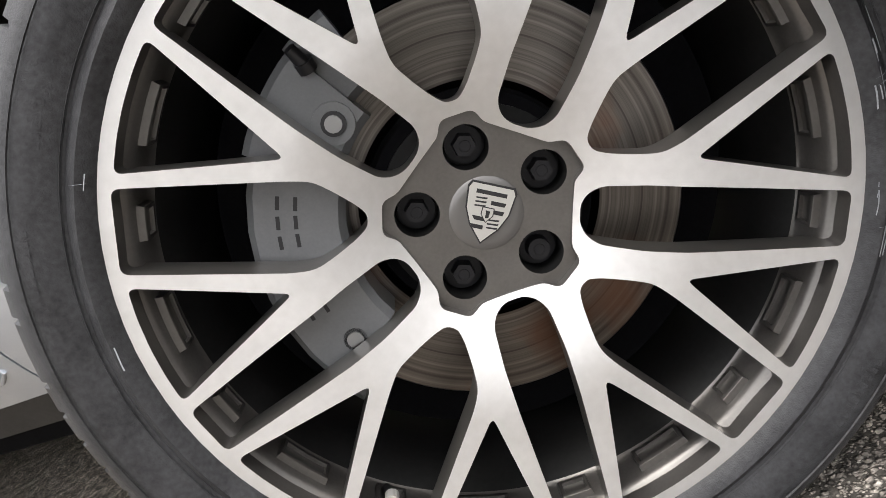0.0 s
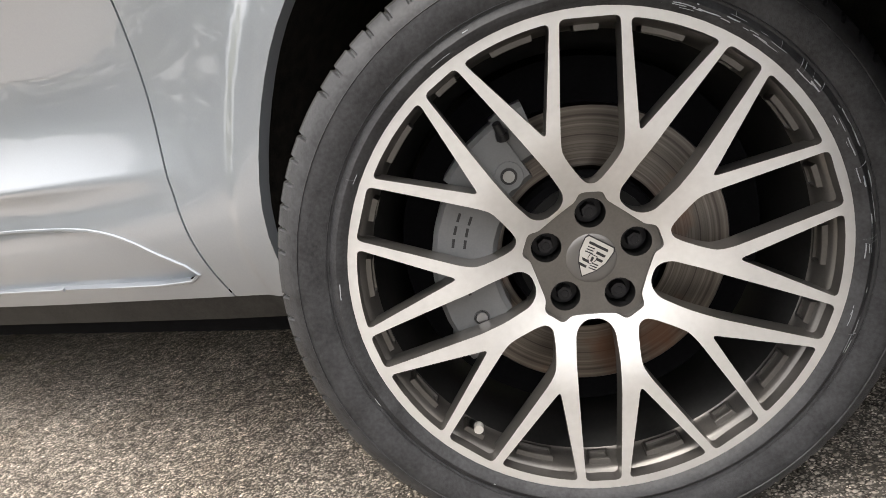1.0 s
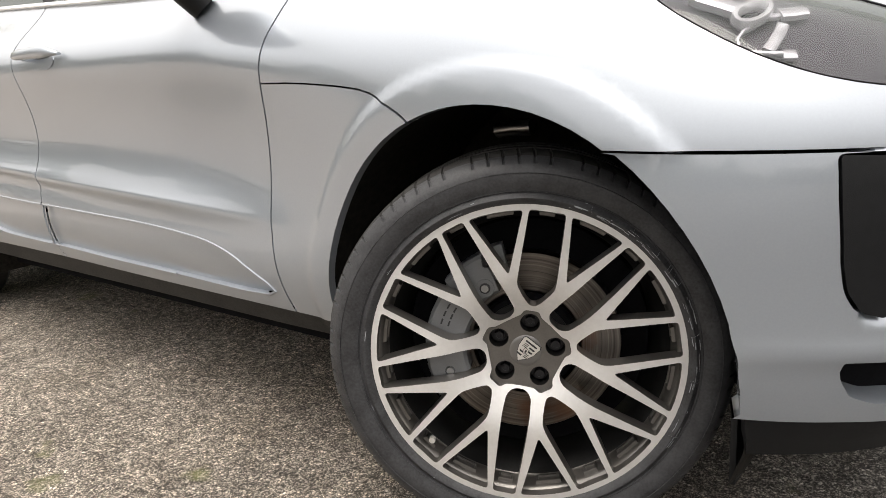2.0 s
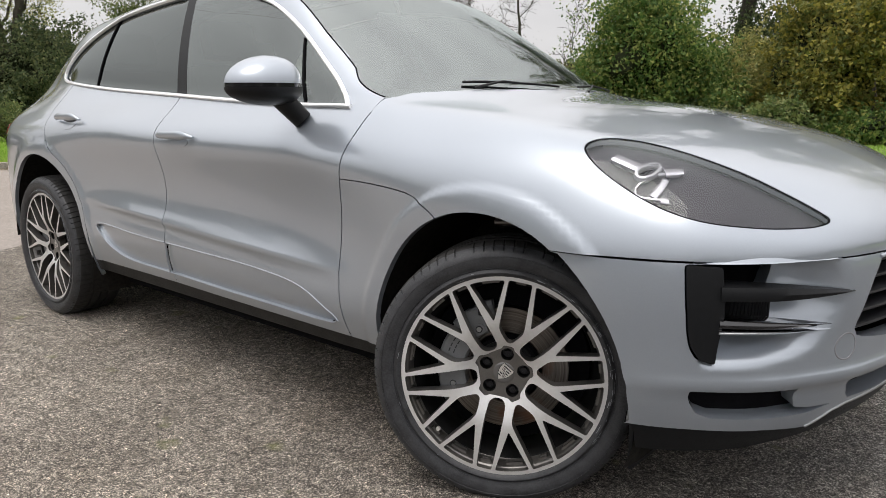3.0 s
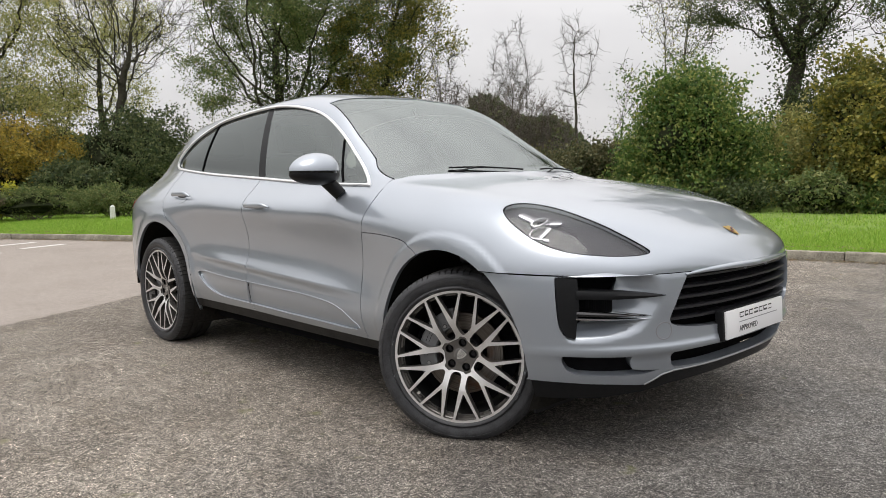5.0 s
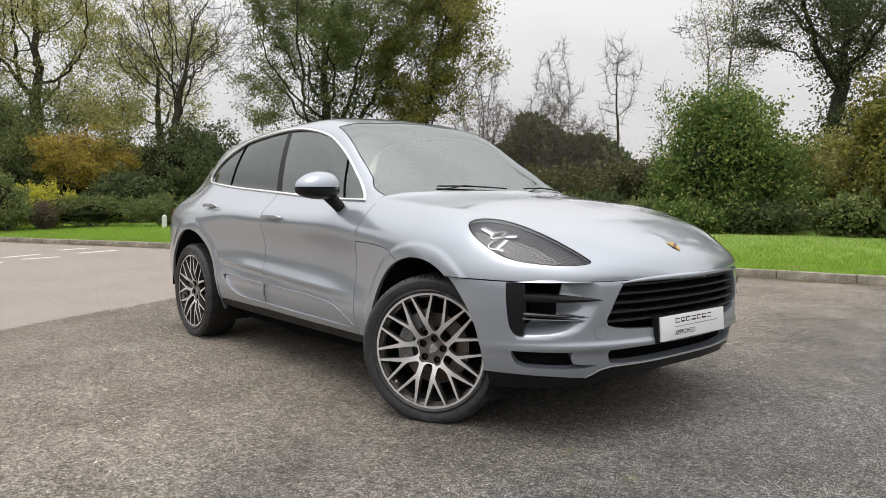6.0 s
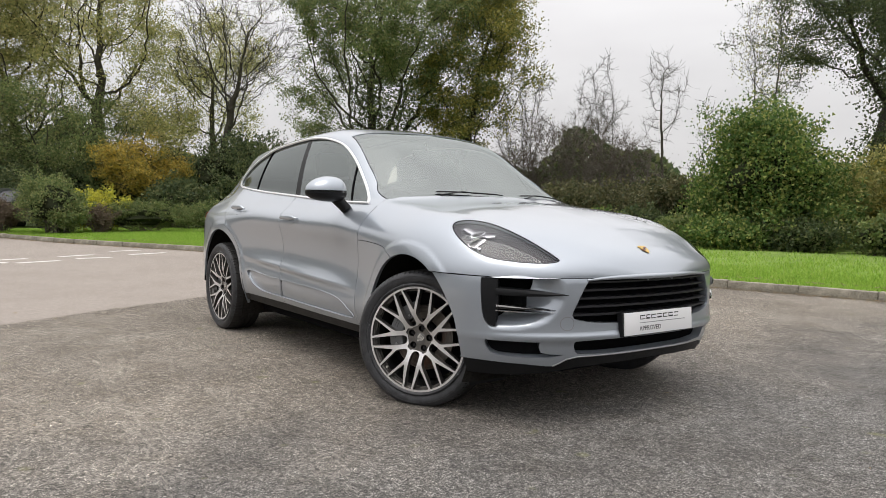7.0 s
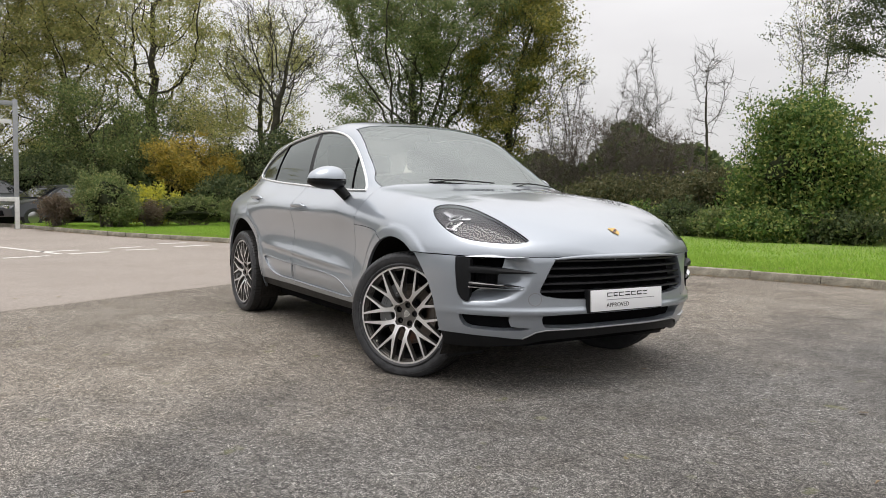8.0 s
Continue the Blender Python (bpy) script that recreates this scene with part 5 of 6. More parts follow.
def slat(z, half, y0, y1, lift, reach, owner, mat, label, sides=(0,), name="grille_slat", droop=0.0):
    """A bar across an opening that follows the bumper's plan, reach deep."""
    for s in ((-1, 1) if 0 not in sides else (0,)):
        bm = bmesh.new()
        ys = np.linspace(-y1, y1, 41) if s == 0 else np.linspace(y0, y1, 15)
        rings = []
        for y in ys:
            t = (abs(y) - y0) / (y1 - y0)
            zz = z + droop * t
            h = half * (1 - .0 * t)
            d = by_front([(abs(y), zz)])
            co, no = bumper_at(d)
            sg = (1 if y >= 0 else -1) if s == 0 else s
            p, n = co[0] * (1, sg, 1), no[0] * (1, sg, 0)
            p[1] = y if s == 0 else s * y
            rings.append([bm.verts.new(p + n * e + np.array([0, 0, hh])) for e, hh in ((lift - reach, -h * .5), (lift - .004, -h), (lift, -h * .4), (lift, h * .5), (lift - .006, h), (lift - reach, h))])
        for a, b in zip(rings, rings[1:]):
            for k in range(6):
                bm.faces.new((a[k], a[(k + 1) % 6], b[(k + 1) % 6], b[k]))
        bm.faces.new(rings[0]), bm.faces.new(rings[-1])
        part(name, bm, mat, owner, label)


for z, y1 in ((.690, .452), (.652, .474), (.613, .494), (.574, .512), (.535, .522)):
    slat(z, .0058, 0, y1, -.012, .05, bumper, BARBLACK, "black grille bar")
for s in (-1, 1):
    pillar = by_front([(.856, .706), (.859, .66), (.856, .56), (.850, .52), (.837, .488), (.817, .479), (.812, .60), (.812, .702)])
    skin("intake_blade", bumper_at, chamfered(pillar, .008), [], BLACK, bumper, s, "black upright blade at the intake's outer edge", depth=.05, lift=.003, step=.03)
    for k in range(14):
        bm = bmesh.new()
        co, no = bumper_at(by_front([(.722 + .0065 * k, .598)]))
        pt = (co[0] - no[0] * .06) * (1, s, 1)
        box(bm, (-.002, -.0012, -.024), (.012, .0012, .024), 0, Matrix.Translation(pt))
        part("intake_rib", bm, BLACK, bumper)
    # the two blades across the intake
    for name, zs, tip, half, mat, lift, label in (("intake_fin", (.644, .632), .547, .0155, BLACK, .012, "pointed black fin across the intake"),
                                                 ("light_strip", (.575, .560), .600, .009, GLOSS, .008, "slim running-light bar"),
                                                 ("light_strip_edge", (.5570, .5480), .600, .0048, CHROME, .010, "bright lower edge of the light bar"),
                                                 ("light_strip_top", (.5890, .5600), .605, .0018, CHROME, .006, "fine bright upper edge of the light bar")):
        bm = bmesh.new()
        rings = []
        for t in np.linspace(0, 1, 16):
            y = .818 + (tip - .818) * t
            z = zs[0] + (zs[1] - zs[0]) * t
            h = half * (1 - t**2.2 * .93)
            co, no = bumper_at(by_front([(y, z)]))
            p, n = co[0], no[0] * (1, 1, 0)
            out = lift * (1 - .6 * t)
            rings.append([bm.verts.new((p + n * e + np.array([0, 0, hh])) * (1, s, 1)) for e, hh in ((out - .07 * (1 - t) - .004, -h * .2), (out - .004, -h), (out, 0), (out - .006, h), (out - .07 * (1 - t) - .004, h * 1.2))])
        for a, b in zip(rings, rings[1:]):
            for k in range(5):
                bm.faces.new((a[k], a[(k + 1) % 5], b[(k + 1) % 5], b[k]))
        bm.faces.new(rings[0]), bm.faces.new(rings[-1])
        part(name, bm, mat, bumper, label)
    bm = bmesh.new()
    disc = [(.546 + .031 * math.cos(a), .497 + .032 * math.sin(a)) for a in np.linspace(0, 2 * math.pi, 33)[:-1]]
    trim_line(bm, bumper_at, by_front(disc), s, .0018, .001, True)
    part("sensor_cover", bm, LINE, bumper, "round silver cover in the bumper")
    bm = bmesh.new()
    box(bm, (.40, s * .70 - .12, .16), (.412, s * .70 + .12, .30), .004)
    part("air_guide", bm, BLACK, bumper, "black flexible flap ahead of the front wheel")

# number plate
bm = bmesh.new()
tilt_m = Matrix.Translation((.900, 0, .483)) @ Matrix.Rotation(radians(-3), 4, "Y")
box(bm, (-.006, -.26, -.0555), (.004, .26, .0555), .003, tilt_m)
plate_ob = part("number_plate", bm, WHITE, car, "white dealer show plate with dark print")
bm = bmesh.new()
box(bm, (-.04, -.27, -.062), (-.006, .27, .060), .006, tilt_m)
part("plate_holder", bm, BLACK, plate_ob)
bm = bmesh.new()


def stroke(y0, z0, y1, z1):
    a = [tilt_m @ Vector((.0048, y, z)) for y, z in ((y0, z0), (y1, z0), (y1, z1), (y0, z1))]
    bm.faces.new([bm.verts.new(v) for v in a])


# brand lettering as plain outlined bars
x = -.150
for k, w in enumerate((.046, .038, .046, .044, .044, .044, .042)):
    stroke(x, .040, x + w - .008, .035)
    stroke(x, .026 if k % 2 else .0225, x + w - .008, .0185 if k % 2 else .0185)
    if k in (0, 1, 2, 4, 5):
        stroke(x, .040, x + .006, .0185)
    x += w
part("brand_bars", bm, INK, plate_ob, "plain dark bars of the maker's name")
bm = bmesh.new()
stroke(-.155, .004, .200, .0005)
part("rule", bm, LINE, plate_ob)
txt = bpy.data.curves.new("approved", "FONT")
txt.body, txt.size, txt.space_character, txt.extrude = "APPROVED", .032, 1.04, .0004
t_ob = new("approved_text", txt)
t_mesh = bpy.data.meshes.new_from_object(t_ob.evaluated_get(bpy.context.evaluated_depsgraph_get()))
bpy.data.objects.remove(t_ob)
t_mesh.materials.clear()
t_mesh.materials.append(INK)
t_mesh.transform(tilt_m @ Matrix(((0, 0, 1, .0048), (1, 0, 0, -.155), (0, 1, 0, -.036), (0, 0, 0, 1))))
word = new("approved_text", t_mesh)
word.parent = plate_ob

# bonnet badge
co, no = body_at(by_width([(.792, .002)]))
n = Vector((no[0][0], 0, no[0][2])).normalized()
fwd = Vector((n.z, 0, -n.x))
o = Vector((.792, 0, co[0][2])) + n * .002
bm = bmesh.new()
shield = [(-.026, -.030), (.026, -.030), (.029, -.022), (.026, .004), (.016, .024), (0, .038), (-.016, .024), (-.026, .004), (-.029, -.022)]
for k, (sc, mat, h) in enumerate(((1, 0, .0), (.88, 0, .0015), (.24, 1, .003))):
    bm.faces.new([bm.verts.new(o + Vector((0, x, 0)) * sc + fwd * z * sc + n * h) for x, z in shield]).material_index = mat
for y0, z0 in ((.014, -.010), (-.014, .010)):
    bm.faces.new([bm.verts.new(o + Vector((0, y0 + a, 0)) + fwd * (z0 + b) + n * .0025) for a, b in ((-.009, -.006), (.009, -.006), (.009, .006), (-.009, .006))]).material_index = 2
part("badge", bm, [GOLD, INK, BADGERED], car, "small gold shield badge on the bonnet")

# inner dark body, floor and arch liners
bm = bmesh.new()
plan = [(.62, .40), (.58, .56), (.46, .74), (.44, .56), (-.38, .56), (-.40, .76), (-2.33, .76), (-2.35, .60), (-3.28, .60), (-3.30, .80), (-3.62, .6)]
plan = [(x, -y) for x, y in plan] + [(x, y) for x, y in reversed(plan)]
low_row, top_row = [bm.verts.new((x, y, .205 if -3 < x < .3 else .222)) for x, y in plan], [bm.verts.new((x, y, .30)) for x, y in plan]
bm.faces.new(low_row), bm.faces.new(top_row)
for k in range(len(plan)):
    j = (k + 1) % len(plan)
    bm.faces.new((low_row[k], low_row[j], top_row[j], top_row[k]))
part("underbody", bm, MATT, car, "", False)
for ax, az, rx, rz in ARCHES:
    for s in (-1, 1):
        bm = bmesh.new()
        arc = np.linspace(-.42, math.pi + (.42 if ax > -1 else .02), 30)
        rows = [[bm.verts.new((ax + (rx + .012) * k * math.cos(a), s * min(y, .925 - .30 * max(0, ax + rx * math.cos(a) - .20)), az + (rz + .010) * k * math.sin(a))) for a in arc] for y, k in ((.925, 1.0), (.80, 1.02), (.56, 1.02), (.555, .02))]
        for a, b in zip(rows, rows[1:]):
            for k in range(len(arc) - 1):
                bm.faces.new((a[k], a[k + 1], b[k + 1], b[k]))
        part("arch_liner", bm, LINER, car, "rough black lining inside the wheel arch")
for s in (-1, 1):
    inner = np.concatenate([by_height([(-3.6, .40), (-3.6, .98), (-2.9, 1.14), (-1.6, 1.07), (-.62, 1.02), (-.3, .95), (.2, .88), (.2, .40)])])
    skin("inner_panel", body_at, inner, [arch_hole(0, 1.04), arch_hole(1, 1.04)], MATT, car, s, "", lift=-.035, depth=.002, step=.08)
bm = bmesh.new()
tube(bm, [(-.10, -.70, .72), (-.06, -.70, .724), (-.02, -.70, .725)], .016, 12)
part("spring_strut", bm, STEEL, car, "pale strut end inside the wheel arch")

# cabin
bm = bmesh.new()
box(bm, (-1.05, -.68, .78), (-.52, .68, 1.02), .05)
part("dashboard", bm, LEATHER, car, "black dashboard")
bm = bmesh.new()
ring = [Vector((-1.02 + .05 * math.sin(a) * .9, -.37 + .185 * math.cos(a), .985 + .175 * math.sin(a))) for a in np.linspace(0, 2 * math.pi, 33)[:-1]]
tube(bm, ring + ring[:1], .015, 8)
cylinder(bm, .065, .075, (-1.03, -.37, .985), (-.99, -.37, .975), 20)
tube(bm, [(-1.0, -.55, .985), (-1.02, -.37, .98), (-1.0, -.19, .985)], .014, 8)
tube(bm, [(-1.0, -.37, .98), (-.80, -.37, .92)], .03, 8)
part("steering_wheel", bm, LEATHER, car, "black three-spoke steering wheel")
for xs, ys in ((-1.50, (-.37, .37)), (-2.40, (-.40, .40))):
    for y in ys:
        bm = bmesh.new()
        box(bm, (xs - .28, y - .25, .52), (xs + .28, y + .25, .70), .06)
        box(bm, (-.08, -.24, 0), (.08, .24, .62), .06, Matrix.Translation((xs - .26, y, .64)) @ Matrix.Rotation(radians(-18), 4, "Y"))
        box(bm, (-.05, -.13, .64), (.05, .13, .82), .04, Matrix.Translation((xs - .26, y, .64)) @ Matrix.Rotation(radians(-14), 4, "Y"))
        part("seat", bm, LEATHER, car, "black leather seat with headrest")
bm = bmesh.new()
box(bm, (-3.3, -.62, .55), (-2.75, .62, .95), .04)
box(bm, (-2.95, -.66, .30), (-.6, .66, .40), .02)
part("cabin_floor", bm, MATT, car)
bm = bmesh.new()
box(bm, (-1.20, -.12, 1.37), (-1.165, .12, 1.44), .012)
tube(bm, [(-1.17, 0, 1.44), (-1.20, 0, 1.50)], .01, 6)
part("rear_view_mirror", bm, LEATHER, car, "dark interior mirror and sensor pod")

# wheels: the front pair steered to the left
STEER = 29.1
TURNED = (.076, .9115, .3437)
build_wheel("front_wheel", car, pose(TURNED[0], -TURNED[1], TURNED[2], -.7, 0, STEER), 79.8, 5)
build_wheel("rear_wheel", car, pose(-2.807, -.950, .352, 0, 0, 0), 52, 6)
build_wheel("front_wheel", car, pose(-.08, .905, TURNED[2], 0, 0, 180 + STEER - 3), 20, 7)
build_wheel("rear_wheel", car, pose(-2.807, .950, .352, 0, 0, 180), 10, 8)

# ---- planting ----
def leaf_material(name, colours, rough=0.55):
    m = bpy.data.materials.new(name)
    m.use_nodes = True
    n, l = m.node_tree.nodes, m.node_tree.links
    p, geo, ramp = n["Principled BSDF"], n.new("ShaderNodeNewGeometry"), n.new("ShaderNodeValToRGB")
    ramp.color_ramp.elements[0].color, ramp.color_ramp.elements[1].color = (*colours[0], 1), (*colours[-1], 1)
    for k, c in enumerate(colours[1:-1]):
        ramp.color_ramp.elements.new((k + 1) / (len(colours) - 1)).color = (*c, 1)
    l.new(geo.outputs["Random Per Island"], ramp.inputs["Fac"])
    l.new(ramp.outputs["Color"], p.inputs["Base Color"])
    p.inputs["Roughness"].default_value = rough
    p.inputs["Specular IOR Level"].default_value = 0.25
    glow, mix = n.new("ShaderNodeBsdfTranslucent"), n.new("ShaderNodeMixShader")
    l.new(ramp.outputs["Color"], glow.inputs["Color"])
    mix.inputs["Fac"].default_value = 0.42
    l.new(p.outputs[0], mix.inputs[1]), l.new(glow.outputs[0], mix.inputs[2])
    l.new(mix.outputs[0], n["Material Output"].inputs["Surface"])
    return m


GREEN = leaf_material("green_leaves", [(.085, .125, .046), (.135, .185, .064), (.20, .245, .088), (.30, .30, .12)])
DARKLEAF = leaf_material("dark_leaves", [(.045, .07, .03), (.075, .105, .044), (.11, .14, .058), (.19, .20, .085)])
OLIVE = leaf_material("olive_leaves", [(.19, .215, .078), (.30, .315, .11), (.41, .40, .145), (.52, .46, .18)])
YELLOWING = leaf_material("yellowing_leaves", [(.090, .115, .032), (.16, .175, .045), (.26, .24, .06), (.40, .34, .07)])
AUTUMN = leaf_material("autumn_leaves", [(.20, .19, .05), (.38, .30, .06), (.54, .38, .07), (.25, .24, .07)])
YELLOW = leaf_material("yellow_leaves", [(.52, .50, .05), (.62, .57, .07), (.42, .43, .07), (.24, .28, .07)])
BRIGHT = leaf_material("shrub_leaves", [(.060, .115, .032), (.10, .175, .046), (.18, .245, .066), (.38, .38, .12)])
BRAMBLE = leaf_material("bramble_leaves", [(.055, .070, .034), (.09, .10, .045), (.14, .125, .06), (.20, .19, .10)])
BROWNLEAF = leaf_material("dry_leaves", [(.16, .12, .07), (.25, .18, .105), (.32, .235, .145), (.18, .16, .08)])
DEADLEAF = leaf_material("dead_leaves", [(.11, .085, .062), (.16, .12, .085), (.20, .15, .11), (.11, .10, .06)])
BRUSH = leaf_material("brush", [(.065, .055, .042), (.095, .078, .058), (.12, .10, .07), (.07, .07, .04)])
GRASS = leaf_material("grass_blades", [(.15, .28, .035), (.23, .40, .05), (.31, .48, .07), (.40, .50, .12)], 0.6)
BARK = material("bark", (0.055, 0.048, 0.040), 0.95, vary=0.4, scale=8, bump=0.7, bump_scale=40, tint=(0.085, 0.082, 0.060), spec=0.1)
TWIG = material("twig_bark", (0.12, 0.10, 0.085), 0.9, vary=0.3, scale=10)
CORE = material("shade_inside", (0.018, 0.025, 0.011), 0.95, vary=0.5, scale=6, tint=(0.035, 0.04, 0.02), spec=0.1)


def mesh_of(name, verts, faces, mat, parent, label="", smooth=False):
    me = bpy.data.meshes.new(name)
    verts, faces = np.asarray(verts, np.float32), np.asarray(faces, np.int32)
    k = faces.shape[1]
    me.vertices.add(len(verts)), me.loops.add(faces.size), me.polygons.add(len(faces))
    me.vertices.foreach_set("co", verts.ravel())
    me.loops.foreach_set("vertex_index", faces.ravel())
    me.polygons.foreach_set("loop_start", np.arange(0, faces.size, k, dtype=np.int32))
    me.update(calc_edges=True)
    me.materials.append(mat)
    if smooth:
        me.shade_smooth()
    ob = new(name, me)
    ob.parent = parent
    return tagged(ob, label)


def leaf_cards(centres, size, rs, droop=0.3, simple=False):
    """Small folded leaves at random turns: verts and triangle faces."""
    n = len(centres)
    a = rs.normal(size=(n, 3))
    a[:, 2] -= droop
    a /= np.linalg.norm(a, axis=1, keepdims=True)
    b = np.cross(a, rs.normal(size=(n, 3)))
    b /= np.linalg.norm(b, axis=1, keepdims=True)
    c = np.cross(a, b)
    s = size * rs.uniform(.6, 1.25, size=(n, 1))
    if simple:
        verts = np.stack([centres - a * s * .55, centres + a * s * .35 + b * s * .42, centres + a * s * .35 - b * s * .42], 1).reshape(-1, 3)
        return verts, np.arange(3 * n).reshape(-1, 3)
    base, tip = centres - a * s * .5, centres + a * s * .5
    left, right = centres + b * s * .33 + c * s * .10, centres - b * s * .33 + c * s * .10
    verts = np.stack([base, left, tip, right], 1).reshape(-1, 3)
    i = np.arange(n)[:, None] * 4
    return verts, np.concatenate([i + [0, 1, 2], i + [0, 2, 3]], 1).reshape(-1, 3)


def grown(feet, crowns, step, rng, bole, lean, wander):
    """Branch skeleton: shoots climb from the feet and share out the room inside the crowns. Gives places and parents."""
    pts, up = [], []
    heads = []
    for f in feet:
        p, last = np.array(f, float), -1
        n = max(2, int(bole / step))
        d = np.array((lean[0] + rng.normal() * .07 * (len(feet) > 1), lean[1] + rng.normal() * .07 * (len(feet) > 1), 1.0))
        for k in range(n):
            pts.append(p.copy()), up.append(last)
            last = len(pts) - 1
            d = d + rng.normal(size=3) * (.10, .10, 0)
            p = p + d / np.linalg.norm(d) * step
        heads.append(last)
    goal = []
    for cx, cy, cz, rx, rz, n in crowns:
        d = rng.normal(size=(n, 3))
        d /= np.linalg.norm(d, axis=1, keepdims=True)
        goal.append(np.array((cx, cy, cz)) + d * (rng.random_sample((n, 1)) ** (1 / 2.2)) * (rx, rx, rz))
    goal = np.concatenate(goal)
    nodes = np.array(pts)
    dist = np.full(len(goal), 1e9)
    near = np.zeros(len(goal), int)
    fresh = np.arange(len(nodes))
    alive = np.ones(len(goal), bool)
    for _ in range(110):
        gap = np.linalg.norm(goal[:, None] - nodes[fresh][None], axis=2)
        k = gap.argmin(1)
        best = gap[np.arange(len(goal)), k]
        closer = best < dist
        dist[closer], near[closer] = best[closer], fresh[k[closer]]
        alive &= dist > step * 1.5
        if not alive.any():
            break
        d = goal[alive] - nodes[near[alive]]
        d /= np.linalg.norm(d, axis=1, keepdims=True)
        pull = np.zeros((len(nodes), 3))
        np.add.at(pull, near[alive], d)
        ids = np.unique(near[alive])
        v = pull[ids] / np.maximum(np.linalg.norm(pull[ids], axis=1, keepdims=True), 1e-6) + rng.normal(size=(len(ids), 3)) * wander + (0, 0, .06)
        p = nodes[ids] + v / np.linalg.norm(v, axis=1, keepdims=True) * step
        free = np.array([np.linalg.norm(nodes - q, axis=1).min() > step * .35 for q in p])
        if not free.any():
            alive[np.isin(near, ids)] = False
            continue
        fresh = np.arange(len(nodes), len(nodes) + free.sum())
        up += list(ids[free])
        nodes = np.concatenate([nodes, p[free]])
    return nodes, np.array(up)


def prisms(p0, p1, r0, r1, seg):
    """Tapered sticks from p0 to p1: verts and four-sided faces."""
    n = len(p0)
    along = p1 - p0
    along = along / np.maximum(np.linalg.norm(along, axis=1, keepdims=True), 1e-6)
    side = np.cross(along, (.31, .87, .23))
    side /= np.maximum(np.linalg.norm(side, axis=1, keepdims=True), 1e-6)
    top = np.cross(along, side)
    a = np.arange(seg) * 2 * math.pi / seg
    ring = np.cos(a)[None, :, None] * side[:, None] + np.sin(a)[None, :, None] * top[:, None]
    verts = np.stack([p0[:, None] + ring * r0[:, None, None], (p1 + along * (r1 * .5)[:, None])[:, None] + ring * r1[:, None, None]], 1).reshape(-1, 3)
    k = np.arange(seg)
    face = np.stack([k, (k + 1) % seg, seg + (k + 1) % seg, seg + k], -1)
    return verts, (np.arange(n)[:, None, None] * 2 * seg + face[None]).reshape(-1, 4)


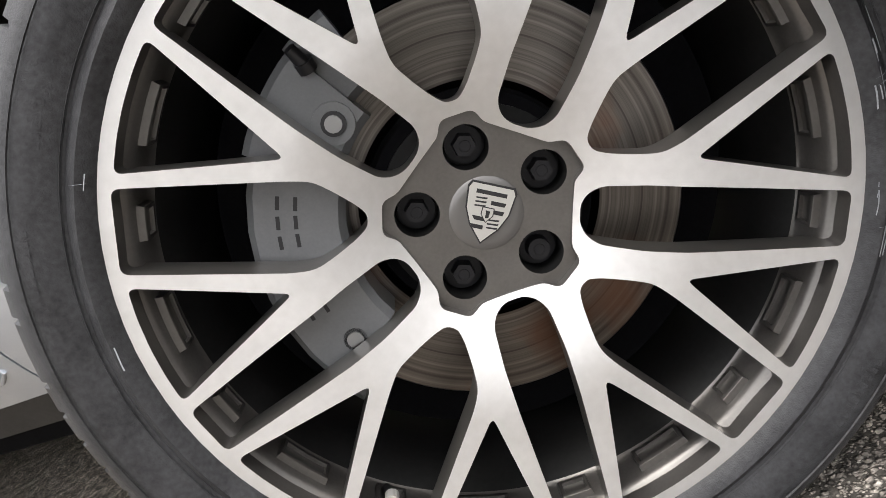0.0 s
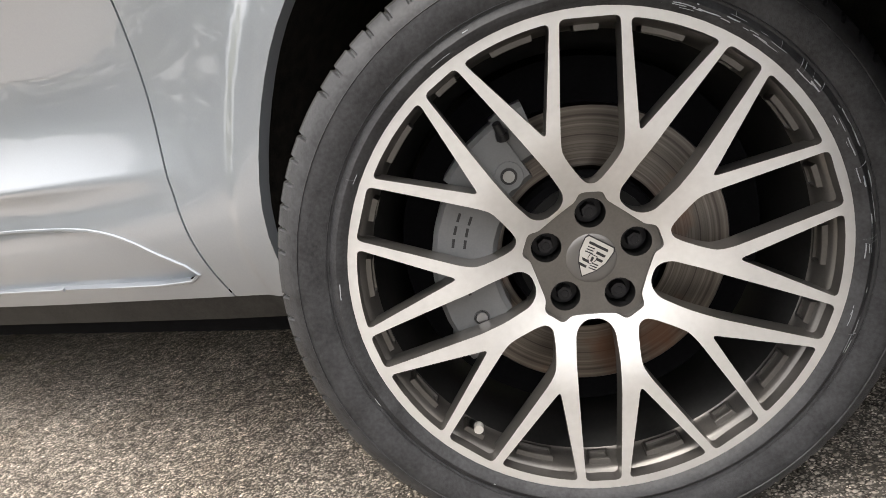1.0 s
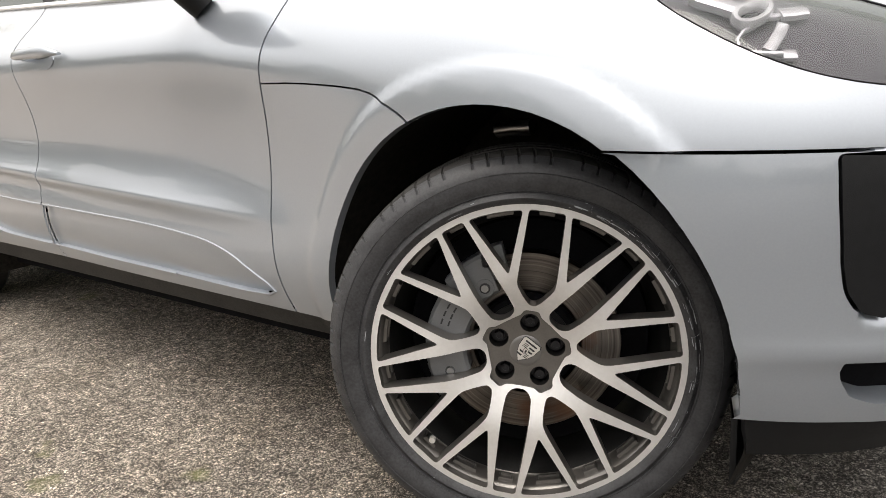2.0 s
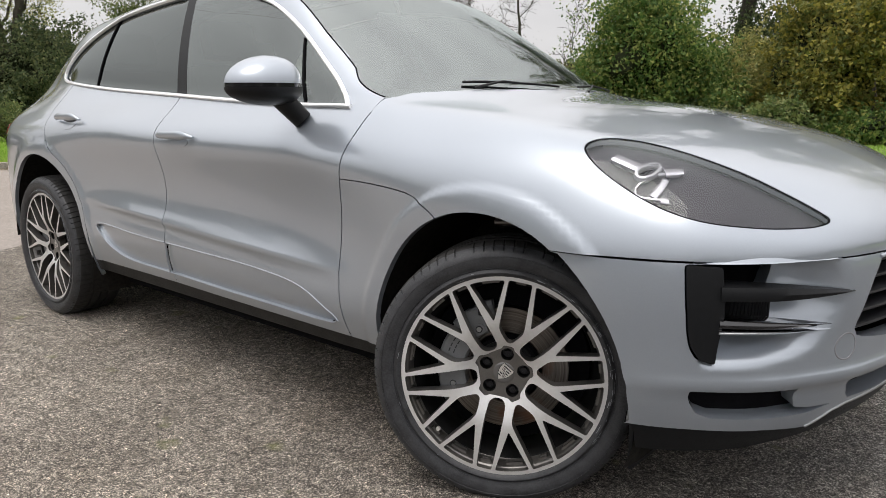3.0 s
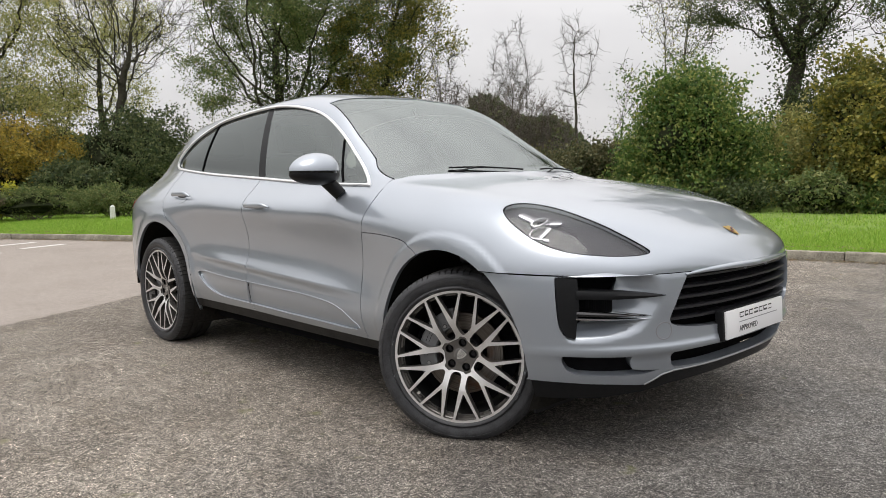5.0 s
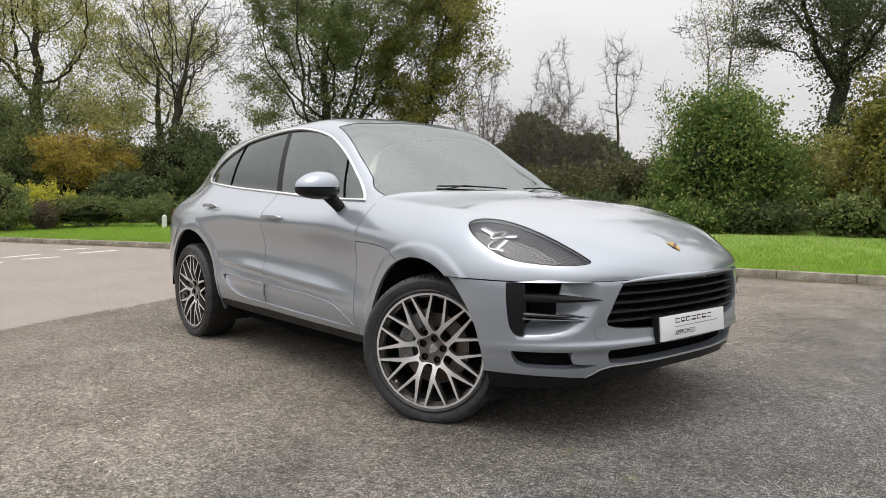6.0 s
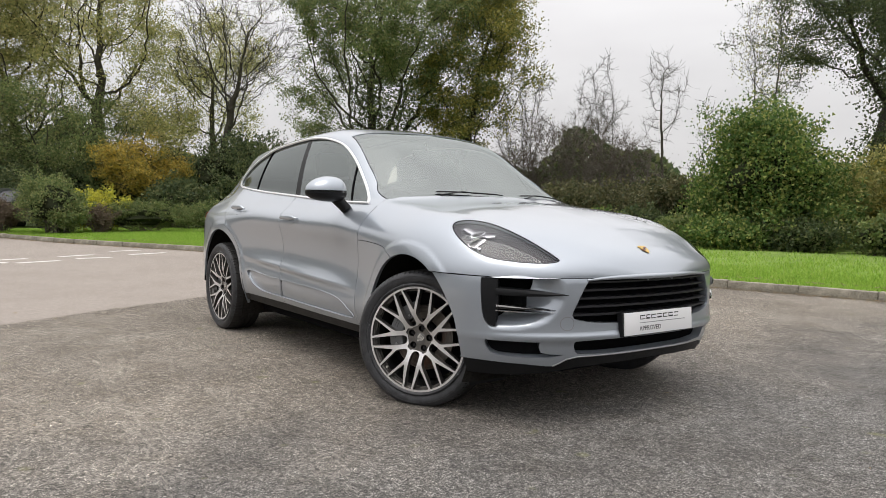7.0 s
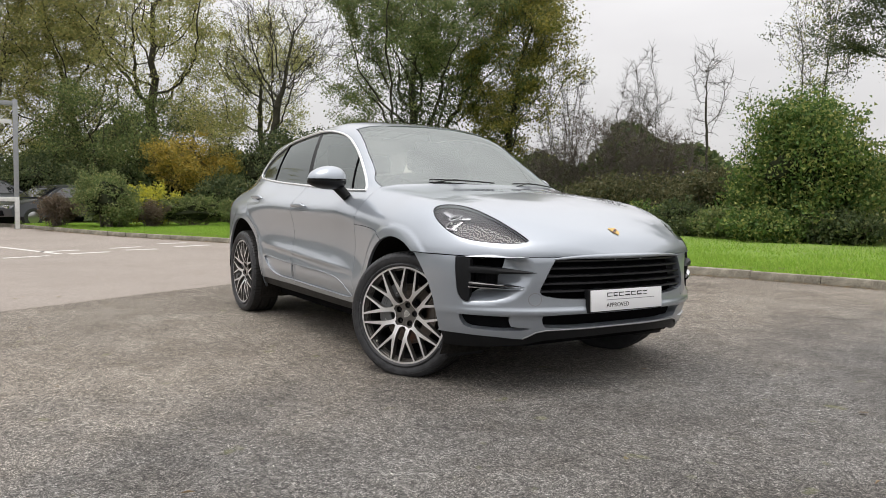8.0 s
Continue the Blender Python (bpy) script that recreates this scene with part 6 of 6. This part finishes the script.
def tree(x, y, high, wide, base, leaves, mat, seed, label, trunk_r=.16, lean=(0, 0), size=.085, group="trees behind the verge", stems=1, lobes=11, goals=900, twigs=1, twig=.55, tuft=.22, z=.2, wander=.20, squat=1.0, thin=.45, foot_spread=.35, bark=None, ivy=0):
    """A tapered trunk that branches on and on into the lobes of its crown, with single leaves in tufts on the twigs."""
    rng = np.random.RandomState(seed)
    thing = root("tree", pose(x, y, z), label, "tree", group)
    feet = [(rng.normal() * foot_spread * (stems > 1), rng.normal() * foot_spread * (stems > 1), -.12) for _ in range(stems)]
    mid, half = np.array((lean[0] * high * .6, lean[1] * high * .6, high * (1 + base) / 2)), high * (1 - base) / 2
    crowns = [(*mid, wide * .62, half * .72, goals // 3)]
    for k in range(lobes):
        d = rng.normal(size=3)
        d /= np.linalg.norm(d)
        d[2] = max(d[2], -.75)
        at = mid + d * (wide, wide, half) * rng.uniform(.52, .74)
        crowns.append((*at, wide * rng.uniform(.24, .40), min(half * .5, wide * rng.uniform(.20, .34)) * squat, int(goals * .67 / lobes)))
    step = max(.16, high * .022)
    nodes, up = grown(feet, crowns, step, rng, max(step * 2, (high * base) * .8), lean, wander)
    n = len(nodes)
    load = np.ones(n)
    kids = np.zeros(n, int)
    for i in range(n - 1, -1, -1):
        if up[i] >= 0:
            load[up[i]] += load[i]
            kids[up[i]] += 1
    radius = np.maximum(trunk_r * .8 / math.sqrt(stems) * (load / (load.max())) ** .60, .0075)
    child = np.nonzero(up >= 0)[0]
    p0, p1, r1 = nodes[up[child]], nodes[child], radius[child]
    r0 = np.minimum(radius[up[child]], r1 * 1.25)
    thick = r1 > .035
    wood, faces = prisms(p0[thick], p1[thick], r0[thick], r1[thick], 7)
    more, more_f = prisms(p0[~thick], p1[~thick], r0[~thick], r1[~thick], 3)
    # fine twigs on the outer shoots
    slim = np.nonzero((radius < .028) & (up >= 0))[0]
    who = np.repeat(slim, twigs)
    d = nodes[who] - nodes[up[who]]
    d /= np.maximum(np.linalg.norm(d, axis=1, keepdims=True), 1e-6)
    d = d + rng.normal(size=d.shape) * .62 + (0, 0, .12)
    d /= np.linalg.norm(d, axis=1, keepdims=True)
    long = twig * rng.uniform(.4, 1.0, (len(who), 1))
    knee = nodes[who] + d * long * .5
    tip = knee + (d + rng.normal(size=d.shape) * .35) * long * .5
    thin_r = np.full(len(who), .0065)
    t0, f0 = prisms(nodes[who], knee, thin_r, thin_r * .8, 3)
    t1, f1 = prisms(knee, tip, thin_r * .8, thin_r * .5, 3)
    faces = np.concatenate([faces, more_f + len(wood), f0 + len(wood) + len(more), f1 + len(wood) + len(more) + len(t0)])
    mesh_of("trunk", np.concatenate([wood, more, t0, t1]), faces, bark or BARK, thing, "", True)
    if leaves:
        places = np.concatenate([nodes[who], knee, tip, tip])
        patch = np.array([noise.noise(Vector(q) * (2.2 / wide) + Vector((seed, 0, 0))) for q in places])
        weight = np.clip(patch + thin, .02, 1) ** 1.4 * rng.gamma(1.2, 1, len(places))
        pick = rng.choice(len(places), leaves, p=weight / weight.sum())
        c = places[pick] + rng.normal(size=(leaves, 3)) * (tuft, tuft, tuft * .55)
        v, f = leaf_cards(c, size, rng, simple=True)
        mesh_of("crown", v, f, mat, thing)
    if ivy:
        stem = np.nonzero((radius > .05) & (nodes[:, 2] < high * .55))[0]
        pick = rng.choice(stem, ivy)
        c = nodes[pick] + rng.normal(size=(ivy, 3)) * (.30, .30, .22) * (1 + radius[pick, None])
        v, f = leaf_cards(c, .10, rng, simple=True)
        mesh_of("ivy", v, f, DARKLEAF, thing, "dark ivy climbing the trunk")
    return thing


def shrub(name, x, y, rx, ry, high, leaves, mat, seed, label, category="bush", size=.11, turn=0.0, lumps=5, group="", z=.12, core=True, sprig=.16, per=45, peak=False):
    """Stems, a core coloured dark as inner shade, and leaves in sprigs that give an uneven outline with gaps."""
    rs = np.random.RandomState(seed)
    thing = root(name, pose(x, y, z, 0, 0, turn), label, category, group)
    cx, cy, cz = rs.uniform(-.62, .62, lumps) * rx, rs.uniform(-.6, .6, lumps) * ry, rs.uniform(.20, .70, lumps) * high
    cx[0] = cy[0] = 0
    cz[0] = .5 * high
    rr = rs.uniform(.26, .44, lumps)
    rr[0] = .56
    if peak:
        cx, cy = cx * (1.15 - .85 * cz / high), cy * (1.15 - .85 * cz / high)
        rr = rr * (1.25 - .6 * cz / high)
    m = max(30, leaves // per)
    which = rs.choice(lumps, m, p=rr**2 / (rr**2).sum())
    d = rs.normal(size=(m, 3))
    d /= np.linalg.norm(d, axis=1, keepdims=True)
    depth = rs.uniform(.62, 1.04, m) + (rs.random_sample(m) < .24) * rs.uniform(.05, .50, m)
    far = np.stack([d[:, 0] * rr[which] * rx, d[:, 1] * rr[which] * ry, d[:, 2] * rr[which] * high * .62], 1)
    tip = np.stack([cx, cy, cz], 1)[which] + far * depth[:, None]
    tip[:, 2] = np.where(tip[:, 2] < .05, rs.uniform(.03, .40, m) * high, tip[:, 2])
    # leaves along each sprig, which points outwards and up
    along = far / np.linalg.norm(far, axis=1, keepdims=True) + rs.normal(size=(m, 3)) * .4 + (0, 0, .25)
    along /= np.linalg.norm(along, axis=1, keepdims=True)
    own = rs.randint(0, m, leaves)
    run = rs.uniform(-1.6, 1.3, (leaves, 1))
    c = tip[own] + along[own] * run * sprig + rs.normal(size=(leaves, 3)) * sprig * (.62 - .22 * np.clip(run, 0, 1.3))
    c[:, 2] = np.maximum(c[:, 2], .02)
    v, f = leaf_cards(c, size, rs, simple=size > .08)
    mesh_of("foliage", v, f, mat, thing)
    p0 = rs.normal(size=(26, 3)) * (.12 * rx, .12 * ry, 0) - (0, 0, .1)
    goal = tip[rs.choice(m, 26)]
    bend = (p0 + goal) / 2 + rs.normal(size=(26, 3)) * .05 * high
    w0, f0 = prisms(p0, bend, np.full(26, .012 * high + .004), np.full(26, .007 * high + .003), 4)
    w1, f1 = prisms(bend, goal, np.full(26, .007 * high + .003), np.full(26, .003), 4)
    mesh_of("branchwork", np.concatenate([w0, w1]), np.concatenate([f0, f1 + len(w0)]), TWIG, thing)
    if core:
        # solid lump in near-black, painted as the shade among the leaves
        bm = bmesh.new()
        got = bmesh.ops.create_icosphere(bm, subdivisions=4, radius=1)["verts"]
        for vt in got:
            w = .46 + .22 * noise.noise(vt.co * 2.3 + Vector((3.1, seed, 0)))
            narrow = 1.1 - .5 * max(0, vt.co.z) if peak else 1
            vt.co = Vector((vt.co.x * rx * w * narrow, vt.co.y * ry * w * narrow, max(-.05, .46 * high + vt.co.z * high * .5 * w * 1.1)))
        part("shade_core", bm, CORE, thing)
    return thing


# tall trees
tree(-30.7, 3.8, 16.0, 4.8, .14, 48000, OLIVE, 11, "tall half-bare tree with thin yellow-green leaves", .30, twigs=2, goals=1200, lobes=15)
tree(-32.5, .8, 14.0, 4.2, .10, 48000, OLIVE, 12, "tall tree with fading olive leaves", .24)
tree(-33.0, -2.4, 11.5, 4.2, .06, 60000, OLIVE, 13, "broad tree with fading olive leaves", .20)
tree(-37.0, -6.0, 12.0, 4.6, .06, 46000, OLIVE, 30, "tree with thinning olive leaves", .20)
tree(-29.0, 2.0, 6.5, 3.2, .06, 20000, GREEN, 28, "low spreading tree with green and yellow leaves", .12, stems=2, goals=600)
tree(-28.6, 5.4, 6.8, 2.9, .10, 15000, OLIVE, 31, "low tree with yellow-green leaves", .12, stems=2, goals=600)
tree(-27.4, 8.2, 11.8, 3.5, .30, 700, OLIVE, 14, "bare tree with fine dark twigs", .19, twigs=4, goals=1300, lobes=14)
tree(-22.9, 12.5, 14.5, 5.6, .08, 120000, GREEN, 15, "large spreading tree still in dark green leaf", .34, goals=1500, lobes=19, twigs=2, ivy=9000, thin=.26, tuft=.19, size=.078)
tree(-20.8, 14.6, 11.8, 3.1, .08, 52000, YELLOWING, 16, "leaning tree with yellowing leaves beside a larger one", .20, lean=(.10, .08), goals=800, ivy=3000)
tree(-19.4, 21.4, 8.0, 1.9, .12, 0, OLIVE, 17, "thin bare tree with upright twigs", .055, stems=5, twigs=4, goals=420, squat=2.2, wander=.10)
tree(-21.5, 19.0, 8.4, 1.9, .12, 300, OLIVE, 18, "thin bare multi-stemmed tree", .055, stems=5, twigs=4, goals=420, squat=2.2, wander=.10)
tree(-17.2, 23.6, 9.2, 1.5, .28, 0, OLIVE, 19, "slender bare tree with few twigs", .075, twigs=3, goals=110, squat=2.2, lobes=8, wander=.08, twig=.7)
tree(-13.0, 24.5, 12.0, 2.0, .16, 1500, OLIVE, 20, "almost bare tree with few leaves", .09, stems=3, twigs=3, goals=420, squat=2.2, wander=.10)
tree(-6.6, 21.2, 14.5, 5.8, .22, 110000, DARKLEAF, 21, "large dark tree with sparse leaves and heavy limbs", .26, lean=(-.10, -.03), wander=.24, goals=1100, lobes=20, twigs=2, ivy=6000, thin=.10, tuft=.17, size=.062)
tree(-3.6, 22.8, 13.5, 4.8, .24, 80000, GREEN, 29, "large dark tree with heavy crooked limbs", .32, lean=(-.04, 0), wander=.30, goals=900, twigs=2, ivy=3000, thin=.25)
tree(-1.6, 25.5, 14.0, 4.5, .18, 30000, OLIVE, 22, "tall tree with yellowing leaves", .26)
tree(3.0, 23.5, 13.0, 4.2, .18, 26000, OLIVE, 23, "tall tree with leaves turning yellow", .24)
tree(-11.0, 17.4, 5.2, .8, .25, 420, BRIGHT, 24, "thin sapling with a few leaves", .022, twigs=2, goals=60, lobes=5, size=.085, squat=2.2, wander=.1)
tree(-26.0, 4.2, 3.6, 1.9, .12, 14000, AUTUMN, 25, "small maple in orange-yellow autumn leaf", .06, stems=2, goals=320, tuft=.16)
tree(-34.5, 9.5, 12.0, 3.8, .2, 22000, OLIVE, 27, "tall half-bare tree with yellowing leaves", .22, twigs=2)

# bushes and hedges
shrub("bush", -7.0, 14.4, 2.2, 2.0, 4.2, 56000, BRIGHT, 31, "dense green bush with a pointed top", size=.088, lumps=16, per=75, sprig=.26, peak=True)
shrub("bush", -3.4, 15.8, 2.1, 2.0, 3.8, 60000, YELLOWING, 32, "tall yellow-green bush on the verge", size=.10, lumps=12, per=60, sprig=.2)
shrub("bush", -5.5, 16.9, 1.6, 1.5, 3.0, 26000, OLIVE, 41, "thin bush with yellowing leaves", size=.085, lumps=10, core=False)
shrub("bush", -.4, 16.6, 2.6, 2.2, 4.8, 50000, YELLOWING, 33, "tall bush with yellowing leaves", size=.095, lumps=12)
shrub("bush", 3.4, 17.2, 2.8, 2.2, 4.6, 20000, GREEN, 34, "tall green bush on the verge", size=.12, lumps=7)
shrub("bush", -20.1, .3, 1.45, 1.3, 1.75, 26000, GREEN, 35, "round dark green shrub on the verge", size=.06, sprig=.11)
shrub("bush", -21.6, 1.9, 1.0, 1.3, 1.45, 14000, YELLOW, 36, "bright yellow variegated shrub", size=.07, sprig=.11)
shrub("hedge", -21.0, 2.9, .8, 1.9, 1.05, 18000, GREEN, 37, "low green hedge above the grass", "hedge", size=.05, sprig=.08)
shrub("hedge", -20.6, 5.2, .8, 1.7, 1.1, 16000, GREEN, 38, "low green hedge above the grass", "hedge", size=.05, sprig=.08)
shrub("bush", -21.6, -.95, .8, .9, 1.0, 9000, DEADLEAF, 39, "dry brown shrub by the kerb", size=.055, core=False, sprig=.09)
shrub("bush", -20.4, 1.45, .6, .7, .95, 4500, DEADLEAF, 40, "dry brown shrub by the kerb", size=.05, core=False, sprig=.09)
# a thicket of brown, leafless stems
for k, (x, y, h) in enumerate([(-17.8, 17.4, 5.2), (-16.4, 18.3, 5.0), (-15.0, 19.0, 4.0), (-18.9, 16.4, 3.8)]):
    tree(x, y, h, 1.7, .05, 3500, BRUSH, 70 + k, "thicket of brown leafless stems", .07, stems=9, twigs=5, goals=420, size=.055, group="brown thicket", foot_spread=.9, squat=1.5, bark=TWIG, tuft=.3)
for k, (x, y, rx, ry, h) in enumerate([(-30, -1.2, 3.0, 2.6, 3.0), (-28.5, 3.2, 3.0, 3, 3.0), (-26.0, 7.6, 3.0, 2.8, 4.3), (-23.6, 11.0, 2.8, 2.6, 3.6), (-19.8, 14.0, 3.0, 2.5, 3.0),
                                       (-14.6, 19.6, 2.0, 1.8, 1.9), (-12.3, 16.6, 2.6, 1.9, 2.1), (-10.2, 15.9, 2.2, 1.8, 2.1), (-9.6, 19.5, 2.6, 2.2, 2.6), (-15.0, 15.4, 2.6, 1.8, 2.0),
                                       (-4.0, 19.5, 3.5, 2.5, 4.2), (2.5, 20.0, 3.5, 2.5, 4.6), (8.0, 19.0, 3.5, 2.5, 4.6), (-34.5, -5.5, 3.5, 3.0, 3.2), (-24.0, 4.9, 1.6, 1.8, 2.0)]):
    shrub("bush", x, y, rx, ry, h, 22000 if h < 3.5 else 36000, (DARKLEAF, BRAMBLE)[k in (6, 7, 9)], 50 + k, "tangled dark undergrowth with ivy and bramble", size=.10, lumps=8, group="undergrowth along the verge", sprig=.22)

# brambles along the hedge foot
for k, (x, y, h) in enumerate([(-12.5, 14.6, 1.0), (-10.6, 14.0, 1.2), (-8.9, 13.5, .9), (-7.2, 12.9, .8), (-5.6, 13.6, .8), (-3.9, 13.9, 1.0), (-2.2, 14.5, .8), (-.4, 14.8, 1.0), (1.6, 15.2, .9)]):
    shrub("bramble", x, y, 1.25, .8, h, 7000, (BRIGHT, DARKLEAF, GREEN)[k % 3], 80 + k, "low bramble with yellow-tipped leaves at the hedge's foot", "bramble", size=.085, lumps=6, group="brambles along the hedge foot")

# grass blades on the verge, thickest near the kerb
rs = np.random.RandomState(9)
n = 260000
gx = np.concatenate([rs.uniform(-13, 5, n // 2), rs.uniform(-24, -8, n - n // 2)])
off = .11 + rs.gamma(1.2, 2.2, n)
gy = np.array([kerb_y(v) for v in np.linspace(-24, 5, 400)])
gy = np.interp(gx, np.linspace(-24, 5, 400), gy) + off
keep = off < 9.5
gx, gy, off = gx[keep], gy[keep], off[keep]
n = len(gx)
gz = .098 + .01 * np.minimum(off * .9, 9)
patch = np.array([noise.noise((u * 1.3, w * 1.3, 4)) for u, w in zip(gx, gy)])
h, a, w = rs.uniform(.03, .075, n) * (1 + .7 * patch), rs.uniform(0, 6.28, n), rs.uniform(.004, .009, n)
lean = rs.normal(size=(n, 2)) * .035
root_a = np.stack([gx - np.cos(a) * w, gy - np.sin(a) * w, gz - .01], 1)
root_b = np.stack([gx + np.cos(a) * w, gy + np.sin(a) * w, gz - .01], 1)
tips = np.stack([gx + lean[:, 0], gy + lean[:, 1], gz + h], 1)
turf = mesh_of("grass", np.stack([root_a, root_b, tips], 1).reshape(-1, 3), np.arange(3 * n).reshape(-1, 3), GRASS, None)
tagged(turf, "bright green grass blades on the verge", "grass", "", "stuff")

# fallen leaves: a drift along the kerb's foot, some on the verge's edge, a few on the asphalt
rs = np.random.RandomState(12)
n = 4200
lx = rs.uniform(-24, 4, n)
ly = np.array([kerb_y(v) for v in lx]) - .02 - rs.gamma(1.0, .065, n)
up = np.full(n, .016)
strew = slice(3000, 4200)
ly[strew] = np.array([kerb_y(v) for v in lx[strew]]) + .16 + rs.gamma(1.0, .22, 1200)
up[strew] = .15
lx[:90], ly[:90] = rs.uniform(-12, 3.5, 90), rs.uniform(-4, 5.5, 90)
lx[90], ly[90] = .66, .40
ok = (~((lx > -3.9) & (lx < 1.1) & (abs(ly) < 1.2)) | (np.arange(n) == 90)) & ~((np.arange(n) < 90) & (ly > np.array([kerb_y(v) for v in lx]) - .05))
v, f = leaf_cards(np.stack([lx, ly, up], 1)[ok], .062, rs, 0)
base = np.repeat(up[ok], 4)
v[:, 2] = base - .007 + np.abs(v[:, 2] - base) * .4
litter = mesh_of("fallen_leaves", v, f, BROWNLEAF, None)
tagged(litter, "small brown fallen leaves along the kerb and on tarmac", "leaves", "", "stuff")

# tree line added all round in the distance to close the view
rs = np.random.RandomState(21)
n = 90000
ang = rs.uniform(0, 2 * math.pi, n)
rad = 62 + 8 * rs.random_sample(n)
# raised behind the camera, standing in for unseen dark surroundings the doors mirror
top = (5.5 + 1.6 * np.sin(ang * 9) + 1.5 * np.sin(ang * 23 + 1) + 1.0 * np.sin(ang * 51)) * (1 + 2.0 * np.clip(1.4 - np.abs(ang - 4.2) / .6, 0, 1))
c = np.stack([np.cos(ang) * rad - 8, np.sin(ang) * rad, top * rs.beta(1.3, 1.0, n)], 1)
v, f = leaf_cards(c, 1.0, rs)
woods = mesh_of("added_woods", v, f, DARKLEAF, None)
tagged(woods, "added dark tree line round the car park, raised to darken reflections", "woods", "", "stuff")

# ---- height barrier, bollard, parked cars ----
GALV = material("galvanised_steel", (0.30, 0.31, 0.32), 0.5, 0.6, vary=0.15, scale=12)
POSTWHITE = material("white_post_paint", (0.62, 0.62, 0.60), 0.6, vary=0.15, scale=9)
barrier = root("height_barrier", pose(-23.3, -1.95, 0), "grey steel height barrier over the entrance", "barrier")
bm = bmesh.new()
box(bm, (-.07, -.07, 0), (.07, .07, 4.05), .012)
box(bm, (-.10, -.10, 0), (.10, .10, .03), .004)
part("post", bm, GALV, barrier)
bm = bmesh.new()
box(bm, (-.06, -6.0, 3.86), (.06, -.07, 4.0), .012)
part("crossbar", bm, GALV, barrier)
bm = bmesh.new()
box(bm, (-.02, -5.5, 3.30), (.02, -.10, 3.42), .006)
part("height_board", bm, POSTWHITE, barrier)
bm = bmesh.new()
box(bm, (-.05, -5.8, .86), (.05, -.02, 1.0), .02, Matrix.Translation((.25, 0, 0)))
box(bm, (-.06, -.06, 0), (.06, .06, 1.0), .012, Matrix.Translation((.25, 0, 0)))
part("swing_gate", bm, POSTWHITE, barrier, "white lower gate rail")

bm = bmesh.new()
cylinder(bm, .075, .07, (0, 0, -.05), (0, 0, .34), 18)
cylinder(bm, .07, .03, (0, 0, .34), (0, 0, .39), 18)
stub = part("bollard", bm, POSTWHITE, None, "short white marker post in the grass")
stub.matrix_world = pose(-19.25, 4.5, .14)
tagged(stub, "short white marker post in the grass", "bollard")

DARKPAINT = material("dark_paint", (0.035, 0.038, 0.045), 0.3, 0.3, 1.0)
GREYPAINT = material("grey_paint", (0.22, 0.23, 0.25), 0.3, 0.4, 1.0)
DIMGLASS = material("dim_glass", (0.02, 0.022, 0.025), 0.06, 0, 1.0)


def parked_car(m, paint, label):
    thing = root("parked_car", m, label, "car", "parked cars beyond the hedge")
    prof = [(2.1, .35), (2.16, .55), (2.05, .74), (1.2, .95), (.95, 1.0), (.2, 1.42), (-.9, 1.47), (-1.7, 1.2), (-2.1, 1.02), (-2.15, .5), (-2.1, .35)]
    curve = rounded(prof, 4, False)
    bm = bmesh.new()
    rows = []
    for t in np.linspace(-1, 1, 15):
        k = 1 - .06 * abs(t) ** 3
        rows.append([bm.verts.new((p[0] * k, .88 * t * (1 if p[1] < .98 else 1 - .30 * (p[1] - .98) / .5), .35 + (p[1] - .35) * (1 - .07 * t**4))) for p in curve])
    for a, b in zip(rows, rows[1:]):
        for i in range(len(curve) - 1):
            bm.faces.new((a[i], a[i + 1], b[i + 1], b[i]))
    bm.faces.new(rows[0]), bm.faces.new(rows[-1][::-1])
    part("body", bm, paint, thing)
    bm = bmesh.new()
    for a, b in (((.98, .985), (.24, 1.39)),):
        bm.faces.new([bm.verts.new(v) for v in ((a[0] + .02, -.74, a[1] + .02), (a[0] + .02, .74, a[1] + .02), (b[0] + .02, .60, b[1] + .03), (b[0] + .02, -.60, b[1] + .03))])
    part("windscreen", bm, DIMGLASS, thing)
    for s in (-1, 1):
        bm = bmesh.new()
        bm.faces.new([bm.verts.new((x, s * (.885 - .29 * max(0, (z - .98) / .5)), z)) for x, z in ((.72, 1.0), (.12, 1.34), (-.85, 1.38), (-1.55, 1.14), (-1.5, 1.0))])
        part("side_window", bm, DIMGLASS, thing)
        bm = bmesh.new()
        box(bm, (2.0, s * .62 - .17, .62), (2.11, s * .62 + .17, .74), .03)
        part("headlamp", bm, CHROME, thing)
        for x in (1.3, -1.3):
            bm = bmesh.new()
            cylinder(bm, .32, .32, (x, s * .70, .32), (x, s * .90, .32), 28)
            cylinder(bm, .22, .20, (x, s * .89, .32), (x, s * .905, .32), 20, 1)
            part("wheel", bm, [RUBBER, STEEL], thing)
    bm = bmesh.new()
    box(bm, (2.05, -.55, .38), (2.17, .55, .56), .03)
    part("grille", bm, MATT, thing)
    return thing


parked_car(pose(-25.9, -.7, 0, 0, 0, -62), DARKPAINT, "dark parked car behind the barrier")
parked_car(pose(-28.8, -2.6, 0, 0, 0, 112) @ Matrix.Diagonal((1.05, 1.05, 1.15, 1)), GREYPAINT, "grey parked car seen over the shrubs")
